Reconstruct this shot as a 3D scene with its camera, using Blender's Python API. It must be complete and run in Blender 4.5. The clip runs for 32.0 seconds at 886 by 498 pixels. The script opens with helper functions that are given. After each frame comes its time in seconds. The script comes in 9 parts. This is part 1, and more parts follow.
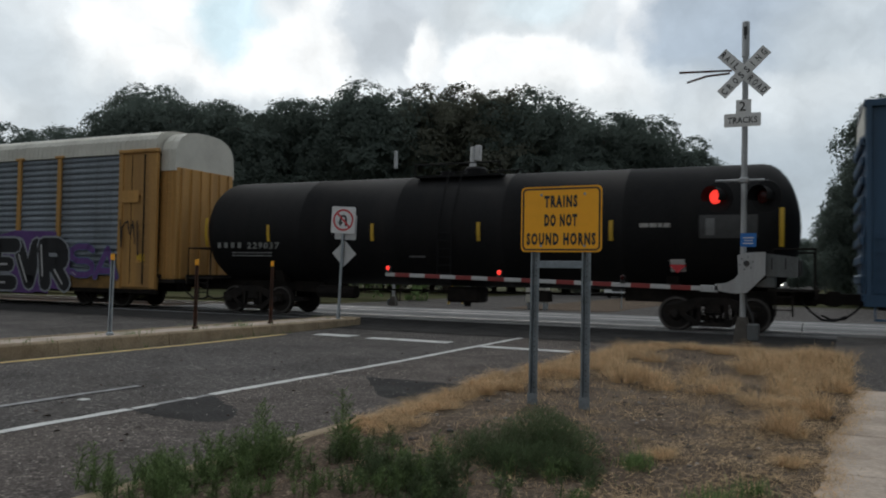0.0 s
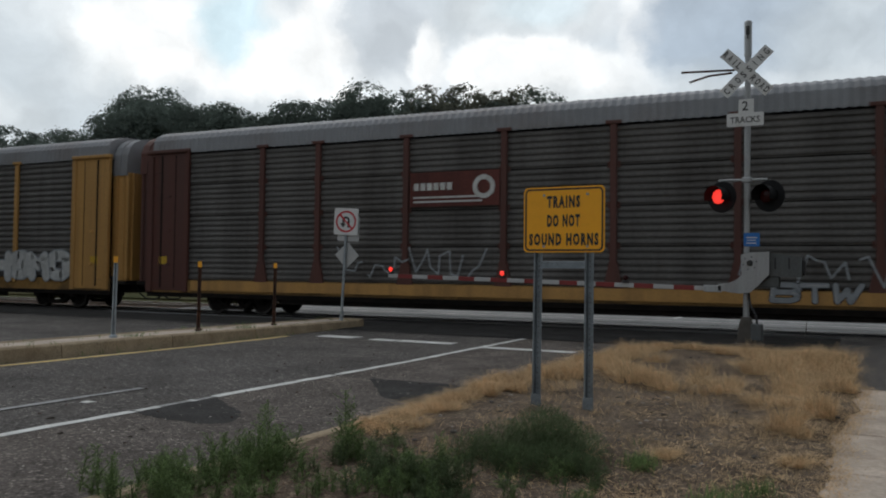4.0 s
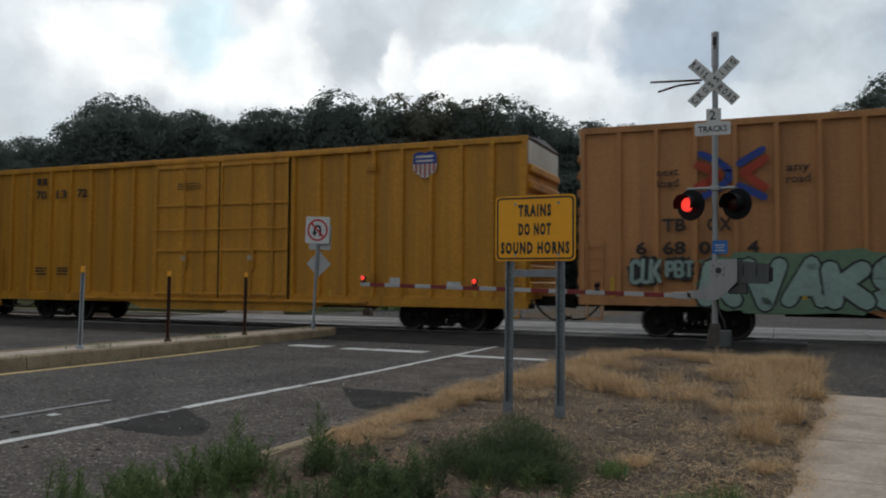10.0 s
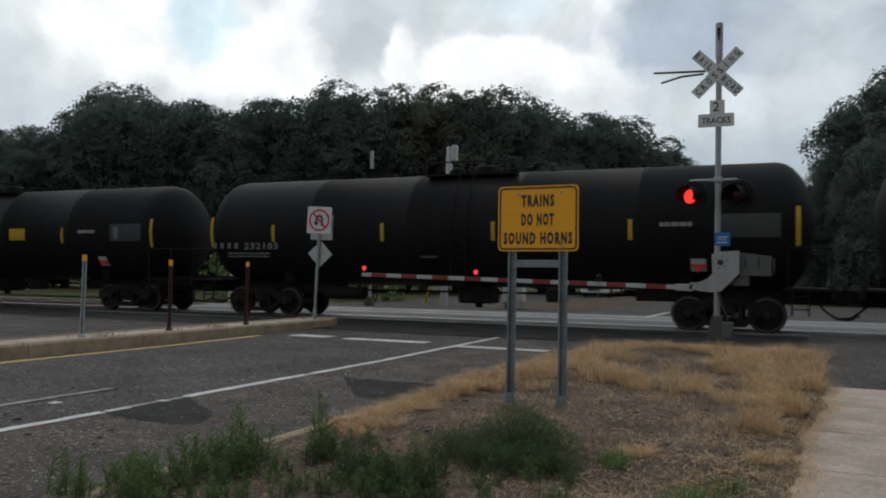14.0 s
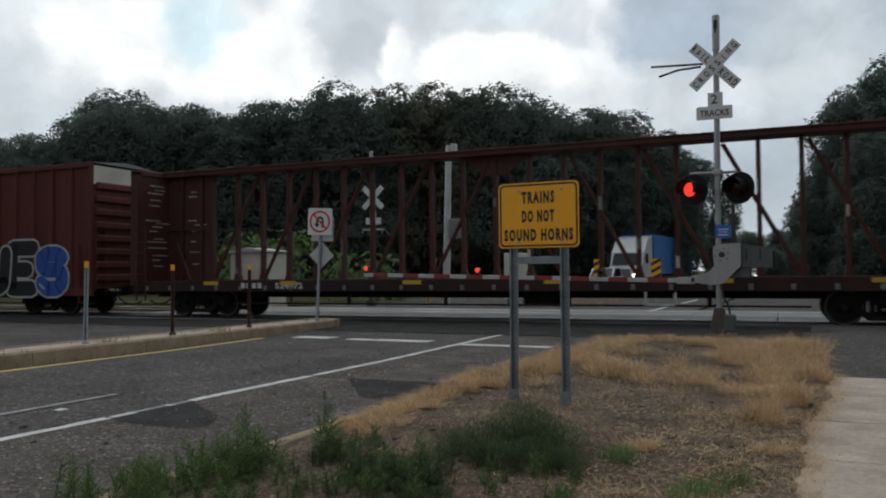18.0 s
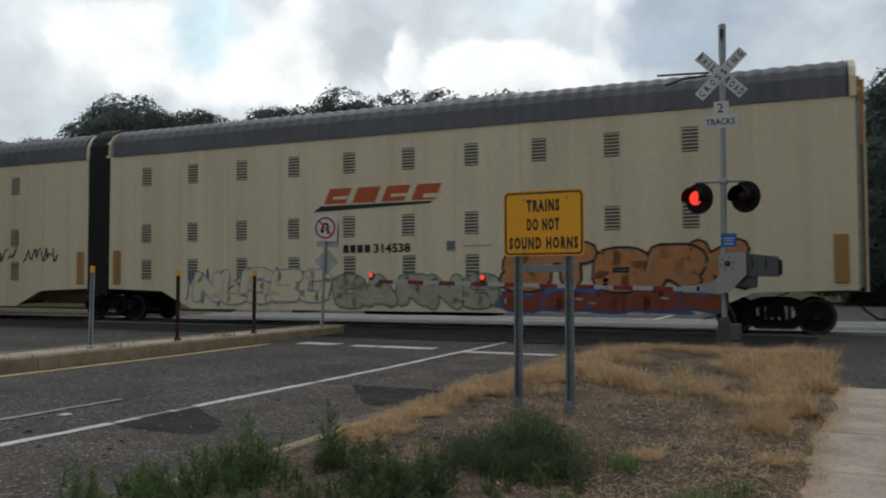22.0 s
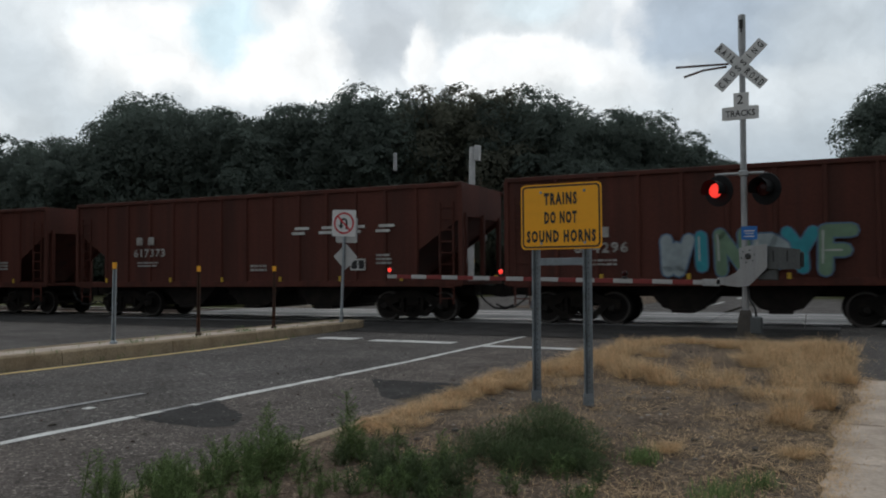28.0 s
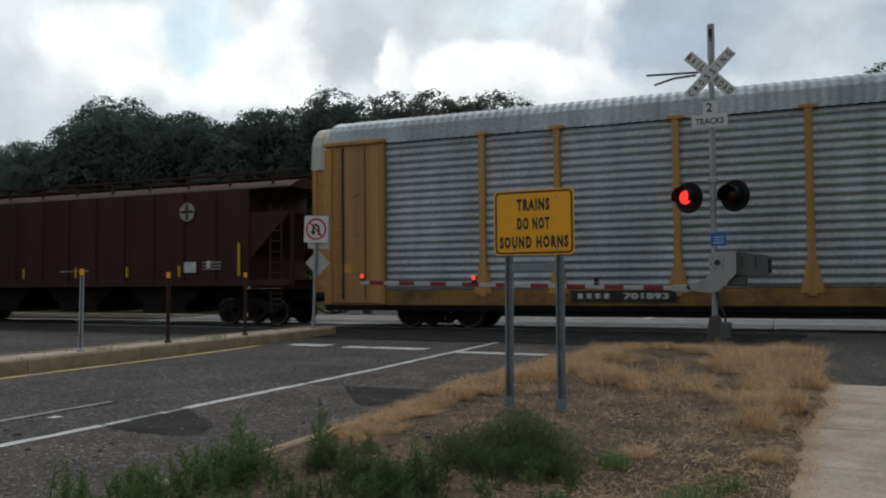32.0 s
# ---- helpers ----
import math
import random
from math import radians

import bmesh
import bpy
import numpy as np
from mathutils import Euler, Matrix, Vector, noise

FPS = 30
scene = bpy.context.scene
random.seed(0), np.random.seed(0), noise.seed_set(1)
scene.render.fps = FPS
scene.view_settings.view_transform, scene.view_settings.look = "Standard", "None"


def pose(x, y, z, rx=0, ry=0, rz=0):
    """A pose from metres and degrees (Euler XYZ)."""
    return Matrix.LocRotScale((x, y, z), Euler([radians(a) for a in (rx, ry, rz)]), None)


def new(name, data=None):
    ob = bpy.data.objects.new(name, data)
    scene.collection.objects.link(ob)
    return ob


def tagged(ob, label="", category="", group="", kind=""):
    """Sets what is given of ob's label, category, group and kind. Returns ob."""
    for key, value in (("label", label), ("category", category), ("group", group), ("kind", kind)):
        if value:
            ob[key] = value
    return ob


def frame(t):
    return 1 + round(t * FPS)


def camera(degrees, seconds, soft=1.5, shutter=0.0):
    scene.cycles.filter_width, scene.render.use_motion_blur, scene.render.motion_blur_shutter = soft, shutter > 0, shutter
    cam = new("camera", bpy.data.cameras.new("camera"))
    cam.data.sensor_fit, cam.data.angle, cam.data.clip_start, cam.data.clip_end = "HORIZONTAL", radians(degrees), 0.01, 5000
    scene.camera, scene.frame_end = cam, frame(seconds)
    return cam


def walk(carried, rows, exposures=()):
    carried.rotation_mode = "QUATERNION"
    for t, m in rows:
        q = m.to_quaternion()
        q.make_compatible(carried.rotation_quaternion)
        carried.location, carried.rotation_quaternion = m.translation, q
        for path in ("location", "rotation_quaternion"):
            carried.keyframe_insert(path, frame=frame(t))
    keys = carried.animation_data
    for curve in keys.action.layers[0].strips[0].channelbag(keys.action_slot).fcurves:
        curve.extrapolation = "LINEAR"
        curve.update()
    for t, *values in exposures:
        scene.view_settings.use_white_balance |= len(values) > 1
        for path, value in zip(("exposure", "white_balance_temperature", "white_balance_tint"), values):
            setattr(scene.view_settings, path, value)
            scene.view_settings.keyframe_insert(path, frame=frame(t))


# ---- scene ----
# ---------------------------------------------------------------- camera
cam = camera(58.0, 32.0, soft=2.0, shutter=0.08)
PATH = [
    (0, pose(0.004, 0.003, 1.302, 91.79, -0.93, 27.13)),
    (0.5, pose(-0.001, 0.014, 1.301, 91.87, -0.98, 26.80)),
    (1, pose(0.009, -0.003, 1.311, 91.79, -0.89, 27.19)),
    (1.5, pose(0.007, 0.012, 1.305, 91.94, -0.82, 27.43)),
    (2, pose(0.005, 0.005, 1.307, 92.00, -0.90, 27.10)),
    (2.5, pose(0.013, 0.016, 1.306, 91.99, -0.36, 26.96)),
    (3, pose(-0.002, 0.013, 1.307, 91.85, -0.28, 26.92)),
    (3.5, pose(0.001, 0.008, 1.298, 91.88, -0.47, 27.12)),
    (5.5, pose(0.004, 0.017, 1.307, 91.87, -0.92, 27.59)),
    (6, pose(-0.003, 0.003, 1.305, 92.02, -0.80, 27.53)),
    (6.5, pose(0.010, 0.011, 1.298, 92.03, -0.43, 27.49)),
    (7, pose(-0.003, 0.013, 1.304, 91.79, -0.39, 27.54)),
    (7.5, pose(-0.003, 0.014, 1.300, 91.65, -0.40, 27.55)),
    (8, pose(-0.005, 0.015, 1.305, 91.86, -0.30, 27.01)),
    (8.5, pose(0.004, 0.022, 1.296, 92.01, -0.27, 26.10)),
    (9, pose(-0.009, 0.000, 1.312, 91.95, -0.33, 25.50)),
    (9.5, pose(-0.002, 0.016, 1.299, 92.30, -0.21, 25.27)),
    (10, pose(0.007, 0.006, 1.308, 92.46, -0.42, 25.36)),
    (10.5, pose(-0.004, 0.013, 1.305, 92.29, -0.63, 25.41)),
    (11, pose(-0.007, 0.016, 1.315, 92.08, -0.43, 25.31)),
    (11.5, pose(-0.011, 0.013, 1.310, 92.23, -0.57, 25.11)),
    (12, pose(-0.012, 0.011, 1.303, 92.22, -0.45, 25.04)),
    (12.5, pose(-0.009, 0.020, 1.299, 92.12, -0.42, 24.87)),
    (13, pose(-0.011, 0.017, 1.305, 92.14, -0.64, 24.74)),
    (13.5, pose(-0.005, 0.016, 1.296, 92.02, -0.78, 24.98)),
    (14, pose(-0.012, 0.019, 1.296, 91.83, -0.71, 25.44)),
    (14.5, pose(-0.001, 0.015, 1.299, 91.80, -0.37, 25.89)),
    (16.5, pose(-0.007, 0.010, 1.298, 91.67, -0.04, 25.13)),
    (17, pose(-0.007, 0.017, 1.301, 91.99, 0.50, 25.27)),
    (17.5, pose(-0.009, 0.007, 1.295, 91.39, 0.37, 25.39)),
    (18, pose(-0.009, 0.010, 1.296, 91.73, 0.57, 25.56)),
    (18.5, pose(-0.009, 0.006, 1.297, 91.91, 0.61, 25.63)),
    (19, pose(-0.005, 0.007, 1.289, 92.10, 0.72, 25.69)),
    (19.5, pose(-0.002, 0.008, 1.303, 92.10, 0.60, 25.90)),
    (20, pose(-0.008, 0.012, 1.291, 91.95, 0.45, 25.88)),
    (20.5, pose(-0.010, 0.011, 1.288, 92.03, 0.39, 25.72)),
    (21, pose(-0.012, 0.002, 1.291, 92.16, 0.51, 25.69)),
    (21.5, pose(-0.010, 0.018, 1.301, 92.22, 0.24, 25.62)),
    (22, pose(-0.004, 0.008, 1.305, 92.21, 0.19, 25.92)),
    (22.5, pose(-0.002, 0.008, 1.305, 92.16, 0.20, 25.98)),
    (23, pose(-0.002, 0.003, 1.306, 92.11, 0.08, 25.67)),
    (23.5, pose(0.000, 0.005, 1.299, 91.99, 0.34, 25.43)),
    (24, pose(-0.001, 0.007, 1.296, 91.98, 0.29, 25.54)),
    (24.5, pose(0.008, 0.012, 1.301, 91.96, 0.54, 25.57)),
    (25, pose(0.009, 0.003, 1.290, 92.01, 0.56, 25.78)),
    (25.5, pose(0.009, 0.005, 1.298, 91.84, 0.45, 26.39)),
    (27.5, pose(0.012, -0.002, 1.295, 91.88, 0.50, 27.10)),
    (28, pose(0.015, 0.001, 1.291, 91.87, 0.49, 27.29)),
    (28.5, pose(0.016, 0.001, 1.290, 92.08, 0.40, 27.30)),
    (29, pose(0.017, 0.004, 1.290, 92.08, 0.25, 27.41)),
    (29.5, pose(0.010, -0.003, 1.288, 92.04, 0.13, 27.32)),
    (30, pose(0.006, 0.003, 1.289, 91.96, 0.11, 27.37)),
    (30.5, pose(0.003, 0.005, 1.287, 91.66, 0.07, 27.41)),
    (31, pose(0.001, 0.007, 1.293, 91.89, 0.17, 26.53)),
    (31.5, pose(0.003, 0.012, 1.289, 92.40, 0.35, 25.81)),
    (32, pose(0.005, 0.008, 1.288, 92.30, 0.55, 25.32)),
]
walk(cam, PATH, exposures=[(0, 0.0), (32, 0.0)])

# ---------------------------------------------------------------- world and light
SUN_EL, SUN_AZ = 48.0, 40.0          # degrees: height, and turn to the west of the road's axis
world = bpy.data.worlds.new("sky")
scene.world = world
world.use_nodes = True
wt = world.node_tree
wt.nodes.clear()


def node(tree, kind, **kw):
    n = tree.nodes.new(kind)
    for k, v in kw.items():
        if k == "op":
            n.operation = v
        elif k == "blend":
            n.blend_type = v
        elif k == "data":
            n.data_type = v
        else:
            n.inputs[k].default_value = v
    return n


def build_sky():
    L = wt.links.new
    out = wt.nodes.new("ShaderNodeOutputWorld")
    sky = wt.nodes.new("ShaderNodeTexSky")
    sky.sky_type = "NISHITA"
    sky.sun_disc = False
    sky.sun_elevation = radians(SUN_EL)
    sky.sun_rotation = radians(-SUN_AZ)
    tc = wt.nodes.new("ShaderNodeTexCoord")
    # high cloud, seen in perspective
    sep = wt.nodes.new("ShaderNodeSeparateXYZ")
    L(tc.outputs["Generated"], sep.inputs[0])
    zz = node(wt, "ShaderNodeMath", op="MAXIMUM")
    L(sep.outputs["Z"], zz.inputs[0])
    zz.inputs[1].default_value = 0.0
    za = node(wt, "ShaderNodeMath", op="ADD")
    L(zz.outputs[0], za.inputs[0])
    za.inputs[1].default_value = 0.32
    dv = node(wt, "ShaderNodeVectorMath", op="DIVIDE")
    cb = wt.nodes.new("ShaderNodeCombineXYZ")
    for i in range(3):
        L(za.outputs[0], cb.inputs[i])
    L(tc.outputs["Generated"], dv.inputs[0])
    L(cb.outputs[0], dv.inputs[1])
    big = wt.nodes.new("ShaderNodeTexNoise")
    big.inputs["Scale"].default_value = 1.9
    big.inputs["Detail"].default_value = 5.0
    big.inputs["Roughness"].default_value = 0.5
    L(dv.outputs[0], big.inputs["Vector"])
    ramp = wt.nodes.new("ShaderNodeValToRGB")
    L(big.outputs["Fac"], ramp.inputs[0])
    els = ramp.color_ramp.elements
    els[0].position, els[0].color = 0.32, (0.64, 0.72, 0.79, 1)
    els[1].position, els[1].color = 0.68, (0.86, 0.90, 0.92, 1)
    # turn and height of each direction, pushed about by noise so that edges billow
    yaw = node(wt, "ShaderNodeMath", op="ARCTAN2")
    neg = node(wt, "ShaderNodeMath", op="MULTIPLY")
    L(sep.outputs["X"], neg.inputs[0])
    neg.inputs[1].default_value = -1.0
    L(neg.outputs[0], yaw.inputs[0])
    L(sep.outputs["Y"], yaw.inputs[1])
    pit = node(wt, "ShaderNodeMath", op="ARCSINE")
    L(sep.outputs["Z"], pit.inputs[0])
    flat = wt.nodes.new("ShaderNodeCombineXYZ")
    L(yaw.outputs[0], flat.inputs[0])
    L(pit.outputs[0], flat.inputs[1])
    pos = flat.outputs[0]
    for scale, detail, rough, amount in ((9.0, 2.0, 0.5, 0.085), (34.0, 6.0, 0.62, 0.040)):
        wn = wt.nodes.new("ShaderNodeTexNoise")
        wn.inputs["Scale"].default_value = scale
        wn.inputs["Detail"].default_value = detail
        wn.inputs["Roughness"].default_value = rough
        L(flat.outputs[0], wn.inputs["Vector"])
        ws = node(wt, "ShaderNodeVectorMath", op="SUBTRACT")
        L(wn.outputs["Color"], ws.inputs[0])
        ws.inputs[1].default_value = (0.5, 0.5, 0.5)
        wm = node(wt, "ShaderNodeVectorMath", op="MULTIPLY")
        L(ws.outputs[0], wm.inputs[0])
        wm.inputs[1].default_value = (amount, amount * 0.75, 0)
        wd = node(wt, "ShaderNodeVectorMath", op="ADD")
        L(pos, wd.inputs[0])
        L(wm.outputs[0], wd.inputs[1])
        pos = wd.outputs[0]
    col = ramp.outputs[0]
    for kind, a0, p0, rx, ry, soft, amount in CLOUD_BANKS:
        off = node(wt, "ShaderNodeVectorMath", op="SUBTRACT")
        L(pos, off.inputs[0])
        off.inputs[1].default_value = (radians(a0), radians(p0), 0)
        dn = node(wt, "ShaderNodeVectorMath", op="DIVIDE")
        L(off.outputs[0], dn.inputs[0])
        dn.inputs[1].default_value = (radians(rx), radians(ry), 1)
        ln = node(wt, "ShaderNodeVectorMath", op="LENGTH")
        L(dn.outputs[0], ln.inputs[0])
        mr = wt.nodes.new("ShaderNodeMapRange")
        mr.interpolation_type = "SMOOTHSTEP"
        L(ln.outputs["Value"], mr.inputs["Value"])
        mr.inputs["From Min"].default_value = 1.0 + soft * 0.5
        mr.inputs["From Max"].default_value = 1.0 - soft * 0.5
        mr.inputs["To Min"].default_value = 0.0
        mr.inputs["To Max"].default_value = amount
        mx = wt.nodes.new("ShaderNodeMix")
        mx.data_type = "RGBA"
        L(mr.outputs["Result"], mx.inputs["Factor"])
        L(col, mx.inputs[6])
        mx.inputs[7].default_value = (*CLOUD_COLOURS[kind], 1)
        col = mx.outputs[2]
    # soft billows inside the banks
    puff = wt.nodes.new("ShaderNodeTexNoise")
    puff.inputs["Scale"].default_value = 16.0
    puff.inputs["Detail"].default_value = 5.0
    puff.inputs["Roughness"].default_value = 0.55
    L(pos, puff.inputs["Vector"])
    pr = wt.nodes.new("ShaderNodeMapRange")
    L(puff.outputs["Fac"], pr.inputs["Value"])
    pr.inputs["From Min"].default_value, pr.inputs["From Max"].default_value = 0.3, 0.7
    pr.inputs["To Min"].default_value, pr.inputs["To Max"].default_value = 0.86, 1.10
    sc = node(wt, "ShaderNodeVectorMath", op="SCALE")
    L(col, sc.inputs[0])
    L(pr.outputs["Result"], sc.inputs["Scale"])
    bg = wt.nodes.new("ShaderNodeBackground")
    L(sc.outputs[0], bg.inputs[0])
    bg.inputs[1].default_value = 1.0
    bgs = wt.nodes.new("ShaderNodeBackground")
    L(sky.outputs[0], bgs.inputs[0])
    bgs.inputs[1].default_value = 0.05
    mix = wt.nodes.new("ShaderNodeMixShader")
    mix.inputs[0].default_value = 0.93
    L(bgs.outputs[0], mix.inputs[1])
    L(bg.outputs[0], mix.inputs[2])
    # the cloud cover is bright towards the hidden sun and grey at the back
    fa, fb = radians(SKY_FRONT[0]), radians(SKY_FRONT[1])
    dt = node(wt, "ShaderNodeVectorMath", op="DOT_PRODUCT")
    L(tc.outputs["Generated"], dt.inputs[0])
    dt.inputs[1].default_value = (-math.sin(fa) * math.cos(fb), math.cos(fa) * math.cos(fb), math.sin(fb))
    fr = wt.nodes.new("ShaderNodeMapRange")
    fr.interpolation_type = "SMOOTHSTEP"
    L(dt.outputs["Value"], fr.inputs["Value"])
    fr.inputs["From Min"].default_value, fr.inputs["From Max"].default_value = -0.35, 0.86
    fr.inputs["To Min"].default_value, fr.inputs["To Max"].default_value = SKY_FRONT[2], 1.06
    L(fr.outputs["Result"], bg.inputs[1])
    L(mix.outputs[0], out.inputs[0])


CLOUD_COLOURS = dict(blue=(0.66, 0.86, 0.95), white=(1.03, 1.05, 1.05), bright=(0.88, 0.93, 0.95), pale=(0.72, 0.775, 0.80), haze=(0.43, 0.50, 0.56), grey=(0.54, 0.595, 0.645), slate=(0.41, 0.49, 0.58), mist=(0.57, 0.635, 0.68))
# cloud banks of the backdrop: kind, turn to the left of the road's axis, height, half width, half height (degrees), softness, share
CLOUD_BANKS = [
    ("mist", 51.1, 12.3, 7.5, 4.5, 0.9, 0.75),
    ("bright", 53.8, 16.7, 3.5, 2.0, 0.9, 0.6),
    ("bright", 43.1, 14.5, 11.4, 4.9, 0.8, 0.9),
    ("white", 43.1, 15.1, 8.4, 3.4, 0.6, 0.95),
    ("white", 47.8, 15.9, 3.5, 2.4, 0.7, 0.8),
    ("blue", 42.6, 16.8, 2.9, 2.4, 0.9, 0.85),
    ("white", 37.8, 14.9, 4.3, 2.8, 0.5, 0.95),
    ("white", 35.9, 17.7, 2.0, 1.6, 0.7, 0.8),
    ("mist", 39.7, 10.8, 13.0, 1.7, 0.8, 0.6),
    ("grey", 31.8, 16.8, 3.0, 2.6, 0.9, 0.75),
]
CLOUD_BANKS += [
    ("grey", 32.6, 15.2, 2.7, 1.6, 0.7, 0.35),
    ("white", 28.5, 15.9, 1.6, 1.9, 0.6, 0.9),
    ("mist", 26.2, 18.6, 3.1, 2.0, 0.9, 0.7),
    ("pale", 21.7, 18.6, 5.1, 2.4, 0.9, 0.7),
    ("blue", 20.4, 19.1, 3.5, 1.6, 0.9, 0.35),
    ("white", 21.2, 13.8, 5.5, 2.8, 0.3, 0.95),
    ("white", 24.5, 14.6, 2.4, 2.0, 0.5, 0.9),
    ("white", 16.4, 13.2, 4.3, 2.2, 0.55, 0.85),
    ("pale", 19.2, 10.9, 10.2, 2.0, 0.9, 0.7),
    ("white", 13.3, 17.6, 1.2, 3.0, 0.7, 0.8),
]
CLOUD_BANKS += [
    ("slate", 7.5, 17.2, 6.3, 3.4, 0.5, 0.9),
    ("slate", 3.8, 15.3, 4.7, 2.2, 0.7, 0.6),
    ("mist", -1.0, 15.8, 5.5, 3.6, 0.9, 0.8),
    ("mist", 10.5, 12.6, 4.7, 2.4, 0.9, 0.45),
    ("bright", 1.4, 11.3, 7.1, 2.0, 0.8, 0.55),
    ("mist", 0.4, 8.1, 10.2, 2.4, 0.9, 0.5),
    ("slate", -8.1, 14.8, 5.9, 4.5, 0.8, 0.6),
    ("mist", 59.7, 13.2, 6.3, 4.9, 0.9, 0.8),
    ("bright", 60.7, 9.5, 5.9, 2.4, 0.9, 0.6),
]
CLOUD_BANKS += [
    ("haze", 0.8, 5.6, 13.0, 4.9, 1, 0.85),
    ("mist", -1.3, 11.6, 7.9, 3.6, 1, 0.5),
    ("mist", 52.3, 8.3, 7.9, 2.4, 0.9, 0.5),
]
SKY_FRONT = (30, 16, 0.47)      # turn and height of the bright part, and the share of its light at the back
build_sky()
sun = new("sun", bpy.data.lights.new("sun", "SUN"))
sun.data.energy, sun.data.angle, sun.data.color = 0.35, radians(20), (1.0, 0.95, 0.88)
sun.matrix_basis = pose(0, 0, 0, 90 - SUN_EL, 0, 180 + SUN_AZ)

# ---------------------------------------------------------------- materials


def mat(name, colour, rough=0.6, metal=0.0, var=0.25, scale=3.0, fine=40.0, bump=0.0, dirt=None, dirt_amount=0.0, streak=1.0, island=0.0, emit=0.0, coat=0.0, spec=0.5, thin=0.0, stones=0.0):
    m = bpy.data.materials.new(name)
    m.use_nodes = True
    t = m.node_tree
    L = t.links.new
    b = t.nodes["Principled BSDF"]
    b.inputs["Roughness"].default_value = rough
    b.inputs["Metallic"].default_value = metal
    b.inputs["Specular IOR Level"].default_value = spec
    if coat:
        b.inputs["Coat Weight"].default_value = coat
    if emit:
        b.inputs["Base Color"].default_value = (*colour, 1)
        b.inputs["Emission Color"].default_value = (*colour, 1)
        b.inputs["Emission Strength"].default_value = emit
        return m
    tc = t.nodes.new("ShaderNodeTexCoord")
    mp = t.nodes.new("ShaderNodeMapping")
    mp.inputs["Scale"].default_value = (1, 1, 1 / streak)
    L(tc.outputs["Object"], mp.inputs[0])
    oi = t.nodes.new("ShaderNodeObjectInfo")
    sh = node(t, "ShaderNodeVectorMath", op="ADD")
    L(mp.outputs[0], sh.inputs[0])
    L(oi.outputs["Random"], sh.inputs[1])
    n1 = t.nodes.new("ShaderNodeTexNoise")
    n1.inputs["Scale"].default_value = scale
    n1.inputs["Detail"].default_value = 5
    L(sh.outputs[0], n1.inputs["Vector"])
    n2 = t.nodes.new("ShaderNodeTexNoise")
    n2.inputs["Scale"].default_value = fine
    n2.inputs["Detail"].default_value = 3
    L(tc.outputs["Object"], n2.inputs["Vector"])
    add = node(t, "ShaderNodeMath", op="ADD")
    L(n1.outputs["Fac"], add.inputs[0])
    L(n2.outputs["Fac"], add.inputs[1])
    mr = t.nodes.new("ShaderNodeMapRange")
    L(add.outputs[0], mr.inputs["Value"])
    mr.inputs["From Min"].default_value, mr.inputs["From Max"].default_value = 0.65, 1.35
    mr.inputs["To Min"].default_value, mr.inputs["To Max"].default_value = 1 - var, 1 + var
    val = mr.outputs["Result"]
    if island:
        geo = t.nodes.new("ShaderNodeNewGeometry")
        mi = t.nodes.new("ShaderNodeMapRange")
        L(geo.outputs["Random Per Island"], mi.inputs["Value"])
        mi.inputs["To Min"].default_value, mi.inputs["To Max"].default_value = 1 - island, 1 + island
        mm = node(t, "ShaderNodeMath", op="MULTIPLY")
        L(val, mm.inputs[0])
        L(mi.outputs["Result"], mm.inputs[1])
        val = mm.outputs[0]
    sc = node(t, "ShaderNodeVectorMath", op="SCALE")
    sc.inputs[0].default_value = colour
    L(val, sc.inputs["Scale"])
    col = sc.outputs[0]
    if dirt:
        n3 = t.nodes.new("ShaderNodeTexNoise")
        n3.inputs["Scale"].default_value = scale * 0.7
        n3.inputs["Detail"].default_value = 8
        n3.inputs["Roughness"].default_value = 0.65
        m3 = t.nodes.new("ShaderNodeMapping")
        m3.inputs["Scale"].default_value = (2.2, 2.2, 0.35) if streak > 1 else (1, 1, 1)
        m3.inputs["Location"].default_value = (7.3, 1.7, 2.9)
        L(sh.outputs[0], m3.inputs[0])
        L(m3.outputs[0], n3.inputs["Vector"])
        r3 = t.nodes.new("ShaderNodeMapRange")
        L(n3.outputs["Fac"], r3.inputs["Value"])
        r3.inputs["From Min"].default_value, r3.inputs["From Max"].default_value = 0.45, 0.72
        r3.inputs["To Max"].default_value = dirt_amount
        mx = t.nodes.new("ShaderNodeMix")
        mx.data_type = "RGBA"
        L(r3.outputs["Result"], mx.inputs["Factor"])
        L(col, mx.inputs[6])
        mx.inputs[7].default_value = (*dirt, 1)
        col = mx.outputs[2]
    if stones:
        # pale and dark aggregate in the binder, and finer chips between
        for size, lo, hi in ((stones, 0.55, 2.3), (stones * 2.3, 0.7, 1.7)):
            vo = t.nodes.new("ShaderNodeTexVoronoi")
            vo.inputs["Scale"].default_value = size
            L(tc.outputs["Object"], vo.inputs["Vector"])
            vs = t.nodes.new("ShaderNodeSeparateColor")
            L(vo.outputs["Color"], vs.inputs[0])
            vr = t.nodes.new("ShaderNodeValToRGB")
            L(vs.outputs[0], vr.inputs[0])
            el = vr.color_ramp.elements
            el[0].position, el[0].color = 0.12, (lo / 2.5, lo / 2.5, lo / 2.5, 1)
            el[1].position, el[1].color = 1.0, (hi / 2.5, hi / 2.5, hi / 2.5, 1)
            for at_, v in ((0.3, 0.9 / 2.5), (0.85, 1.0 / 2.5)):
                e2 = el.new(at_)
                e2.color = (v, v, v, 1)
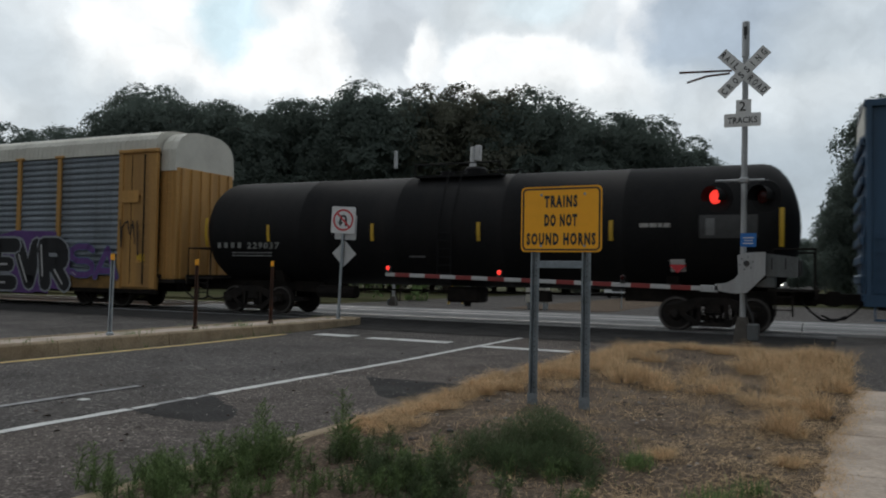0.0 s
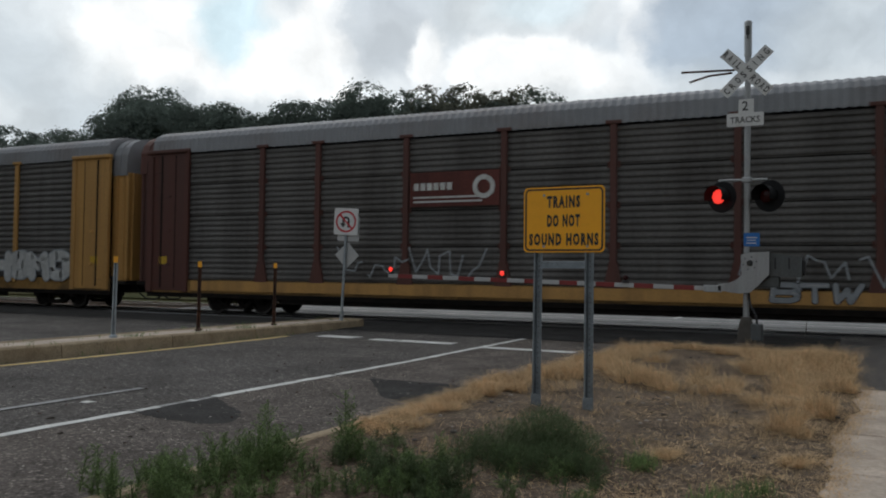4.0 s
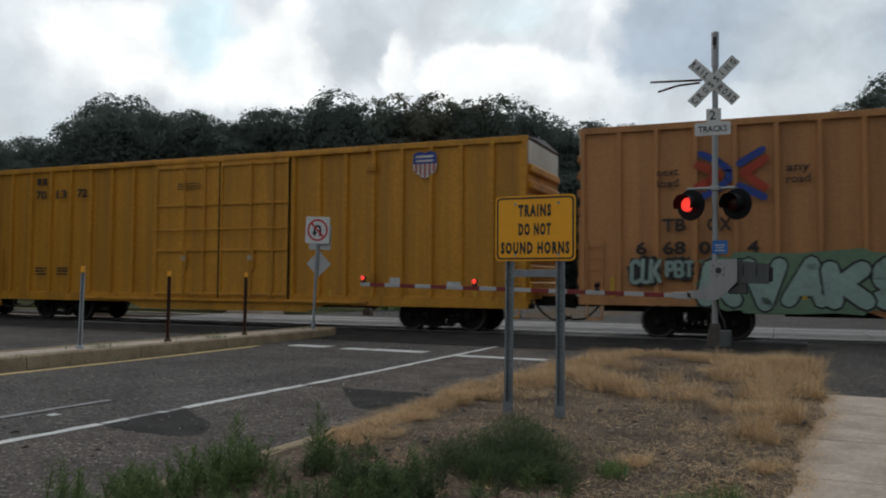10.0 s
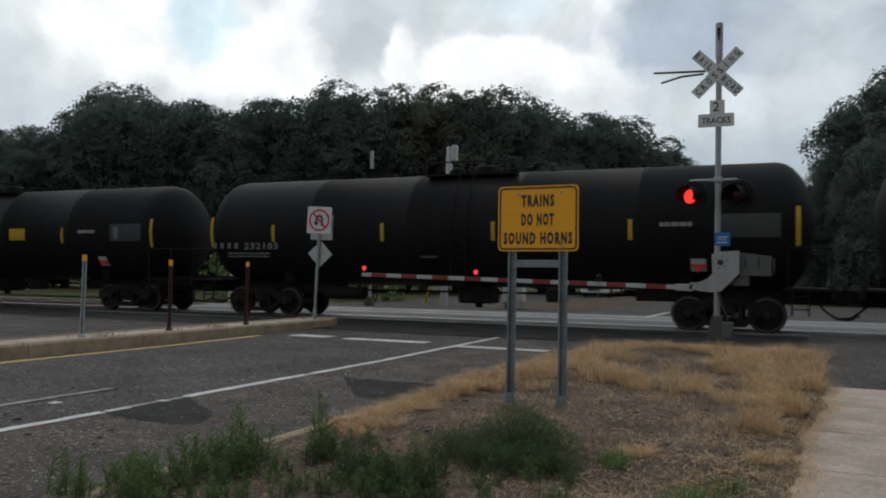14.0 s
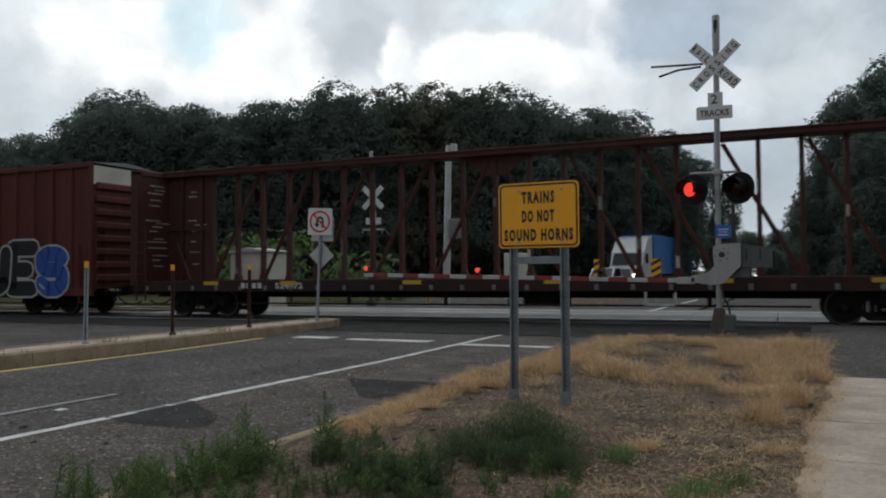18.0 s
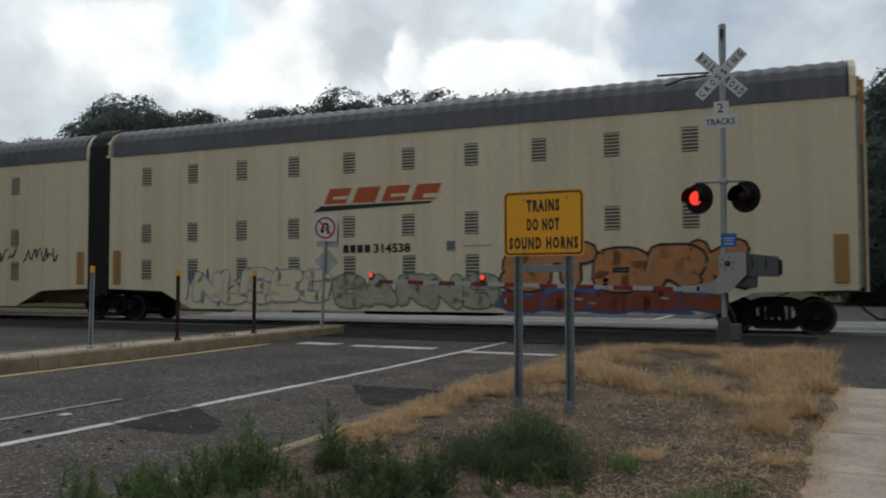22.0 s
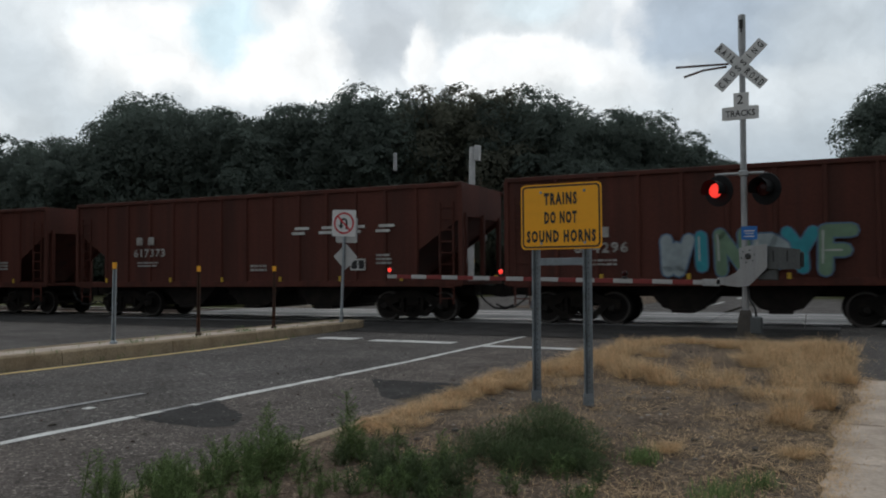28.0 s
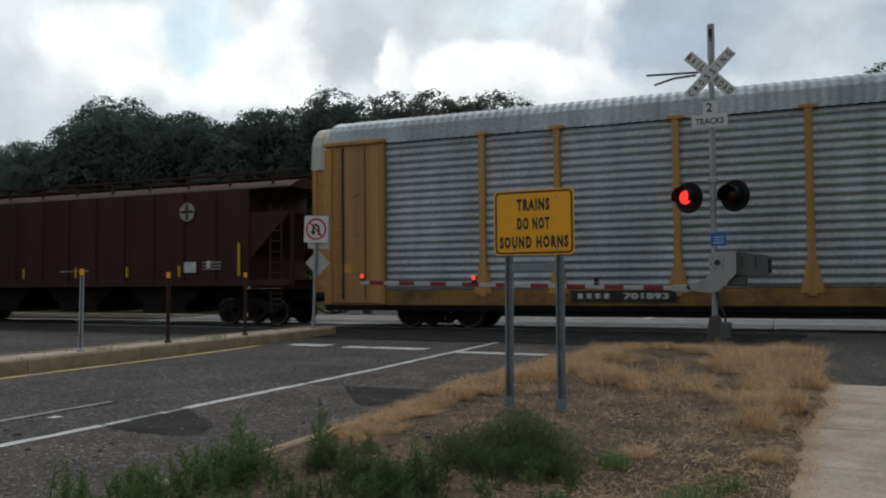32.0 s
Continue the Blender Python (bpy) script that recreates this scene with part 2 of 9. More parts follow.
            mu = node(t, "ShaderNodeVectorMath", op="MULTIPLY")
            L(col, mu.inputs[0])
            L(vr.outputs[0], mu.inputs[1])
            m25 = node(t, "ShaderNodeVectorMath", op="SCALE")
            L(mu.outputs[0], m25.inputs[0])
            m25.inputs["Scale"].default_value = 2.5
            col = m25.outputs[0]
    L(col, b.inputs["Base Color"])
    if thin:
        tr = t.nodes.new("ShaderNodeBsdfTranslucent")
        L(col, tr.inputs[0])
        mx2 = t.nodes.new("ShaderNodeMixShader")
        mx2.inputs[0].default_value = thin
        L(b.outputs[0], mx2.inputs[1])
        L(tr.outputs[0], mx2.inputs[2])
        L(mx2.outputs[0], t.nodes["Material Output"].inputs[0])
    if bump:
        bp = t.nodes.new("ShaderNodeBump")
        bp.inputs["Strength"].default_value = bump
        bp.inputs["Distance"].default_value = 0.02
        L(n2.outputs["Fac"], bp.inputs["Height"])
        L(bp.outputs[0], b.inputs["Normal"])
    return m


GRIME = (0.05, 0.04, 0.035)
RUST = (0.16, 0.06, 0.03)
M = {}
M["asphalt"] = mat("asphalt", (0.106, 0.097, 0.092), 0.9, var=0.45, scale=0.8, fine=40, bump=0.8, dirt=(0.128, 0.113, 0.102), dirt_amount=0.5, spec=0.12, stones=34)
M["asphalt_warm"] = mat("older asphalt", (0.121, 0.104, 0.094), 0.9, var=0.5, scale=1.6, fine=45, bump=0.8, dirt=(0.145, 0.124, 0.108), dirt_amount=0.45, spec=0.12, stones=42)
M["asphalt_patch"] = mat("asphalt patch", (0.042, 0.040, 0.039), 0.9, var=0.5, scale=2, fine=32, bump=0.7, spec=0.1)
M["tar"] = mat("tar", (0.03, 0.03, 0.03), 0.7, var=0.2, spec=0.2)
M["white_paint"] = mat("road paint white", (0.62, 0.62, 0.60), 0.7, var=0.2, scale=4, fine=50, bump=0.2, dirt=(0.16, 0.15, 0.15), dirt_amount=0.5)
M["worn_paint"] = mat("worn road paint", (0.30, 0.30, 0.30), 0.75, var=0.3, scale=5, fine=50, dirt=(0.10, 0.10, 0.10), dirt_amount=0.9)
M["yellow_paint"] = mat("road paint yellow", (0.70, 0.50, 0.20), 0.7, var=0.25, scale=4, fine=50, dirt=(0.2, 0.16, 0.1), dirt_amount=0.35)
M["concrete"] = mat("concrete", (0.50, 0.415, 0.345), 0.9, var=0.28, scale=1.6, fine=30, bump=0.4, dirt=(0.22, 0.17, 0.13), dirt_amount=0.6, spec=0.15)
M["kerb"] = mat("kerb concrete", (0.36, 0.285, 0.195), 0.9, var=0.32, scale=2.5, fine=30, bump=0.4, dirt=(0.17, 0.12, 0.075), dirt_amount=0.65, spec=0.15)
M["crossing_panel"] = mat("crossing concrete", (0.225, 0.225, 0.225), 0.85, var=0.2, scale=1.5, fine=60, bump=0.3, dirt=(0.2, 0.2, 0.2), dirt_amount=0.6, spec=0.2)
M["dirt"] = mat("bare soil", (0.124, 0.092, 0.068), 0.95, var=0.5, scale=2.6, fine=20, bump=1.0, dirt=(0.190, 0.147, 0.108), dirt_amount=0.7, spec=0.1, stones=55)
M["ballast"] = mat("ballast", (0.16, 0.145, 0.13), 0.95, var=0.4, scale=6, fine=25, bump=1.0)
M["far_ground"] = mat("dry grass ground", (0.085, 0.080, 0.042), 0.95, var=0.45, scale=0.3, fine=6, bump=0.6, dirt=(0.055, 0.075, 0.028), dirt_amount=0.8, spec=0.05)
M["rail_steel"] = mat("rail steel", (0.45, 0.42, 0.40), 0.3, 0.9, var=0.2, scale=2)
M["rail_rust"] = mat("rail rust", (0.15, 0.09, 0.06), 0.7, 0.2, var=0.3)
M["straw"] = mat("dry grass", (0.62, 0.445, 0.265), 0.9, var=0.2, scale=2, fine=9, island=0.35, spec=0.1, thin=0.3)
M["weed"] = mat("green weed", (0.170, 0.240, 0.098), 0.8, var=0.25, scale=3, fine=12, island=0.4, spec=0.1, thin=0.35)
M["weed_dark"] = mat("dark weed", (0.115, 0.156, 0.078), 0.8, var=0.25, scale=3, fine=12, island=0.4, spec=0.1, thin=0.35)
M["leaf"] = mat("oak leaves", (0.140, 0.172, 0.150), 0.95, var=0.15, scale=0.4, fine=3, island=0.12, spec=0.05, thin=0.55)
M["leaf_pale"] = mat("pale leaves", (0.155, 0.160, 0.125), 0.95, var=0.25, scale=0.4, fine=3, island=0.16, spec=0.05, thin=0.5)
M["bark"] = mat("bark", (0.09, 0.07, 0.055), 0.9, var=0.35, scale=3, fine=18, bump=0.8)
M["galv"] = mat("galvanised steel", (0.36, 0.40, 0.43), 0.5, 0.55, var=0.25, scale=5, fine=40, dirt=(0.20, 0.20, 0.20), dirt_amount=0.4)
M["mast_paint"] = mat("aluminium paint", (0.40, 0.41, 0.42), 0.5, 0.4, var=0.2, scale=4, dirt=(0.25, 0.24, 0.23), dirt_amount=0.5, streak=4)
M["post_steel"] = mat("weathered channel steel", (0.24, 0.27, 0.295), 0.55, 0.5, var=0.3, scale=5, fine=40, dirt=(0.10, 0.10, 0.10), dirt_amount=0.5)
M["sign_yellow"] = mat("sign yellow sheeting", (1.0, 0.445, 0.008), 0.45, var=0.05, scale=2, fine=15)
M["sign_white"] = mat("sign white sheeting", (0.72, 0.72, 0.72), 0.5, var=0.1, scale=4, dirt=(0.4, 0.38, 0.36), dirt_amount=0.4)
M["sign_black"] = mat("sign black", (0.02, 0.02, 0.02), 0.5, var=0.2)
M["sign_red"] = mat("sign red", (0.55, 0.02, 0.03), 0.5, var=0.15)
M["sign_blue"] = mat("sign blue", (0.02, 0.16, 0.50), 0.5, var=0.15)
M["bare_alu"] = mat("sign back aluminium", (0.50, 0.50, 0.50), 0.55, 0.5, var=0.15)
M["mech_grey"] = mat("grey housing paint", (0.105, 0.113, 0.116), 0.6, 0.2, var=0.25, scale=5, dirt=(0.08, 0.08, 0.08), dirt_amount=0.5, streak=3)
M["base_brown"] = mat("grimy base casting", (0.085, 0.075, 0.065), 0.8, 0.1, var=0.35, scale=6, dirt=(0.15, 0.14, 0.13), dirt_amount=0.5)
M["grit"] = mat("pale grit", (0.32, 0.29, 0.26), 0.9, var=0.3, island=0.5)
M["black_metal"] = mat("black enamel", (0.018, 0.018, 0.02), 0.45, var=0.3, dirt=(0.08, 0.08, 0.08), dirt_amount=0.3)
M["rust_post"] = mat("rusty post", (0.055, 0.03, 0.022), 0.8, 0.1, var=0.4, scale=6, dirt=RUST, dirt_amount=0.5)
M["lamp_red_on"] = mat("red lamp lit", (1.0, 0.05, 0.035), emit=0.95)
M["lamp_red_off"] = mat("red lamp dark", (0.030, 0.003, 0.003), 0.2, var=0.1, spec=0.2)
M["flasher_black"] = mat("matt black flasher paint", (0.010, 0.010, 0.011), 0.7, var=0.2, spec=0.2)
M["head_on"] = mat("headlamp lit", (1.0, 0.95, 0.85), emit=5.0)
M["reflector"] = mat("amber reflector", (0.95, 0.42, 0.02), 0.35, var=0.05)
M["arm_white"] = mat("gate arm white", (0.46, 0.46, 0.46), 0.5, var=0.12, scale=4)
M["arm_red"] = mat("gate arm red", (0.23, 0.026, 0.024), 0.5, var=0.12, scale=4)
M["glass"] = mat("dark window", (0.02, 0.025, 0.03), 0.05, var=0.1)
M["car_white"] = mat("white body paint", (0.70, 0.70, 0.70), 0.3, var=0.05, coat=0.3)
M["car_grey"] = mat("grey body paint", (0.10, 0.11, 0.12), 0.3, var=0.05, coat=0.3)
M["trailer_blue"] = mat("blue trailer", (0.05, 0.20, 0.52), 0.4, var=0.2, scale=0.8)
M["rubber"] = mat("rubber", (0.02, 0.02, 0.02), 0.8, var=0.2)
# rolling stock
# near black: grime, with the shade under and inside the cars in its colour
M["under"] = mat("underframe grime and shade", (0.016, 0.0135, 0.012), 0.85, 0.0, var=0.4, scale=4, dirt=(0.040, 0.030, 0.024), dirt_amount=0.6, spec=0.2)
M["wheel"] = mat("wheel steel", (0.022, 0.018, 0.016), 0.7, 0.1, var=0.3, scale=5, spec=0.3)
M["tread"] = mat("wheel tread", (0.09, 0.08, 0.075), 0.5, 0.4, var=0.2)
M["rack_yellow"] = mat("rack yellow", (0.51, 0.275, 0.080), 0.6, var=0.16, scale=1.0, fine=18, dirt=(0.16, 0.09, 0.04), dirt_amount=0.6, streak=4)
M["rack_brown"] = mat("rack brown", (0.10, 0.035, 0.026), 0.65, var=0.2, scale=1.0, dirt=GRIME, dirt_amount=0.5, streak=4)
M["sill_grime"] = mat("grimy yellow sill", (0.30, 0.165, 0.045), 0.7, var=0.3, scale=1.2, fine=14, dirt=(0.035, 0.026, 0.02), dirt_amount=0.85)
M["panel_new"] = mat("galvanised panels", (0.40, 0.435, 0.46), 0.48, 0.62, var=0.35, scale=0.8, fine=14, dirt=(0.15, 0.16, 0.17), dirt_amount=0.5, streak=3)
M["panel_mid"] = mat("dull panels", (0.23, 0.26, 0.295), 0.55, 0.3, var=0.26, scale=0.8, fine=14, dirt=(0.10, 0.10, 0.10), dirt_amount=0.6, streak=3)
M["panel_old"] = mat("grimy panels", (0.118, 0.110, 0.104), 0.65, 0.15, var=0.3, scale=0.8, fine=14, dirt=(0.04, 0.032, 0.028), dirt_amount=0.65, streak=4)
M["roof_white"] = mat("pale roof", (0.62, 0.60, 0.53), 0.6, 0.1, var=0.12, scale=0.8, dirt=(0.33, 0.30, 0.26), dirt_amount=0.5)
M["roof_grey"] = mat("grey roof", (0.25, 0.255, 0.27), 0.6, 0.2, var=0.15, scale=0.8, dirt=(0.18, 0.15, 0.14), dirt_amount=0.6)
M["roof_dark"] = mat("dark ribbed roof", (0.13, 0.13, 0.14), 0.6, 0.2, var=0.2, scale=0.8)
M["box_yellow"] = mat("boxcar ochre", (0.52, 0.262, 0.082), 0.6, var=0.14, scale=0.9, fine=16, dirt=(0.21, 0.092, 0.035), dirt_amount=0.55, streak=4)
M["box_tan"] = mat("boxcar tan", (0.54, 0.252, 0.096), 0.65, var=0.18, scale=0.9, fine=16, dirt=(0.23, 0.100, 0.042), dirt_amount=0.6, streak=4)
M["up_yellow"] = mat("boxcar yellow", (0.60, 0.275, 0.020), 0.55, var=0.2, scale=1.3, fine=12, dirt=(0.27, 0.125, 0.018), dirt_amount=0.7, streak=5)
M["box_red"] = mat("boxcar red", (0.128, 0.037, 0.029), 0.65, var=0.22, scale=0.9, fine=16, dirt=(0.040, 0.015, 0.012), dirt_amount=0.6, streak=4, spec=0.3)
M["hopper_red"] = mat("hopper red", (0.098, 0.031, 0.022), 0.7, var=0.25, scale=0.9, fine=16, dirt=(0.032, 0.018, 0.015), dirt_amount=0.7, streak=4, spec=0.25)
M["hopper_rust"] = mat("rusty hopper", (0.105, 0.036, 0.023), 0.75, var=0.25, scale=0.9, fine=16, dirt=(0.055, 0.021, 0.014), dirt_amount=0.7, streak=4, spec=0.25)
M["hopper_orange"] = mat("orange hopper end", (0.42, 0.12, 0.035), 0.75, var=0.2, scale=0.9, dirt=(0.12, 0.04, 0.02), dirt_amount=0.5, streak=4)
M["hopper_black"] = mat("black hopper", (0.021, 0.0155, 0.0135), 0.7, var=0.3, scale=0.9, fine=16, dirt=(0.036, 0.027, 0.022), dirt_amount=0.5, streak=4, spec=0.25)
M["hopper_brown"] = mat("brown covered hopper", (0.060, 0.024, 0.019), 0.7, var=0.22, scale=0.9, dirt=(0.025, 0.016, 0.014), dirt_amount=0.5, streak=4, spec=0.25)
M["beam_red"] = mat("centre beam red", (0.078, 0.027, 0.022), 0.7, var=0.3, scale=1.2, dirt=GRIME, dirt_amount=0.5, streak=4, spec=0.3)
M["sill_dark"] = mat("grimy flat car sill", (0.034, 0.021, 0.018), 0.75, var=0.35, scale=1.4, fine=14, dirt=(0.075, 0.030, 0.022), dirt_amount=0.6, spec=0.25)
M["tilx_grey"] = mat("grey covered hopper", (0.44, 0.425, 0.385), 0.6, var=0.12, scale=0.8, fine=14, dirt=(0.20, 0.18, 0.15), dirt_amount=0.6, streak=4)
M["tank_black"] = mat("tank black", (0.0115, 0.0112, 0.0120), 0.68, var=0.3, scale=0.8, fine=14, dirt=(0.022, 0.020, 0.019), dirt_amount=0.6, streak=4, spec=0.14)
M["tank_brown"] = mat("weathered tank", (0.017, 0.012, 0.0105), 0.72, var=0.3, scale=0.8, fine=14, dirt=(0.034, 0.024, 0.020), dirt_amount=0.6, streak=4, spec=0.14)
M["door_black"] = mat("boxcar door black", (0.013, 0.014, 0.016), 0.55, var=0.3, scale=1.2, dirt=(0.035, 0.03, 0.027), dirt_amount=0.4, streak=4, spec=0.3)
M["cream"] = mat("cream rack", (0.82, 0.72, 0.51), 0.6, var=0.08, scale=0.7, fine=10, dirt=(0.50, 0.40, 0.25), dirt_amount=0.45, streak=4)
M["vent"] = mat("vent mesh", (0.10, 0.10, 0.09), 0.7, var=0.3, fine=60)
M["bellows"] = mat("black bellows", (0.014, 0.013, 0.013), 0.7, var=0.3)
M["blue_car"] = mat("blue boxcar", (0.030, 0.080, 0.150), 0.55, var=0.2, scale=0.9, dirt=GRIME, dirt_amount=0.4, streak=4)
M["white_stencil"] = mat("white stencil", (0.62, 0.62, 0.60), 0.7, var=0.2, scale=3, dirt=(0.3, 0.28, 0.26), dirt_amount=0.6)
M["cream_stencil"] = mat("cream stencil", (0.60, 0.54, 0.42), 0.7, var=0.2, scale=3.5, dirt=(0.10, 0.038, 0.022), dirt_amount=1.0, streak=5)
M["dim_stencil"] = mat("dirty white stencil", (0.20, 0.20, 0.19), 0.75, var=0.3, scale=3, dirt=(0.06, 0.055, 0.05), dirt_amount=0.7)
M["dull_placard"] = mat("grimy placard holder", (0.055, 0.055, 0.055), 0.7, var=0.3, scale=5)
M["mid_stencil"] = mat("faded white stencil", (0.38, 0.37, 0.35), 0.75, var=0.3, scale=3, dirt=(0.12, 0.08, 0.06), dirt_amount=0.7)
M["dark_stencil"] = mat("dark stencil", (0.035, 0.022, 0.018), 0.7, var=0.2)
M["black_stencil"] = mat("black stencil", (0.015, 0.015, 0.016), 0.6, var=0.2)
M["maroon_stencil"] = mat("faded maroon", (0.26, 0.065, 0.03), 0.7, var=0.2)
M["red_decal"] = mat("red decal", (0.42, 0.05, 0.02), 0.6, var=0.12)
M["orange_decal"] = mat("orange red decal", (0.55, 0.10, 0.03), 0.6, var=0.12)
M["blue_decal"] = mat("blue decal", (0.025, 0.06, 0.30), 0.6, var=0.15)
M["conspicuity"] = mat("yellow reflective strip", (0.58, 0.36, 0.025), 0.5, var=0.15)
M["placard_grey"] = mat("grey placard", (0.17, 0.17, 0.17), 0.6, var=0.2, scale=5)
for key, c in dict(g_white=(0.50, 0.50, 0.49), g_black=(0.02, 0.02, 0.022), g_teal=(0.03, 0.30, 0.36), g_purple=(0.13, 0.06, 0.22), g_green=(0.16, 0.26, 0.17),
                   g_mint=(0.32, 0.45, 0.40), g_blue=(0.035, 0.11, 0.42), g_orange=(0.55, 0.24, 0.09), g_grey=(0.30, 0.32, 0.34), g_cream=(0.46, 0.43, 0.33), g_yellow=(0.60, 0.46, 0.16), g_pale=(0.33, 0.39, 0.41), g_dusty=(0.30, 0.24, 0.17), g_slate=(0.10, 0.17, 0.27), g_iron=(0.17, 0.18, 0.19)).items():
    M[key] = mat("spray " + key[2:], c, 0.6, var=0.18, scale=1.5, fine=8)

# ---------------------------------------------------------------- mesh tools


class Geo:
    """Collects faces for one mesh."""

    def __init__(self):
        self.v, self.f = [], []

    def add(self, vs, fs):
        n = len(self.v)
        self.v += [tuple(p) for p in vs]
        self.f += [tuple(i + n for i in q) for q in fs]
        return self

    def box(self, x0, x1, y0, y1, z0, z1, b=0.0):
        """A box, with its edges cut by b."""
        b = min(b, (x1 - x0) * 0.45, (y1 - y0) * 0.45, (z1 - z0) * 0.45)
        if b <= 0:
            vs = [(x, y, z) for z in (z0, z1) for x, y in ((x0, y0), (x1, y0), (x1, y1), (x0, y1))]
            return self.add(vs, [(3, 2, 1, 0), (4, 5, 6, 7), (0, 1, 5, 4), (1, 2, 6, 5), (2, 3, 7, 6), (3, 0, 4, 7)])
        vs, ix = [], {}
        for sx in (0, 1):
            for sy in (0, 1):
                for sz in (0, 1):
                    c = ((x0, x1)[sx], (y0, y1)[sy], (z0, z1)[sz])
                    i = (b if sx == 0 else -b, b if sy == 0 else -b, b if sz == 0 else -b)
                    for a in range(3):
                        p = [c[k] + (0 if k == a else i[k]) for k in range(3)]
                        ix[sx, sy, sz, a] = len(vs)
                        vs.append(p)
        fs = []
        for a in range(3):
            u, w = (a + 1) % 3, (a + 2) % 3
            for s in (0, 1):
                q = []
                for su, sw in ((0, 0), (1, 0), (1, 1), (0, 1)):
                    k = [0, 0, 0]
                    k[a], k[u], k[w] = s, su, sw
                    q.append(ix[(*k, a)])
                fs.append(q if s else q[::-1])
            # the four edges along axis a join faces u and w
            for su in (0, 1):
                for sw in (0, 1):
                    k0, k1 = [0, 0, 0], [0, 0, 0]
                    k0[u] = k1[u] = su
                    k0[w] = k1[w] = sw
                    k1[a] = 1
                    q = [ix[(*k0, u)], ix[(*k1, u)], ix[(*k1, w)], ix[(*k0, w)]]
                    fs.append(q if (su == sw) else q[::-1])
        for sx in (0, 1):
            for sy in (0, 1):
                for sz in (0, 1):
                    q = [ix[sx, sy, sz, 0], ix[sx, sy, sz, 1], ix[sx, sy, sz, 2]]
                    fs.append(q if (sx + sy + sz) % 2 else q[::-1])
        return self.add(vs, fs)

    def prism(self, pts, a, b, axis="y"):
        """The outline pts, drawn out from a to b along an axis. For y: (x, z); for x: (y, z); for z: (x, y)."""
        def at(p, t):
            return {"y": (p[0], t, p[1]), "x": (t, p[0], p[1]), "z": (p[0], p[1], t)}[axis]
        n = len(pts)
        vs = [at(p, a) for p in pts] + [at(p, b) for p in pts]
        fs = [tuple(range(n)), tuple(range(2 * n - 1, n - 1, -1))]
        fs += [((i + 1) % n, i, n + i, n + (i + 1) % n) for i in range(n)]
        return self.add(vs, fs)

    def rod(self, p, q, r, n=8, r2=None, caps=True):
        p, q = Vector(p), Vector(q)
        d = (q - p).normalized()
        u = d.orthogonal().normalized()
        w = d.cross(u)
        r2 = r if r2 is None else r2
        vs = []
        for c, rr in ((p, r), (q, r2)):
            vs += [c + (u * math.cos(2 * math.pi * i / n) + w * math.sin(2 * math.pi * i / n)) * rr for i in range(n)]
        fs = [(i, (i + 1) % n, n + (i + 1) % n, n + i) for i in range(n)]
        if caps:
            fs += [tuple(range(n - 1, -1, -1)), tuple(range(n, 2 * n))]
        return self.add(vs, fs)

    def lathe(self, prof, n=16, axis="x", centre=(0, 0, 0), start=0.0, sweep=2 * math.pi):
        """prof: (along, radius)."""
        vs, fs = [], []
        closed = abs(sweep - 2 * math.pi) < 1e-6
        m = n if closed else n + 1
        for a, r in prof:
            for i in range(m):
                t = start + sweep * i / n
                c, s = math.cos(t) * r, math.sin(t) * r
                p = {"x": (a, c, s), "y": (s, a, c), "z": (c, s, a)}[axis]
                vs.append((p[0] + centre[0], p[1] + centre[1], p[2] + centre[2]))
        for k in range(len(prof) - 1):
            for i in range(n):
                j = (i + 1) % m
                fs.append((k * m + i, k * m + j, (k + 1) * m + j, (k + 1) * m + i))
        return self.add(vs, fs)

    def grid(self, rows):
        """rows of equally many points."""
        n = len(rows[0])
        vs = [p for r in rows for p in r]
        fs = [(i * n + j, i * n + j + 1, (i + 1) * n + j + 1, (i + 1) * n + j) for i in range(len(rows) - 1) for j in range(n - 1)]
        return self.add(vs, fs)

    def mesh(self, name, material=None, smooth=False):
        me = bpy.data.meshes.new(name)
        me.from_pydata(self.v, [], self.f)
        if material is not None:
            me.materials.append(material)
        if smooth:
            me.polygons.foreach_set("use_smooth", [True] * len(me.polygons))
        me.update()
        return me


def part(name, g, material, parent=None, label="", smooth=False, at=None):
    """One mesh object under a thing or a part. g: a Geo, or a mesh that is shared."""
    me = g if isinstance(g, bpy.types.Mesh) else g.mesh(name, M[material] if isinstance(material, str) else material, smooth)
    ob = new(name, me)
    if parent is not None:
        ob.parent = parent
    if at is not None:
        ob.matrix_basis = at
    if label:
        ob["label"] = label
    return ob


def thing(name, label, category, at=None, group="", kind=""):
    ob = new(name)
    ob.empty_display_size = 0.3
    if at is not None:
        ob.matrix_basis = at
    return tagged(ob, label, category, group, kind)


TEXTS = {}


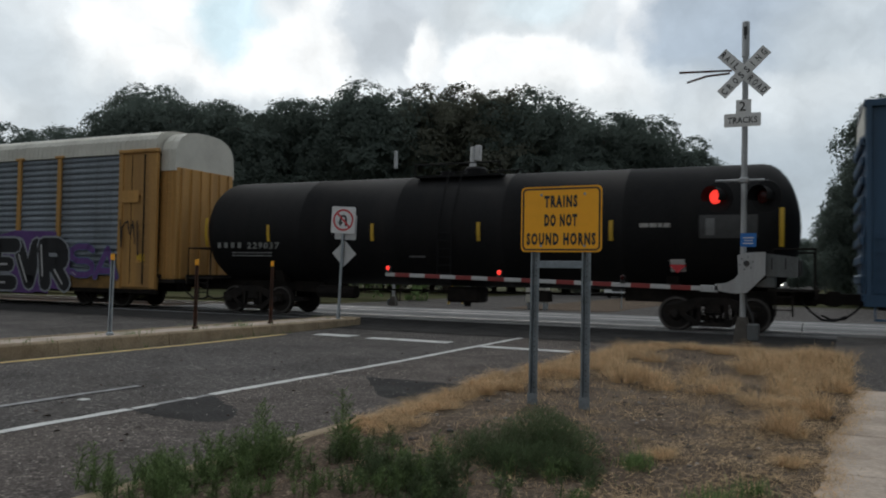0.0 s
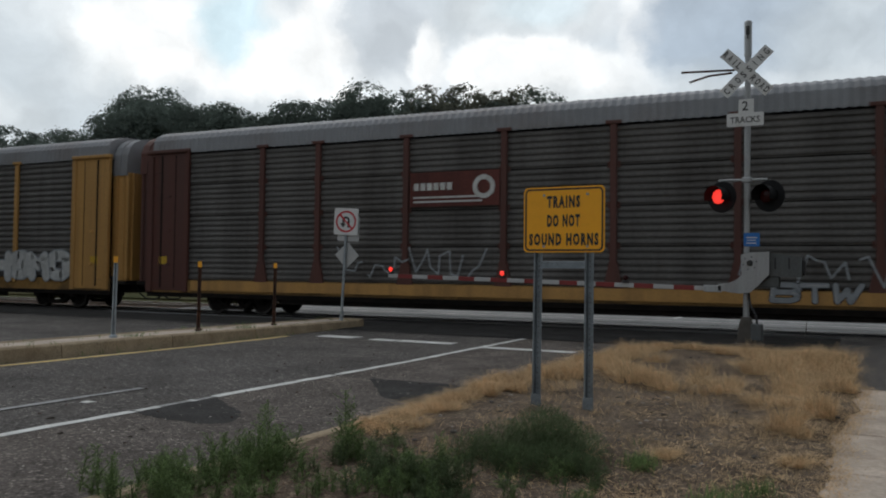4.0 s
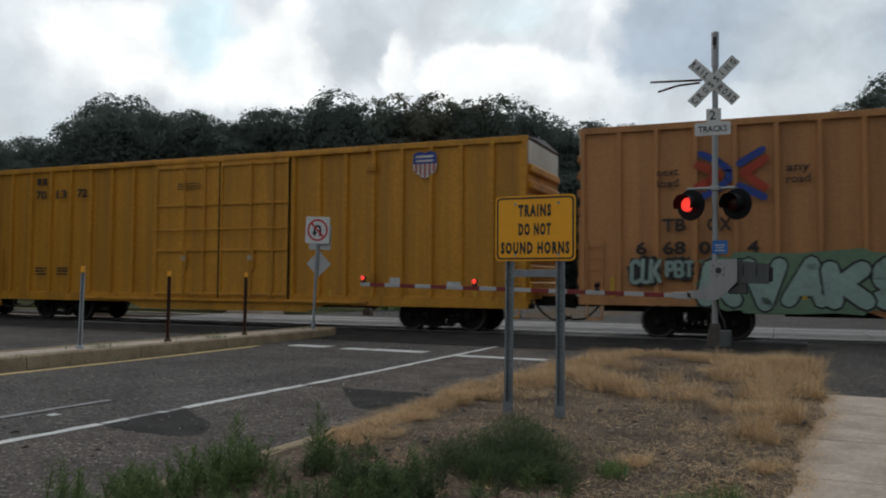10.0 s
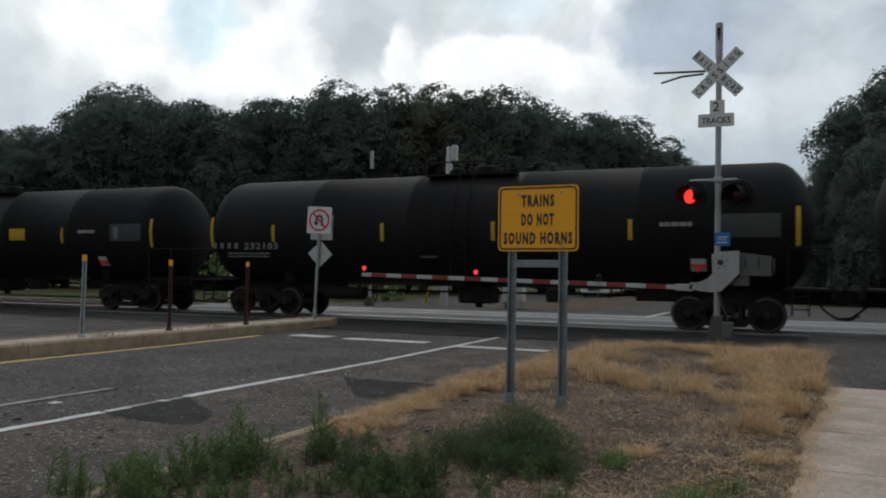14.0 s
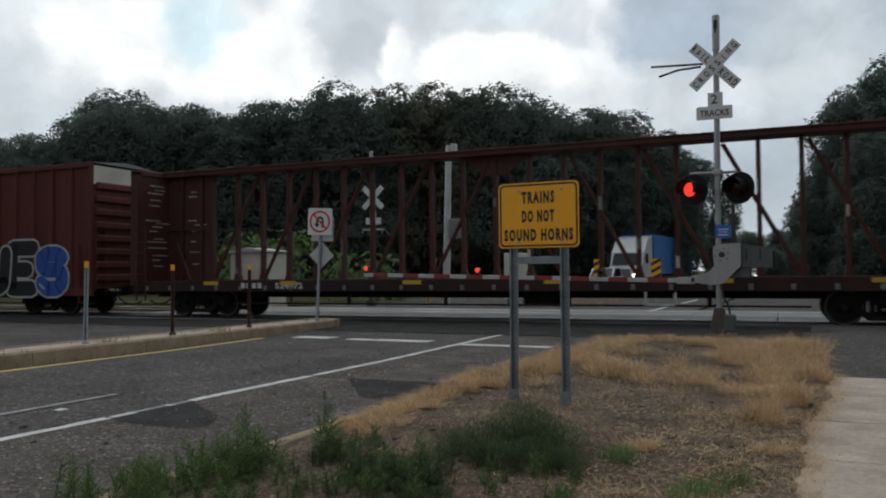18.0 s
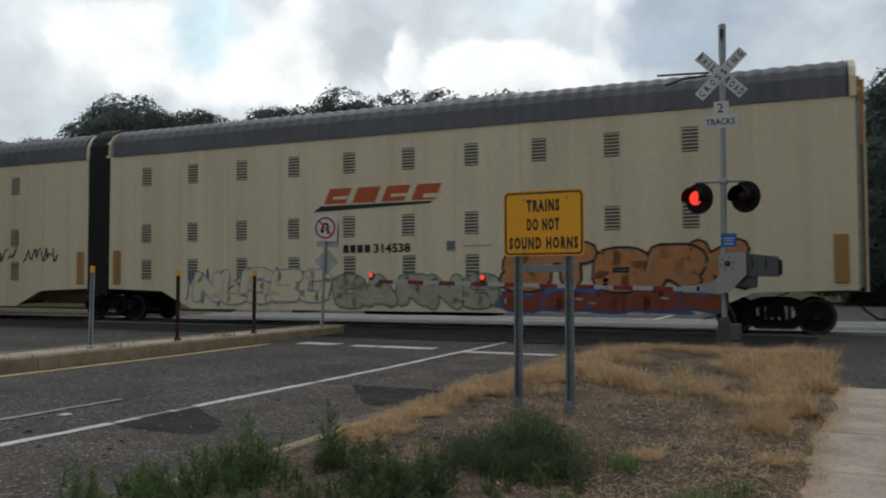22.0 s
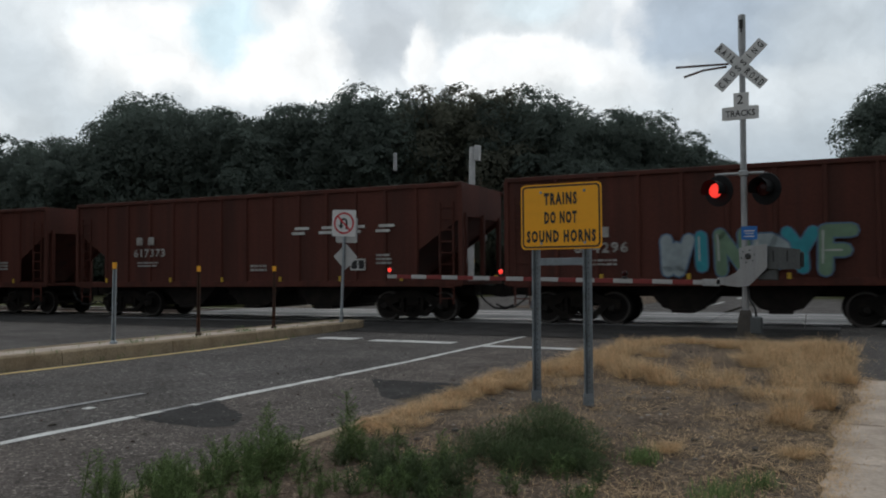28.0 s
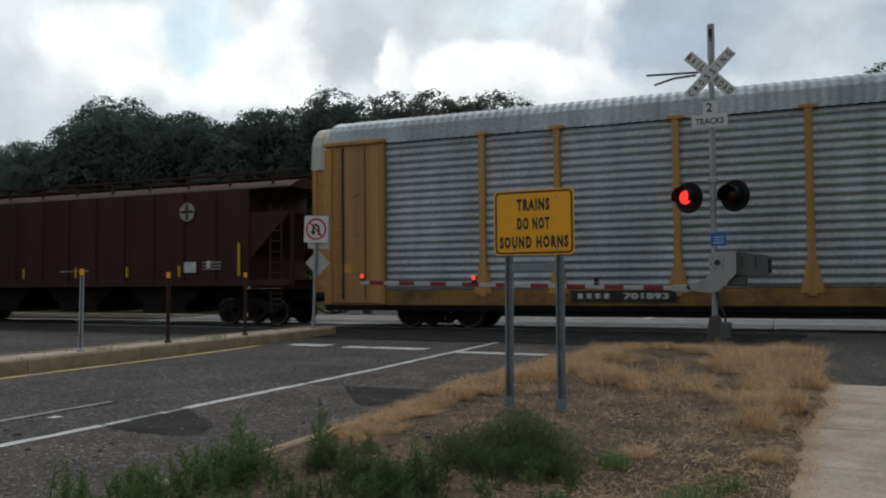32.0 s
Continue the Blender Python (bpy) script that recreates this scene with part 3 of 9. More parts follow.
def text_mesh(words, size, material, width=None, thin=0.0, space=1.0):
    """Flat letters, x to the right and z up, centred; width stretches them."""
    key = (words, size, material, width, space)
    if key in TEXTS:
        return TEXTS[key]
    cu = bpy.data.curves.new("letters", "FONT")
    cu.body = words
    cu.size = size / 0.72
    cu.align_x = "CENTER"
    cu.space_character = space
    cu.resolution_u = 2
    cu.offset = thin * 1.0
    ob = bpy.data.objects.new("letters", cu)
    me = bpy.data.meshes.new_from_object(ob)
    bpy.data.objects.remove(ob)
    bpy.data.curves.remove(cu)
    co = np.zeros(len(me.vertices) * 3)
    me.vertices.foreach_get("co", co)
    co = co.reshape(-1, 3)
    w = co[:, 0].max() - co[:, 0].min()
    k = (width / w) if width else 1.0
    xs = (co[:, 0] - (co[:, 0].max() + co[:, 0].min()) / 2) * k
    zs = co[:, 1] - size / 2
    me.vertices.foreach_set("co", np.stack([xs, np.zeros_like(xs), zs], 1).ravel())
    me.materials.clear()
    me.materials.append(M[material])
    me.update()
    TEXTS[key] = me
    return me


def letters(words, size, material, parent, x, y, z, width=None, name="lettering", turn=0.0, thin=None, space=1.0):
    thin = size * 0.045 if thin is None else thin
    return part(name, text_mesh(words, size, material, width, thin, space), None, parent, at=pose(x, y, z, 0, turn, 0))


def bars(parent, material, y, rects, name="stencil_mark", label=""):
    """Plain bars where marks stand: x0, x1, z0, z1."""
    g = Geo()
    for x0, x1, z0, z1 in rects:
        g.box(x0, x1, y, y + 0.004, z0, z1)
    return tagged(part(name, g, material, parent, label), kind="stuff")

# ---------------------------------------------------------------- the plan
SKEW = radians(2.6)                                    # the line crosses the road a little off square
ALONG = Vector((math.cos(SKEW), math.sin(SKEW), 0))    # the way the train goes
ACROSS = Vector((-math.sin(SKEW), math.cos(SKEW), 0))
AXIS = ACROSS * 21.37 + ALONG * 0.976                  # on the near track's centre line
SPEED = 21.416


def on_track(s, side=0.0, z=0.0):
    p = AXIS + ALONG * s + ACROSS * side
    return pose(p.x, p.y, z, 0, 0, 2.6)


def structure(name, g, material, label, parent=None, smooth=False, at=None):
    return tagged(part(name, g, material, parent, at=at, smooth=smooth), label, "", "", "structure")


# ---------------------------------------------------------------- ground, road, pavement
g = Geo()
ring = [0, 12, 30, 60, 120, 250, 600, 1500, 3500]
rows = []
for r in ring:
    rows.append([(r * math.cos(2 * math.pi * k / 32) - 5, r * math.sin(2 * math.pi * k / 32) + 20, -0.16) for k in range(33)])
structure("ground", Geo().grid(rows), "far_ground", "flat ground of dry and green grass reaching the horizon")


def road_z(y):
    return -0.08 + 0.06 * min(1, max(0, (y - 11) / 8.0))


def strip(x0, x1, y0, y1, dz, step=1.5):
    n = max(1, int((y1 - y0) / step))
    g = Geo()
    g.grid([[(x0, y0 + (y1 - y0) * i / n, road_z(y0 + (y1 - y0) * i / n) + dz), (x1, y0 + (y1 - y0) * i / n, road_z(y0 + (y1 - y0) * i / n) + dz)][::-1] for i in range(n + 1)])
    return g


road = structure("road", strip(-19.5, -3.92, -40, 260, 0.0), "asphalt", "worn grey asphalt road with patches and cracks")
structure("side_road", strip(-62, -19.5, 1.0, 19.9, -0.004), "asphalt", "grey asphalt on the far side of the median")
g = strip(-62, 3.4, 16.0, 19.85, 0.012)
structure("road_strip", g, "asphalt_patch", "strip of darker newer asphalt before the rails")


structure("road_lane", strip(-6.31, -3.93, -40, 15.95, 0.004), "asphalt_warm", "older brownish asphalt of the kerb lane", road)


def patch(pts, seed, dz):
    """A repair patch: its outline roughened between the corners."""
    rnd = random.Random(seed)
    out = []
    for (ax, ay), (bx, by) in zip(pts, pts[1:] + pts[:1]):
        n = 8
        for i in range(n):
            x, y = ax + (bx - ax) * i / n + rnd.uniform(-0.025, 0.025), ay + (by - ay) * i / n + rnd.uniform(-0.025, 0.025)
            out.append((x, y, road_z(y) + dz))
    return Geo().add(out, [tuple(range(len(out)))])


structure("road_patch", patch([(-6.27, 5.6), (-6.02, 5.54), (-5.60, 5.48), (-5.25, 5.50), (-5.08, 5.72), (-5.40, 6.15), (-5.85, 6.45), (-6.27, 6.73)], 5, 0.0065), "asphalt_patch", "dark wedge-shaped repair patch in the asphalt", road)
structure("road_patch", patch([(-5.72, 9.0), (-5.31, 8.45), (-4.68, 7.65), (-4.25, 7.48), (-3.98, 7.7), (-3.97, 9.05)], 6, 0.0065), "asphalt_patch", "dark repair patch reaching the kerb", road)
for k, pts in enumerate([[(-8.4, 9.40), (-7.6, 9.17), (-6.99, 9.06)], [(-6.99, 9.06), (-6.36, 9.08), (-5.76, 9.0), (-3.98, 9.07)], [(-10.2, 9.6), (-10.0, 11.8), (-10.1, 13.4)]]):
    g = Geo()
    for a, b in zip(pts, pts[1:]):
        n = 6
        prev = None
        for i in range(n + 1):
            x = a[0] + (b[0] - a[0]) * i / n + 0.04 * math.sin(3.1 * i + k)
            y = a[1] + (b[1] - a[1]) * i / n + 0.04 * math.cos(2.3 * i + k)
            p = (x, y)
            if prev:
                d = Vector((p[0] - prev[0], p[1] - prev[1], 0)).normalized()
                o = Vector((-d.y, d.x, 0)) * (0.010 + 0.005 * math.sin(i * 2.0))
                q = [Vector((*prev, road_z(prev[1]) + 0.009)) + o, Vector((*prev, road_z(prev[1]) + 0.009)) - o, Vector((*p, road_z(p[1]) + 0.009)) - o, Vector((*p, road_z(p[1]) + 0.009)) + o]
                g.add(q, [(0, 1, 2, 3)])
            prev = p
    structure("crack_seal", g, "tar", "tar sealed crack in the asphalt", road)

# painted lines


def ragged_line(x0, x1, y0, y1, seed, rough=0.012, dz=0.010):
    rnd = random.Random(seed)
    n = max(2, int((y1 - y0) / 0.25))
    rows = []
    for i in range(n + 1):
        y = y0 + (y1 - y0) * i / n
        rows.append([(x1 + rnd.uniform(-rough, rough), y, road_z(y) + dz), (x0 + rnd.uniform(-rough, rough), y, road_z(y) + dz)])
    return Geo().grid(rows)


for i, (x0, x1, y0, y1, m) in enumerate([(-6.38, -6.25, 6.75, 9.0, "white_paint"), (-6.36, -6.24, 9.06, 16.3, "white_paint"), (-6.37, -6.25, 1.0, 5.62, "white_paint"),
                                         (-6.35, -6.25, 5.66, 5.95, "white_paint"), (-6.35, -6.28, 5.95, 6.36, "worn_paint"), (-6.38, -6.26, 6.38, 6.47, "white_paint"), (-6.34, -6.27, 6.47, 6.75, "worn_paint"), (-7.53, -7.43, 3.0, 6.8, "worn_paint"), (-7.22, -7.08, 5.72, 5.84, "white_paint"),
                                         (-10.93, -10.79, -5.0, 13.8, "yellow_paint")]):
    structure("lane_line", ragged_line(x0, x1, y0, y1, i, 0.016 if m == "white_paint" else 0.012), m, "worn painted lane line", road)
for i, (x0, x1, y0, y1) in enumerate([(-10.35, -9.4, 14.05, 14.5), (-8.95, -8.35, 13.95, 14.3), (-8.3, -7.05, 13.95, 14.35), (-6.22, -4.45, 13.65, 13.95)]):
    structure("stop_line", ragged_line(x0, x1, y0, y1, 40 + i, 0.02), "white_paint", "worn white stop line", road)
for y0 in (26.2, 33.0, 42.0):
    structure("lane_line", ragged_line(-5.3, -5.15, y0, y0 + 4.5, int(y0)), "white_paint", "worn painted lane line", road)

# right-hand kerb in lengths
kerb = structure("kerb", Geo().box(-3.96, -3.80, -12, -3, -0.2, -0.02, 0.02), "kerb", "worn concrete kerb along the verge")
for i in range(7):
    y0 = -3 + i * 2.45
    if y0 < 14.0:
        part("kerb_stone", Geo().prism([(-3.97, -0.2), (-3.78, -0.2), (-3.78, 0.0), (-3.80, 0.015), (-3.90, 0.012), (-3.955, -0.02)], y0 + 0.006, y0 + 2.44), "kerb", kerb)
# raised median with a rounded nose
median = structure("median", Geo().box(-12.1, -11.25, -30, 17.0, -0.15, 0.135), "concrete", "raised concrete median with weeds in its joints")
for i in range(9):
    y0 = -3 + i * 2.3
    y1 = min(y0 + 2.285, 17.0)
    for sgn, xx in ((1, -11.12), (-1, -12.26)):
        prof = [(xx, -0.15), (xx - sgn * 0.17, -0.15), (xx - sgn * 0.17, 0.15), (xx - sgn * 0.06, 0.15), (xx - sgn * 0.025, 0.12)]
        part("kerb_stone", Geo().prism(prof, y0, y1), "kerb", median)
nose = []
for k in range(13):
    a = math.pi * k / 12
    nose.append((-11.69 + 0.57 * math.cos(a), 17.0 + 0.57 * math.sin(a)))
part("kerb_nose", Geo().prism(nose, -0.15, 0.15, "z"), "kerb", median)

# pavement slabs, and the asphalt footway that goes on to the rails
pave = structure("pavement", Geo().box(-0.25, 1.62, -14, 10.66, -0.15, -0.012), "concrete", "pale concrete pavement with joints")
slab = Geo().box(-0.93, 0.93, 0.008, 1.54, -0.012, 0.018, 0.008).mesh("slab", M["concrete"])
for i in range(9):
    part("paving_slab", slab, None, pave, at=pose(0.69 + 0.004 * math.sin(i * 3), -3.30 + i * 1.55, 0.002 * math.sin(i * 5), 0.1 * math.sin(i * 2), 0.15 * math.sin(i * 4), 0))
structure("footway", strip(-0.30, 1.9, 10.67, 19.9, 0.075), "asphalt", "grey asphalt footway up to the rails")


def bumpy(x0, x1, y0, y1, step, base, amp, seed, fall=0.0):
    nx, ny = int((x1 - x0) / step), int((y1 - y0) / step)
    rows = []
    for j in range(ny + 1):
        y = y0 + (y1 - y0) * j / ny
        row = []
        for i in range(nx + 1):
            x = x0 + (x1 - x0) * i / nx
            e = min(1, min(i, nx - i) / 3.0)
            z = base + 0.05 * min(1, max(0, (y - 5) / 3)) - fall * min(1, max(0, (y - 13) / 3)) + amp * e * (noise.noise((x * 1.3 + seed, y * 1.3, 0)) + 0.5 * noise.noise((x * 4 + seed, y * 4, 3)) + 0.3 * noise.noise((x * 11, y * 11, 7)))
            row.append((x, y, z))
        rows.append(row[::-1])
    return Geo().grid(rows)


structure("verge", bumpy(-3.80, -0.23, -6, 16.3, 0.09, 0.0, 0.035, 2.0, 0.06), "dirt", "verge of bare brown soil with dry grass", smooth=True)
structure("verge_far", bumpy(1.62, 30, -6, 17.9, 0.5, 0.0, 0.05, 9.0), "far_ground", "grassy verge beside the pavement", smooth=True)


def verge_z(x, y):
    return 0.05 * min(1, max(0, (y - 5) / 3)) - 0.06 * min(1, max(0, (y - 13) / 3)) + 0.03 * noise.noise((x * 1.3 + 2.0, y * 1.3, 0))


# ---------------------------------------------------------------- tracks
bed = structure("track_bed", Geo().box(-130, 60, -3.2, 7.6, -0.4, -0.13), "ballast", "bed of grey stone ballast under two tracks", at=on_track(0))
for k, side in enumerate((0.0, 4.3)):
    tr = structure("track_%d" % (k + 1), Geo().box(-128, 58, -1.3, 1.3, -0.135, -0.128), "ballast", "railway track with steel rails", at=on_track(0, side))
    for y in (-0.755, 0.755):
        part("rail", Geo().prism([(y - 0.07, -0.17), (y + 0.07, -0.17), (y + 0.012, -0.14), (y + 0.012, -0.045), (y + 0.036, -0.035), (y + 0.036, -0.005), (y + 0.02, 0.0), (y - 0.02, 0.0), (y - 0.036, -0.005), (y - 0.036, -0.035), (y - 0.012, -0.045), (y - 0.012, -0.14)], -128, 58, "x"), "rail_steel", tr)
    tie = Geo().box(-0.11, 0.11, -1.3, 1.3, -0.16, -0.115, 0.015).mesh("tie", M["rail_rust"])
    s = -66.0
    while s < 30:
        if not -22.5 < s < 3.5:
            part("sleeper", tie, None, tr, at=pose(s, 0, 0, 0, 0, 0))
        s += 0.55 if s > -45 else 1.1
    # concrete crossing panels between and beside the rails
    pans = []
    for n, (y0, y1) in enumerate(((-2.0, -0.83), (-0.67, 0.67), (0.83, 2.0))):
        pm = Geo().box(-1.16, 1.16, y0, y1, -0.14, -0.012, 0.015).mesh("crossing_panel", M["crossing_panel"])
        for i in range(11):
            part("crossing_panel", pm, None, tr, at=pose(-21 + i * 2.34, 0, 0, 0, 0, 0))
structure("road_apron", Geo().box(-3.9, 9.0, 27.6, 44.0, -0.2, -0.075), "asphalt", "grey asphalt apron beyond the tracks")
structure("crossing_road", Geo().box(-22, 5, 2.02, 2.28, -0.2, -0.02), "asphalt", "asphalt between the two tracks", at=on_track(0))

# ---------------------------------------------------------------- warning sign on two posts
sg = thing("road_sign", "yellow warning sign, black letters, on two steel channel posts", "road sign", pose(-2.52, 7.42, 0.05))
w, h, r = 0.82, 0.64, 0.045


def plate_outline(w, h, r, n=5):
    pts = []
    for cx, cy, a0 in ((w / 2 - r, h / 2 - r, 0), (-w / 2 + r, h / 2 - r, 90), (-w / 2 + r, -h / 2 + r, 180), (w / 2 - r, -h / 2 + r, 270)):
        for i in range(n):
            a = radians(a0 + 90 * i / (n - 1))
            pts.append((cx + r * math.cos(a), cy + r * math.sin(a)))
    return pts


SZ = 1.803


def shift(pts, dx, dz):
    return [(x + dx, z + dz) for x, z in pts]


def band(outer, inner, y):
    """A flat frame between two outlines, facing the road user."""
    n = len(outer)
    g = Geo()
    g.add([(x, y, z) for x, z in outer] + [(x, y, z) for x, z in inner], [(i, n + i, n + (i + 1) % n, (i + 1) % n) for i in range(n)])
    return g


part("panel", Geo().prism(shift(plate_outline(w, h, r), 0, SZ), -0.004, 0.0), "sign_yellow", sg, "yellow retroreflective panel")
part("border", band(shift(plate_outline(w - 0.03, h - 0.03, r), 0, SZ), shift(plate_outline(w - 0.062, h - 0.062, r * 0.7), 0, SZ), -0.0075), "sign_black", sg)
for words, dz, ww in (("TRAINS", 0.176, 0.335), ("DO NOT", -0.008, 0.33), ("SOUND HORNS", -0.190, 0.70)):
    letters(words, 0.108, "sign_black", sg, 0.0, -0.0078, SZ + dz, ww, thin=0.0075, space=1.32)
for bx in (-0.20, 0.24):
    part("bolt", Geo().lathe([(-0.012, 0.0), (-0.012, 0.012), (-0.004, 0.014)], 8, "y", (bx, 0, SZ + 0.24)), "galv", sg)
    part("bolt", Geo().lathe([(-0.012, 0.0), (-0.012, 0.012), (-0.004, 0.014)], 8, "y", (bx, 0, SZ - 0.26)), "galv", sg)


def channel(z0, z1):
    """A flanged channel post with holes suggested by its web."""
    pts = [(-0.045, 0.0), (-0.028, 0.0), (-0.018, 0.034), (0.018, 0.034), (0.028, 0.0), (0.045, 0.0), (0.045, 0.006), (0.032, 0.006), (0.021, 0.041), (-0.021, 0.041), (-0.032, 0.006), (-0.045, 0.006)]
    return Geo().prism(pts, z0, z1, "z")


post_mesh = channel(-0.25, SZ + 0.26).mesh("post", M["post_steel"])
hole = Geo()
for i in range(30):
    hole.lathe([(0.0325, 0.0), (0.0325, 0.006)], 6, "y", (0, 0, 0.05 + i * 0.05))
hole_mesh = hole.mesh("hole", M["sign_black"])
for px, ry in ((-0.27, 0.4), (0.255, 0.1)):
    po = part("post", post_mesh, None, sg, "galvanised channel post", at=pose(px, 0.002, 0, 0, ry, 0))
    tagged(part("hole_row", hole_mesh, None, po), kind="stuff")
    part("stub_sleeve", Geo().prism([(-0.052, -0.008), (0.052, -0.008), (0.03, 0.05), (-0.03, 0.05)], -0.2, 0.10, "z"), "post_steel", po)
part("cross_brace", Geo().box(-0.24, 0.225, 0.0, 0.012, SZ - 0.475, SZ - 0.405, 0.004).box(-0.24, 0.225, -0.02, 0.0, SZ - 0.475, SZ - 0.467), "post_steel", sg)

# ---------------------------------------------------------------- crossing signal with gate


def crossing_signal(at, label, lit_left, front=True, low=0.0):
    t = thing("crossing_signal", label, "crossing signal", at)
    mast = part("mast", Geo().rod((0, 0, 0.25), (0, 0, 5.95 - low), 0.06, 14), "mast_paint", t, smooth=False)
    if front:
        part("mast_cap", Geo().lathe([(5.95, 0.062), (5.95, 0.075), (6.40, 0.075), (6.42, 0.05), (6.42, 0.0)], 14, "z").rod((0, 0, 5.7), (0, 0, 5.95), 0.075, 14), "mast_paint", t)
        part("cap_badge", Geo().box(-0.035, 0.035, -0.082, -0.076, 6.12, 6.30, 0.002).box(-0.015, 0.015, -0.084, -0.078, 6.04, 6.12), "sign_black", t)
    part("mast_base", Geo().add([(x, y, z) for z, k in ((-0.15, 1.0), (0.30, 0.72), (0.46, 0.5)) for x, y in ((-0.17 * k, -0.17 * k), (0.17 * k, -0.17 * k), (0.17 * k, 0.17 * k), (-0.17 * k, 0.17 * k))],
         [(0, 1, 5, 4), (1, 2, 6, 5), (2, 3, 7, 6), (3, 0, 4, 7), (4, 5, 9, 8), (5, 6, 10, 9), (6, 7, 11, 10), (7, 4, 8, 11), (8, 9, 10, 11)]), "base_brown", t, "grimy tapered base casting")
    part("junction_box", Geo().box(0.11, 0.33, -0.26, -0.06, 0.0, 0.34, 0.025), "mech_grey", t)
    part("footing", Geo().box(-0.22, 0.34, -0.27, 0.24, -0.25, -0.06, 0.02), "base_brown", t)
    part("conduit", Geo().rod((0.05, -0.07, 0.95), (0.09, -0.12, 0.70), 0.022, 6).rod((0.09, -0.12, 0.70), (0.20, -0.16, 0.50), 0.022, 6).rod((0.20, -0.16, 0.50), (0.22, -0.16, 0.32), 0.022, 6), "black_metal", t)
    s = -1 if front else 1
    zc = 5.37 - low
    for turn, yy in ((45, -0.082), (-45, -0.096)):
        b = part("blade", Geo().box(-0.61, 0.61, -0.004, 0.004, -0.113, 0.113, 0.0), "sign_white" if front else "placard_grey", t, at=pose(-0.02, s * abs(yy), zc, 0, turn, 0))
        if front:
            word = "RAILROAD" if turn == 45 else "CROSSING"
            for i, ch in enumerate(word):
                xx = -0.525 + 0.15 * i
                if turn == 45:
                    xx = (-0.545 + 0.118 * i) if i < 4 else (0.190 + 0.118 * (i - 4))
                part("lettering", text_mesh(ch, 0.135, "sign_black", 0.018 if ch == "I" else 0.080, 0.004), None, b, at=pose(xx, -0.0075, 0))
    p2 = part("number_plate", Geo().box(-0.145, 0.145, -0.004, 0.004, -0.15, 0.15, 0.0), "sign_white" if front else "placard_grey", t, at=pose(-0.02, s * 0.078, 4.67 - low))
    p3 = part("tracks_plate", Geo().prism(plate_outline(0.70, 0.27, 0.03), -0.004, 0.004), "sign_white" if front else "placard_grey", t, at=pose(-0.04, s * 0.082, 4.41 - low))
    if front:
        part("lettering", text_mesh("2", 0.19, "sign_black", 0.12, 0.003), None, p2, at=pose(-0.02, -0.007, 0.02))
        part("lettering", text_mesh("TRACKS", 0.125, "sign_black", 0.56, 0.003), None, p3, at=pose(0, -0.007, 0))
    # crossarm and a pair of flashers
    part("crossarm", Geo().rod((-0.55, 0, 3.20), (0.38, 0, 3.20), 0.028, 8).rod((-0.47, 0, 3.20), (-0.47, 0, 3.05), 0.022, 6).rod((0.42, 0, 3.20), (0.42, 0, 3.05), 0.022, 6).box(-0.09, 0.09, -0.08, 0.08, 3.14, 3.26, 0.02), "mast_paint", t)
    for xx, on in ((-0.46, lit_left), (0.43, False)):
        f = part("flasher", Geo().lathe([(-0.02, 0.0), (-0.02, 0.315), (0.0, 0.32), (0.012, 0.315), (0.012, 0.0)], 28, "y", (0, 0, 0)).lathe([(0.01, 0.15), (0.16, 0.11), (0.22, 0.0)], 16, "y"), "flasher_black", t, "black flasher with round background", at=pose(xx, s * 0.10, 2.86, 0, 0, -25 if front else 180))
        part("hood", Geo().lathe([(-0.03, 0.175), (-0.33, 0.20)], 20, "y", (0, 0, 0), radians(-115), radians(230)).lathe([(-0.33, 0.206), (-0.03, 0.181)], 20, "y", (0, 0, 0), radians(-115), radians(230)), "flasher_black", f)
        part("lens", Geo().lathe([(-0.13, 0.145), (-0.155, 0.115), (-0.168, 0.06), (-0.172, 0.0)], 20, "y"), "lamp_red_on" if on else "lamp_red_off", f, "lit red lens" if on else "dark red lens", smooth=True)
    return t


sig = crossing_signal(pose(-1.96, 17.0, 0.08, 0, 0.4, 0), "railroad crossing signal with crossbuck, red flashers and lowered gate", True)
plq = part("blue_plaque", Geo().prism(plate_outline(0.30, 0.27, 0.02), -0.006, 0.0), "sign_blue", sig, "blue information plaque", at=pose(0.10, -0.075, 2.0))
bars(plq, "sign_white", -0.011, [(-0.10, 0.10, 0.03, 0.05), (-0.08, 0.08, -0.02, -0.005), (-0.10, 0.09, -0.08, -0.06)])
part("arm_rod", Geo().rod((-0.25, -0.03, 5.44), (-1.30, -0.03, 5.49), 0.022, 6), "rust_post", sig)
part("arm_rod", Geo().rod((-0.30, 0.02, 5.40), (-0.75, 0.02, 5.38), 0.022, 6).rod((-0.75, 0.02, 5.38), (-1.15, 0.02, 5.28), 0.022, 6), "rust_post", sig)
mech = part("gate_mechanism", Geo().prism([(0.05, 1.28), (1.02, 1.27), (1.02, 1.66), (0.45, 1.73), (0.05, 1.73)], -0.16, 0.16), "mech_grey", sig, "dark grey gate mechanism housing")
part("end_cap", Geo().box(1.02, 1.08, -0.13, 0.13, 1.31, 1.61, 0.02), "black_metal", mech)
for sx in (0.53, 0.78):
    part("slot", Geo().box(sx, sx + 0.03, -0.166, -0.158, 1.42, 1.64), "black_metal", mech)
part("lower_box", Geo().box(0.26, 0.62, -0.14, 0.12, 1.06, 1.28, 0.02), "mech_grey", mech)
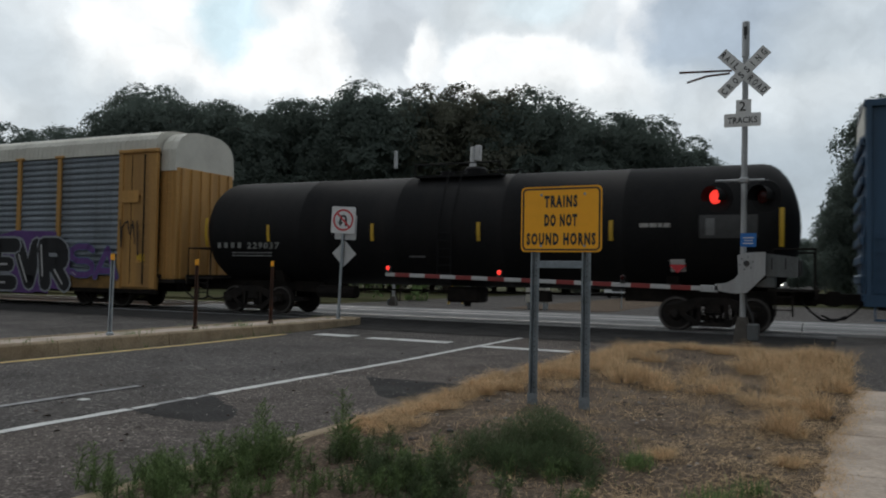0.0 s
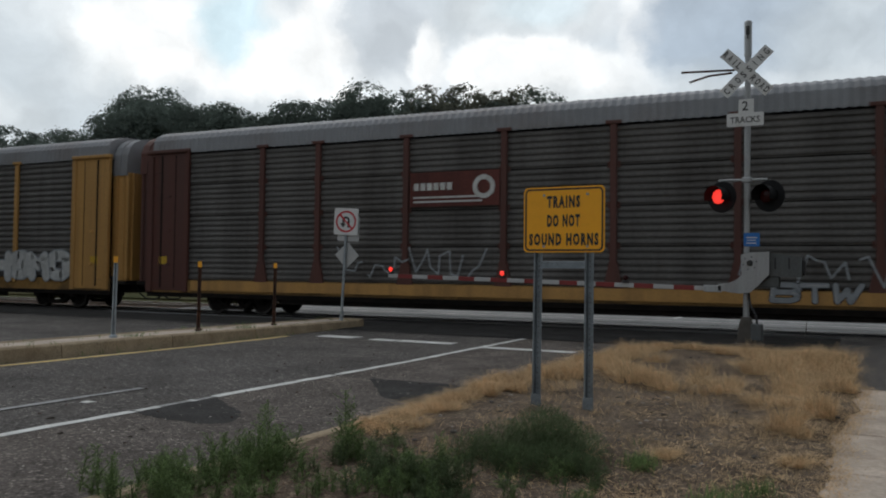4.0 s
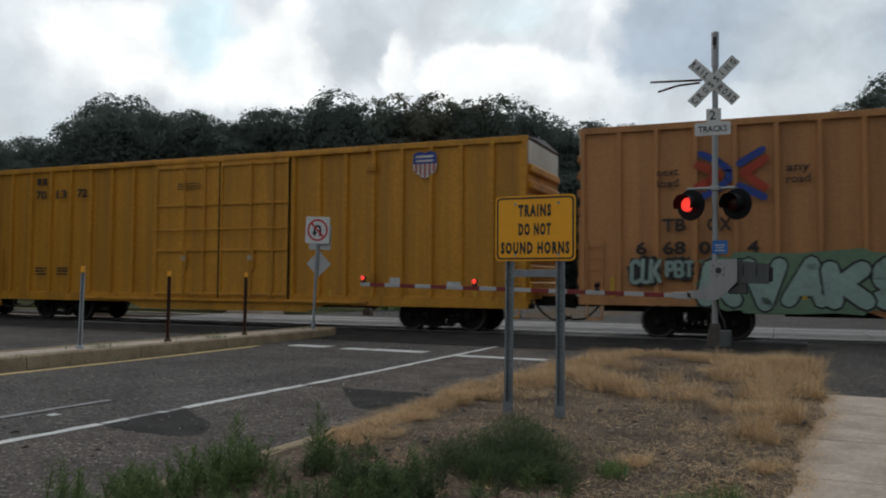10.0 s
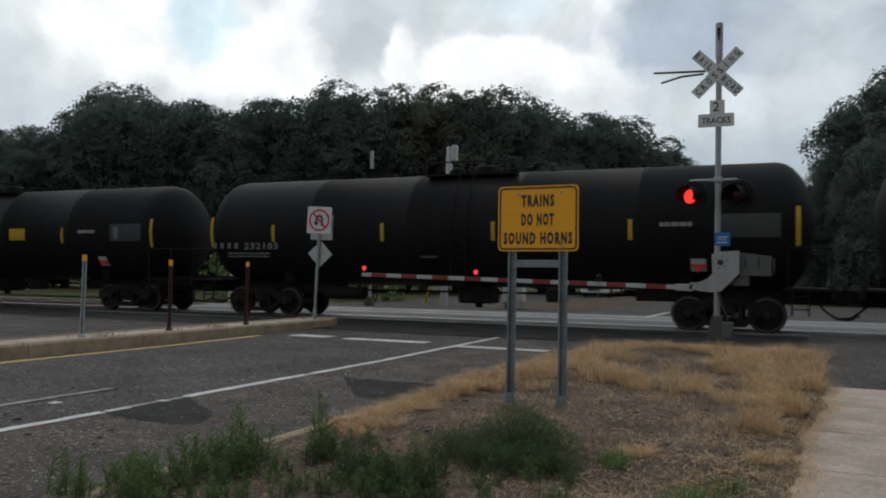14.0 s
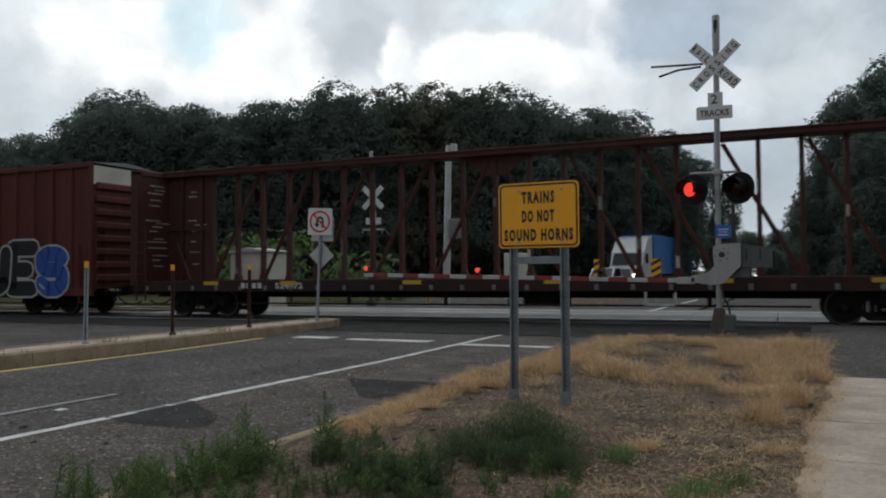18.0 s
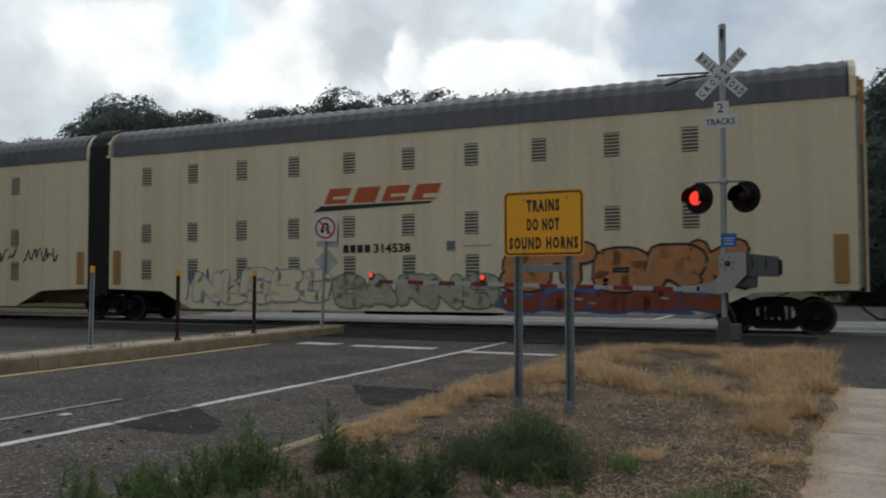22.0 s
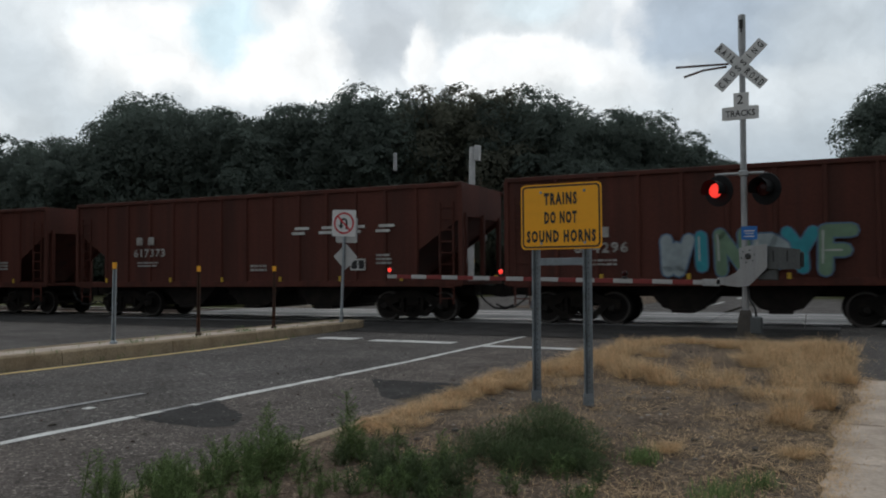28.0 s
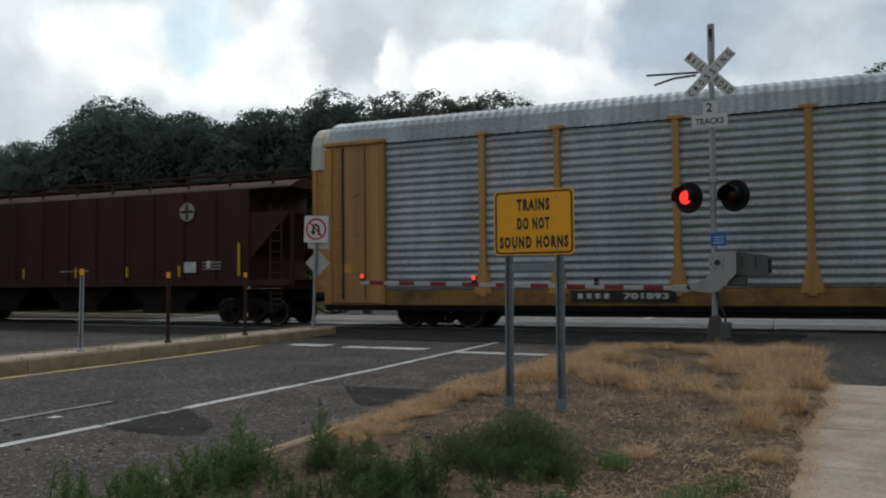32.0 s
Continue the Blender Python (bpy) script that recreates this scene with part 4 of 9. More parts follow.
plate = part("bracket_plate", Geo().prism([(-0.08, 1.69), (-0.06, 1.31), (-0.14, 1.21), (-0.30, 1.13), (-0.50, 1.11), (-0.50, 0.985), (-0.28, 0.945), (-0.10, 0.925), (0.10, 0.95), (0.27, 1.12), (0.44, 1.31), (0.44, 1.76), (0.10, 1.74)], -0.275, -0.235), "mast_paint", mech, "light grey curved arm bracket")
part("hub", Geo().lathe([(-0.31, 0.0), (-0.31, 0.04), (-0.30, 0.055), (-0.27, 0.06)], 14, "y", (0.09, 0, 1.53)), "black_metal", plate)
for kk in range(6):
    ba = radians(60 * kk + 15)
    part("bolt", Geo().lathe([(-0.292, 0.0), (-0.292, 0.015), (-0.272, 0.015)], 8, "y", (0.09 + 0.125 * math.cos(ba), 0, 1.53 + 0.125 * math.sin(ba))), "mech_grey", plate)
part("spacer", Geo().box(-0.07, 0.20, -0.236, 0.07, 1.40, 1.66, 0.02), "mech_grey", mech)
part("link_rod", Geo().rod((0.02, -0.2, 0.95), (0.45, -0.18, 1.28), 0.02, 6), "black_metal", mech)
arm = part("gate_arm", Geo().box(-8.22, -0.50, -0.262, -0.238, 0.955, 1.045, 0.006), "arm_white", sig, "lowered gate arm, white with red stripes", at=pose(0, 0, 0.0, 0, 0.95, 0))
stripe = []
x = -7.95
while x < -0.9:
    part("stripe", Geo().box(x, x + 0.41, -0.2655, -0.2345, 0.953, 1.047, 0.004), "arm_red", arm)
    x += 0.82
part("arm_bracket", Geo().box(-0.80, -0.45, -0.275, -0.225, 0.93, 1.07, 0.01), "mast_paint", arm)
for lx, on in ((-8.14, True), (-5.20, True), (-2.38, False)):
    gl = part("arm_lamp", Geo().box(-0.05, 0.05, -0.05, 0.05, 0.0, 0.05, 0.01).lathe([(-0.04, 0.055), (0.05, 0.055)], 14, "y", (0, 0, 0.11)), "black_metal", arm, at=pose(lx, -0.25, 1.045))
    part("lens", Geo().lathe([(-0.040, 0.055), (-0.058, 0.035), (-0.065, 0.0)], 14, "y", (0, 0, 0.11)), "lamp_red_on" if on else "lamp_red_off", gl)

# ---------------------------------------------------------------- signs and posts on the median
ut = thing("turn_sign", "white no U-turn sign over a diamond plate on a leaning post", "road sign", pose(-11.35, 16.5, 0.15, 0, 2.6, 0))
part("post", Geo().rod((0, 0, -0.2), (0, 0, 2.75), 0.035, 10).rod((0, 0, 0.0), (0, 0, 0.25), 0.05, 10), "galv", ut)
FZ = 2.45
f = part("face", Geo().prism(plate_outline(0.63, 0.66, 0.04), -0.004, 0.004), "sign_white", ut, at=pose(0.02, -0.05, FZ, 0, 0, 12))
n = 28
ro, ri = 0.27, 0.225
part("ring", band([(ro * math.cos(2 * math.pi * k / n), ro * math.sin(2 * math.pi * k / n)) for k in range(n)], [(ri * math.cos(2 * math.pi * k / n), ri * math.sin(2 * math.pi * k / n)) for k in range(n)], -0.008), "sign_red", f)
u = Geo()
ar = [(0.10 * math.cos(math.pi * k / 8), 0.03 + 0.10 * math.sin(math.pi * k / 8)) for k in range(9)]
ai = [(0.045 * math.cos(math.pi * k / 8), 0.03 + 0.045 * math.sin(math.pi * k / 8)) for k in range(9)]
u.add([(x, -0.007, z) for x, z in ar] + [(x, -0.007, z) for x, z in ai], [(k, 9 + k, 10 + k, k + 1) for k in range(8)])
u.box(0.045, 0.10, -0.007, -0.006, -0.15, 0.03).box(-0.10, -0.045, -0.007, -0.006, -0.06, 0.03)
u.add([(-0.15, -0.007, -0.05), (0.0, -0.007, -0.05), (-0.072, -0.007, -0.15)], [(0, 2, 1)])
part("turn_arrow", u, "sign_black", f)
part("slash", Geo().box(-0.25, 0.25, -0.0105, -0.0095, -0.022, 0.022), "sign_red", f, at=pose(0, 0, 0, 0, 45, 0))
part("back_plate", Geo().prism(plate_outline(0.60, 0.62, 0.04), -0.004, 0.004), "bare_alu", ut, at=pose(0.04, 0.05, FZ - 0.17, 0, 0, 6))
part("diamond_plate", Geo().prism([(0.33, 0), (0, 0.33), (-0.33, 0), (0, -0.33)], -0.004, 0.004), "bare_alu", ut, "bare back of a diamond sign", at=pose(0.03, 0.05, 1.62, 0, 0, 8))
for bx, by, hh, m, tilt in ((-11.62, 9.88, 1.42, "galv", 1.0), (-11.62, 11.93, 1.37, "rust_post", 0.5), (-11.60, 14.22, 1.38, "rust_post", 0.8)):
    b = thing("delineator_post", "grey steel delineator post with an amber reflector" if m == "galv" else "rusty dark delineator post with an amber reflector", "post", pose(bx, by, 0.14, 0, tilt, 20), "posts on the median")
    part("post", Geo().prism([(-0.04, -0.01), (-0.02, -0.01), (-0.012, 0.025), (0.012, 0.025), (0.02, -0.01), (0.04, -0.01), (0.018, 0.035), (-0.018, 0.035)], -0.15, hh, "z"), m, b)
    part("reflector", Geo().box(-0.042, 0.042, -0.024, -0.012, hh - 0.11, hh + 0.005, 0.004), "reflector", b, "amber reflector")
    part("footing", Geo().lathe([(-0.05, 0.07), (0.03, 0.065), (0.05, 0.04), (0.05, 0.0)], 10, "z"), m, b)

# ---------------------------------------------------------------- the train
TRAIN = []          # every car with its place on the line at the start
wheel_prof = [(-0.07, 0.10), (-0.07, 0.14), (-0.03, 0.17), (-0.03, 0.34), (-0.065, 0.36), (-0.065, 0.415), (0.035, 0.42), (0.045, 0.445), (0.07, 0.445), (0.07, 0.36), (0.03, 0.34), (0.03, 0.17), (0.08, 0.14), (0.08, 0.0)]
ws = Geo().rod((0, -0.98, 0), (0, 0.98, 0), 0.075, 10)
WHEELSET_AXLE = ws.mesh("axle", M["wheel"])
WHEEL_NEAR = Geo().lathe(wheel_prof, 28, "y", (0, -0.755, 0)).mesh("wheel", M["wheel"])
WHEEL_FAR = Geo().lathe([(-a, r) for a, r in wheel_prof], 28, "y", (0, 0.755, 0)).mesh("wheel", M["wheel"])
TREAD = Geo().lathe([(-0.072, 0.362), (-0.072, 0.408)], 28, "y", (0, -0.755, 0)).mesh("rim", M["tread"])
sf = Geo()
for y0, y1 in ((-1.07, -0.93),):
    sf.prism([(-1.12, 0.40), (-1.12, 0.62), (-0.85, 0.66), (-0.35, 0.84), (0.35, 0.84), (0.85, 0.66), (1.12, 0.62), (1.12, 0.40), (1.02, 0.36), (0.98, 0.50), (0.80, 0.50), (0.74, 0.40), (0.40, 0.58), (0.40, 0.66), (-0.40, 0.66), (-0.40, 0.58), (-0.74, 0.40), (-0.80, 0.50), (-0.98, 0.50), (-1.02, 0.36)], y0, y1)
    sf.prism([(-0.80, 0.44), (-0.66, 0.48), (-0.30, 0.24), (0.30, 0.24), (0.66, 0.48), (0.80, 0.44), (0.42, 0.13), (-0.42, 0.13)], y0, y1)
    sf.box(-0.36, -0.27, y0, y1, 0.2, 0.7).box(0.27, 0.36, y0, y1, 0.2, 0.7)
for k in range(3):
    for j in range(5):
        sf.lathe([(0.25 + j * 0.065, 0.06), (0.27 + j * 0.065, 0.075), (0.29 + j * 0.065, 0.06)], 8, "z", (-0.17 + 0.17 * k, -1.0, 0))
SIDEFRAME = sf.mesh("sideframe", M["under"])
BOLSTER = Geo().box(-0.2, 0.2, -1.05, 1.05, 0.42, 0.72, 0.03).lathe([(0.72, 0.3), (0.86, 0.3)], 12, "z").mesh("bolster", M["under"])
CAP = Geo().lathe([(-1.12, 0.0), (-1.12, 0.07), (-1.10, 0.10), (-1.03, 0.11)], 12, "y").mesh("bearing_cap", M["wheel"])


def truck_at(parent, x):
    t = part("truck", BOLSTER, None, parent, "two-axle cast steel truck", at=pose(x, 0, 0))
    part("sideframe", SIDEFRAME, None, t)
    part("sideframe", SIDEFRAME, None, t, at=pose(0, 0, 0, 0, 0, 180))
    for dx in (-0.89, 0.89):
        part("axle", WHEELSET_AXLE, None, t, at=pose(dx, 0, 0.42))
        part("wheel", WHEEL_NEAR, None, t, at=pose(dx, 0, 0.42))
        part("wheel", WHEEL_FAR, None, t, at=pose(dx, 0, 0.42))
        part("rim", TREAD, None, t, at=pose(dx, 0, 0.42))
        part("bearing_cap", CAP, None, t, at=pose(dx, 0, 0.42))


COUPLER = Geo().box(0, 0.75, -0.09, 0.09, 0.72, 0.98, 0.02).prism([(0.7, 0.66), (0.7, 1.04), (0.95, 1.02), (0.98, 0.7)], -0.14, 0.16).mesh("coupler", M["under"])
hose = Geo()
pp = [(0.1, -0.45, 0.8), (0.3, -0.46, 0.55), (0.55, -0.40, 0.36), (0.85, -0.30, 0.34), (1.05, -0.22, 0.45)]
for a, b in zip(pp, pp[1:]):
    hose.rod(a, b, 0.028, 6)
HOSE = hose.mesh("air_hose", M["rubber"])


def running_gear(parent, length, inset, x_off=0.0):
    for s in (-1, 1):
        truck_at(parent, s * (length / 2 - inset))
        e = s * (length / 2 - 0.25)
        part("coupler", COUPLER, None, parent, at=pose(e, 0, 0, 0, 0, 0 if s > 0 else 180))
        part("air_hose", HOSE, None, parent, at=pose(e, 0, 0, 0, 0, 0 if s > 0 else 180))


def car_thing(name, label, u, length):
    c = thing(name, label, "railcar", on_track(u), "cars of the freight train")
    TRAIN.append((c, u))
    return c


# letter shapes on a grid five wide and nine high: strokes parted by a slash, each point a column and a row
GLYPHS = dict(A="00 28 40/12 32", B="00 08 38 47 45 34 04/34 43 41 30 00", C="47 38 18 07 01 10 30 41", D="00 08 28 46 42 20 00", E="40 00 08 48/04 34", F="00 08 48/04 34",
              G="47 38 18 07 01 10 30 41 44 24", H="00 08/40 48/04 44", I="20 28", J="48 41 30 10 02", K="00 08/48 03/15 40", L="08 00 40", M="00 08 24 48 40", N="00 08 40 48",
              O="10 01 07 18 38 47 41 30 10", P="00 08 38 47 45 34 04", R="00 08 38 47 45 34 04/24 40", S="01 10 30 41 43 34 14 05 07 18 38 47", T="28 20/08 48", U="08 01 10 30 41 48",
              V="08 20 48", W="08 10 26 30 48", X="00 48/08 40", Y="08 24 48/24 20", Z="08 48 00 40")


def glyph(ch):
    return [[(int(p[0]) / 4.0, int(p[1]) / 8.0) for p in st.split()] for st in GLYPHS[ch].split("/")]


def stroke_path(g, pts, w, y):
    """A broad painted stroke: one quad for each stretch, each a hair proud of the last."""
    for i, (a, b) in enumerate(zip(pts, pts[1:])):
        d = Vector((b[0] - a[0], b[1] - a[1]))
        L = max(d.length, 1e-6)
        d /= L
        o = Vector((-d.y, d.x)) * w / 2
        a2, b2 = Vector(a), Vector(b)
        q = [a2 - o, b2 - o, b2 + o, a2 + o]
        yy = y - 0.0004 * i
        g.add([(p.x, yy, p.y) for p in q], [(0, 1, 2, 3)])
        for j, e in enumerate((a2, b2)):
            if j or not i:
                g.add([(e.x + w / 2 * math.cos(k * 0.7854), yy - 0.0002 * (j + 1), e.y + w / 2 * math.sin(k * 0.7854)) for k in range(8)], [tuple(range(8))])


def cloud(parent, x0, x1, z0, z1, y, m, rnd2):
    """A sprayed patch of one colour with an uneven edge."""
    n = 44
    pts = []
    for i in range(n):
        a = 2 * math.pi * i / n
        k = rnd2.uniform(0.84, 1.10)
        pts.append(((x0 + x1) / 2 + (x1 - x0) * 0.54 * k * math.copysign(abs(math.cos(a)) ** 0.6, math.cos(a)), max(z0 - 0.05, (z0 + z1) / 2 + (z1 - z0) * 0.58 * k * math.copysign(abs(math.sin(a)) ** 0.6, math.sin(a)))))
    part("graffiti_cloud", Geo().add([(px, y - 0.001, pz) for px, pz in pts], [tuple(range(n))]), m, parent)


def graffiti(parent, x0, x1, z0, z1, y, word, seed, fill, edge, back=None, thick=0.2, fills=None, shine="g_white"):
    """Spray-painted bubble letters: bold strokes over a wider outline, jostling each other along the side."""
    rnd2 = random.Random(seed)
    if isinstance(word, int):
        word = "".join(rnd2.choice("ABCEGHKMNOPRSTUWZ") for _ in range(word))
    n = len(word)
    cw = (x1 - x0) / n
    if back:
        cloud(parent, x0, x1, z0, z1, y, back, rnd2)
    for i, ch in enumerate(word):
        eg, fg, hg = Geo(), Geo(), Geo()
        wide = 0.55 if ch == "I" else 1.0
        cx0 = x0 + (i + 0.08) * cw + rnd2.uniform(-0.05, 0.05) * cw
        zz0, zz1 = z0 + rnd2.uniform(0, 0.10) * (z1 - z0), z1 - rnd2.uniform(0, 0.16) * (z1 - z0)
        base = y - 0.006 * (i % 2)
        w = min(thick * 1.2 * (z1 - z0), 0.35 * cw) * rnd2.uniform(0.95, 1.2)
        sl = rnd2.uniform(-0.12, 0.16) * cw
        fat = rnd2.uniform(0.85, 1.2)
        for k, st in enumerate(glyph(ch)):
            # the lower parts swell, as in sprayed letters
            pts = [(cx0 + w * 0.4 + (p[0] * wide + (0.5 - wide / 2)) * (cw * 1.02 - w * 0.8) + sl * p[1], zz0 + w / 2 + p[1] ** fat * (zz1 - zz0 - w)) for p in st]
            stroke_path(eg, pts, w * 1.30, base - 0.002 - 0.0006 * k)
            stroke_path(fg, pts, w * 1.02, base - 0.0075 - 0.0006 * k)
            if rnd2.random() < 0.55:
                q = rnd2.uniform(0.15, 0.3)
                stroke_path(hg, [(pts[0][0] + (pts[1][0] - pts[0][0]) * q - w * 0.2, pts[0][1] + (pts[1][1] - pts[0][1]) * q), (pts[1][0] - w * 0.2, pts[1][1])], w * 0.14, base - 0.0135)
        o = tagged(part("graffiti_shape", eg, edge, parent, "spray-painted graffiti letter"), kind="stuff")
        tagged(part("graffiti_fill", fg, (fills[i % len(fills)] if fills else fill), o), kind="stuff")
        if hg.f:
            tagged(part("graffiti_highlight", hg, shine, o), kind="stuff")


def scrawl(parent, x0, x1, z0, z1, y, n, seed, m, w=0.05):
    rnd2 = random.Random(seed)
    g = Geo()
    pts = []
    for i in range(n):
        pts.append((x0 + (x1 - x0) * (i + rnd2.uniform(-0.5, 0.5)) / n, rnd2.uniform(z0, z1)))
        if len(pts) > 5 and rnd2.random() < 0.25:
            stroke_path(g, pts, w, y - 0.001 * (i % 5))
            pts = []
    if len(pts) > 1:
        stroke_path(g, pts, w, y - 0.003)
    tagged(part("scrawl", g, m, parent), kind="stuff")


def ladder(parent, x0, x1, y, z0, z1, m, n=9, name="ladder"):
    g = Geo()
    g.box(x0 - 0.02, x0 + 0.02, y - 0.03, y, z0, z1).box(x1 - 0.02, x1 + 0.02, y - 0.03, y, z0, z1)
    for i in range(n):
        z = z0 + (z1 - z0) * (i + 0.5) / n
        g.box(x0, x1, y - 0.045, y - 0.02, z - 0.014, z + 0.014)
    return part(name, g, m, parent)


def end_ladder(parent, x, y0, y1, z0, z1, m, n=9):
    """A ladder on an end face, x the face, standing out by its sign."""
    s = 0.04 if x > 0 else -0.04
    g = Geo()
    for y in (y0, y1):
        g.box(min(x, x + s), max(x, x + s), y - 0.02, y + 0.02, z0, z1)
    for i in range(n):
        z = z0 + (z1 - z0) * (i + 0.5) / n
        g.box(min(x, x + s), max(x, x + s), y0, y1, z - 0.014, z + 0.014)
    return part("ladder", g, m, parent)


CORR = {}


def corrugated(w, h, period, depth, material, wavy=False):
    """A panel with sideways ridges, standing in x and z, facing -y: pressed flats, or a rounded wave."""
    key = (round(w, 2), round(h, 2), period, material)
    if key not in CORR:
        rows = []
        n = int(h / period)
        p = h / n
        steps = [(k / 8.0, -0.75 * depth * (0.5 - 0.5 * math.cos(2 * math.pi * k / 8.0))) for k in range(8)] if wavy else [(0.0, 0.0), (0.22, 0.0), (0.32, -depth), (0.62, -depth)]
        for i in range(n):
            z = i * p
            for f, d in steps:
                rows.append([(-w / 2, d, z + f * p), (w / 2, d, z + f * p)])
        rows.append([(-w / 2, 0, h), (w / 2, 0, h)])
        CORR[key] = Geo().grid(rows).mesh("side_panel", M[material], wavy)
    return CORR[key]


def arch_roof(length, half, z0, z1, step=0.11, amp=0.012, shoulder=0.48):
    """A ribbed roof bent over from eave to eave."""
    prof = []
    for k in range(13):
        a = math.pi * k / 12
        y = -half * math.copysign(abs(math.cos(a)) ** 0.75, math.cos(a))
        z = z0 + (z1 - z0) * math.sin(a) ** shoulder
        prof.append((y, z))
    n = int(length / step)
    rows = []
    for i in range(n + 1):
        x = -length / 2 + length * i / n
        d = amp if i % 2 else -amp
        rows.append([(x, y * (1 + d / half), z + d) for y, z in prof][::-1])
    g = Geo().grid(rows)
    for x, s in ((-length / 2, 1), (length / 2, -1)):
        pts = [(x, y, z) for y, z in prof]
        g.add(pts, [tuple(range(13))[::s]])
    return g


def autorack(u, L, frame_m, panel_m, roof_m, label, split=False, end_gable="roof_white", bottom=1.07, sill_m="sill_grime"):
    c = car_thing("autorack_car", label, u, L)
    H0, H1, ZT = bottom, 5.12, 5.98
    yf = -1.56
    ribs = [-12.25, -9.3, -7.28, -4.36, -1.45, 1.45, 4.36, 7.28, 9.3, 12.25]
    part("deck", Geo().box(-L / 2 + 0.15, L / 2 - 0.15, -1.5, 1.5, 0.98, 1.14), "under", c)
    part("side_sill", Geo().box(-L / 2 + 0.2, L / 2 - 0.2, -1.60, -1.52, 0.64, H0 - 0.02, 0.015), sill_m, c)
    part("lower_sill", Geo().box(-L / 2 + 0.2, L / 2 - 0.2, -1.58, -1.50, 0.50, 0.64, 0.01).box(-L / 2 + 0.2, L / 2 - 0.2, -1.63, -1.58, 0.60, 0.64), "under", c)
    # dark sheet added below the sill for brake gear and shadow between the trucks
    part("lower_skirt", Geo().box(-L / 2 + 5.4, L / 2 - 5.4, -1.46, -1.40, 0.36, 0.66, 0.01), "under", c)
    part("side_sill", Geo().box(-L / 2 + 0.2, L / 2 - 0.2, 1.52, 1.60, 0.66, H0 + 0.03, 0.015), frame_m, c)
    part("centre_sill", Geo().box(-L / 2 + 0.5, L / 2 - 0.5, -0.35, 0.35, 0.55, 1.0), "under", c)
    for a, b in zip(ribs, ribs[1:]):
        w = b - a - 0.14
        for sgn in (-1, 1):
            if split and sgn < 0:
                hh = (H1 - H0) / 4
                for k in range(4):
                    part("side_panel", corrugated(w, hh - 0.03, 0.155, 0.038, panel_m), None, c, at=pose((a + b) / 2, -1.53, H0 + k * hh))
            else:
                part("side_panel", corrugated(w, H1 - H0, 0.195, 0.042, panel_m, panel_m == "panel_new"), None, c, at=pose((a + b) / 2, sgn * 1.53, H0, 0, 0, 0 if sgn < 0 else 180))
        # dark sheet behind the panels stands in for shade inside the carrier
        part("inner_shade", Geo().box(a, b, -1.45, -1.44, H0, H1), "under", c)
    if split:
        g = Geo()
        for r in ribs[1:-1]:
            for k in (1, 2, 3):
                z = H0 + (H1 - H0) * k / 4
                g.box(r - 0.16, r - 0.10, -1.60, -1.54, z - 0.08, z + 0.08, 0.01).box(r + 0.10, r + 0.16, -1.60, -1.54, z - 0.08, z + 0.08, 0.01)
        tagged(part("panel_clips", g, "roof_white" if panel_m != "panel_old" else frame_m, c), kind="stuff")
    rib = Geo().box(-0.085, 0.085, -1.645, -1.55, H0 - 0.2, H1 + 0.08, 0.012).prism([(-0.26, H0 - 0.12), (0.26, H0 - 0.12), (0.10, H0 + 0.62), (-0.10, H0 + 0.62)], -1.64, -1.56).box(-0.20, 0.20, -1.66, -1.55, H1 + 0.0, H1 + 0.09, 0.01).mesh("rib", M[frame_m])
    for r in ribs[1:-1]:
        part("rib", rib, None, c, at=pose(r, 0, 0))
        part("rib", rib, None, c, at=pose(r, 0, 0, 0, 0, 180))
    # end sections with doors and ladders
    for s in (-1, 1):
        x0, x1 = sorted((s * 12.25, s * (L / 2 - 0.28)))
        for sg2 in (-1, 1):
            ya, yb = sorted((sg2 * 1.50, sg2 * 1.62))
            part("end_side", Geo().box(x0, x1, ya, yb, 0.70, H1 + 0.05, 0.015), frame_m, c)
        xg = s * (L / 2 - 0.80)
        part("door_seam", Geo().box(xg - 0.03, xg + 0.03, -1.634, -1.616, 0.80, H1 - 0.04), "under", c)
        xs_ = x0 + (x1 - x0) * (0.30 if s > 0 else 0.70)
        part("door_seam", Geo().box(xs_ - 0.014, xs_ + 0.014, -1.628, -1.616, 0.80, H1 - 0.04), "under", c)
        for k in range(9):
            z = 1.0 + 0.44 * k
            xa, xb = sorted((xg + s * 0.05, s * (L / 2 - 0.46)))
            part("rung", Geo().box(xa, xb, -1.640, -1.615, z, z + 0.03, 0.006), frame_m, c)
        for z in (1.5, 2.6, 3.7):
            part("latch", Geo().box(x0 + (x1 - x0) * 0.52 - 0.06, x0 + (x1 - x0) * 0.52 + 0.10, -1.655, -1.62, z, z + 0.10, 0.01), frame_m, c)
        part("corner_post", Geo().box(s * 12.25 - 0.09, s * 12.25 + 0.09, -1.67, -1.56, 0.66, H1 + 0.12, 0.015).box(s * (L / 2 - 0.34) - 0.12, s * (L / 2 - 0.34) + 0.12, -1.69, -1.55, 0.66, H1 - 0.05, 0.02).box(x0 - 0.1, x1 + 0.1, -1.70, -1.56, H1 + 0.02, H1 + 0.14, 0.02), frame_m, c)
        ladder(c, s * (L / 2 + 0.04) - 0.2, s * (L / 2 + 0.04) + 0.2, -1.41, 1.0, 4.3, frame_m, 11)
        part("sticker", Geo().box(s * (L / 2 - 0.9) - 0.17, s * (L / 2 - 0.9) + 0.17, -1.625, -1.62, 1.55, 1.8), "conspicuity", c)
        xe = s * (L / 2 - 0.26)
        x2 = xe + s * 0.62
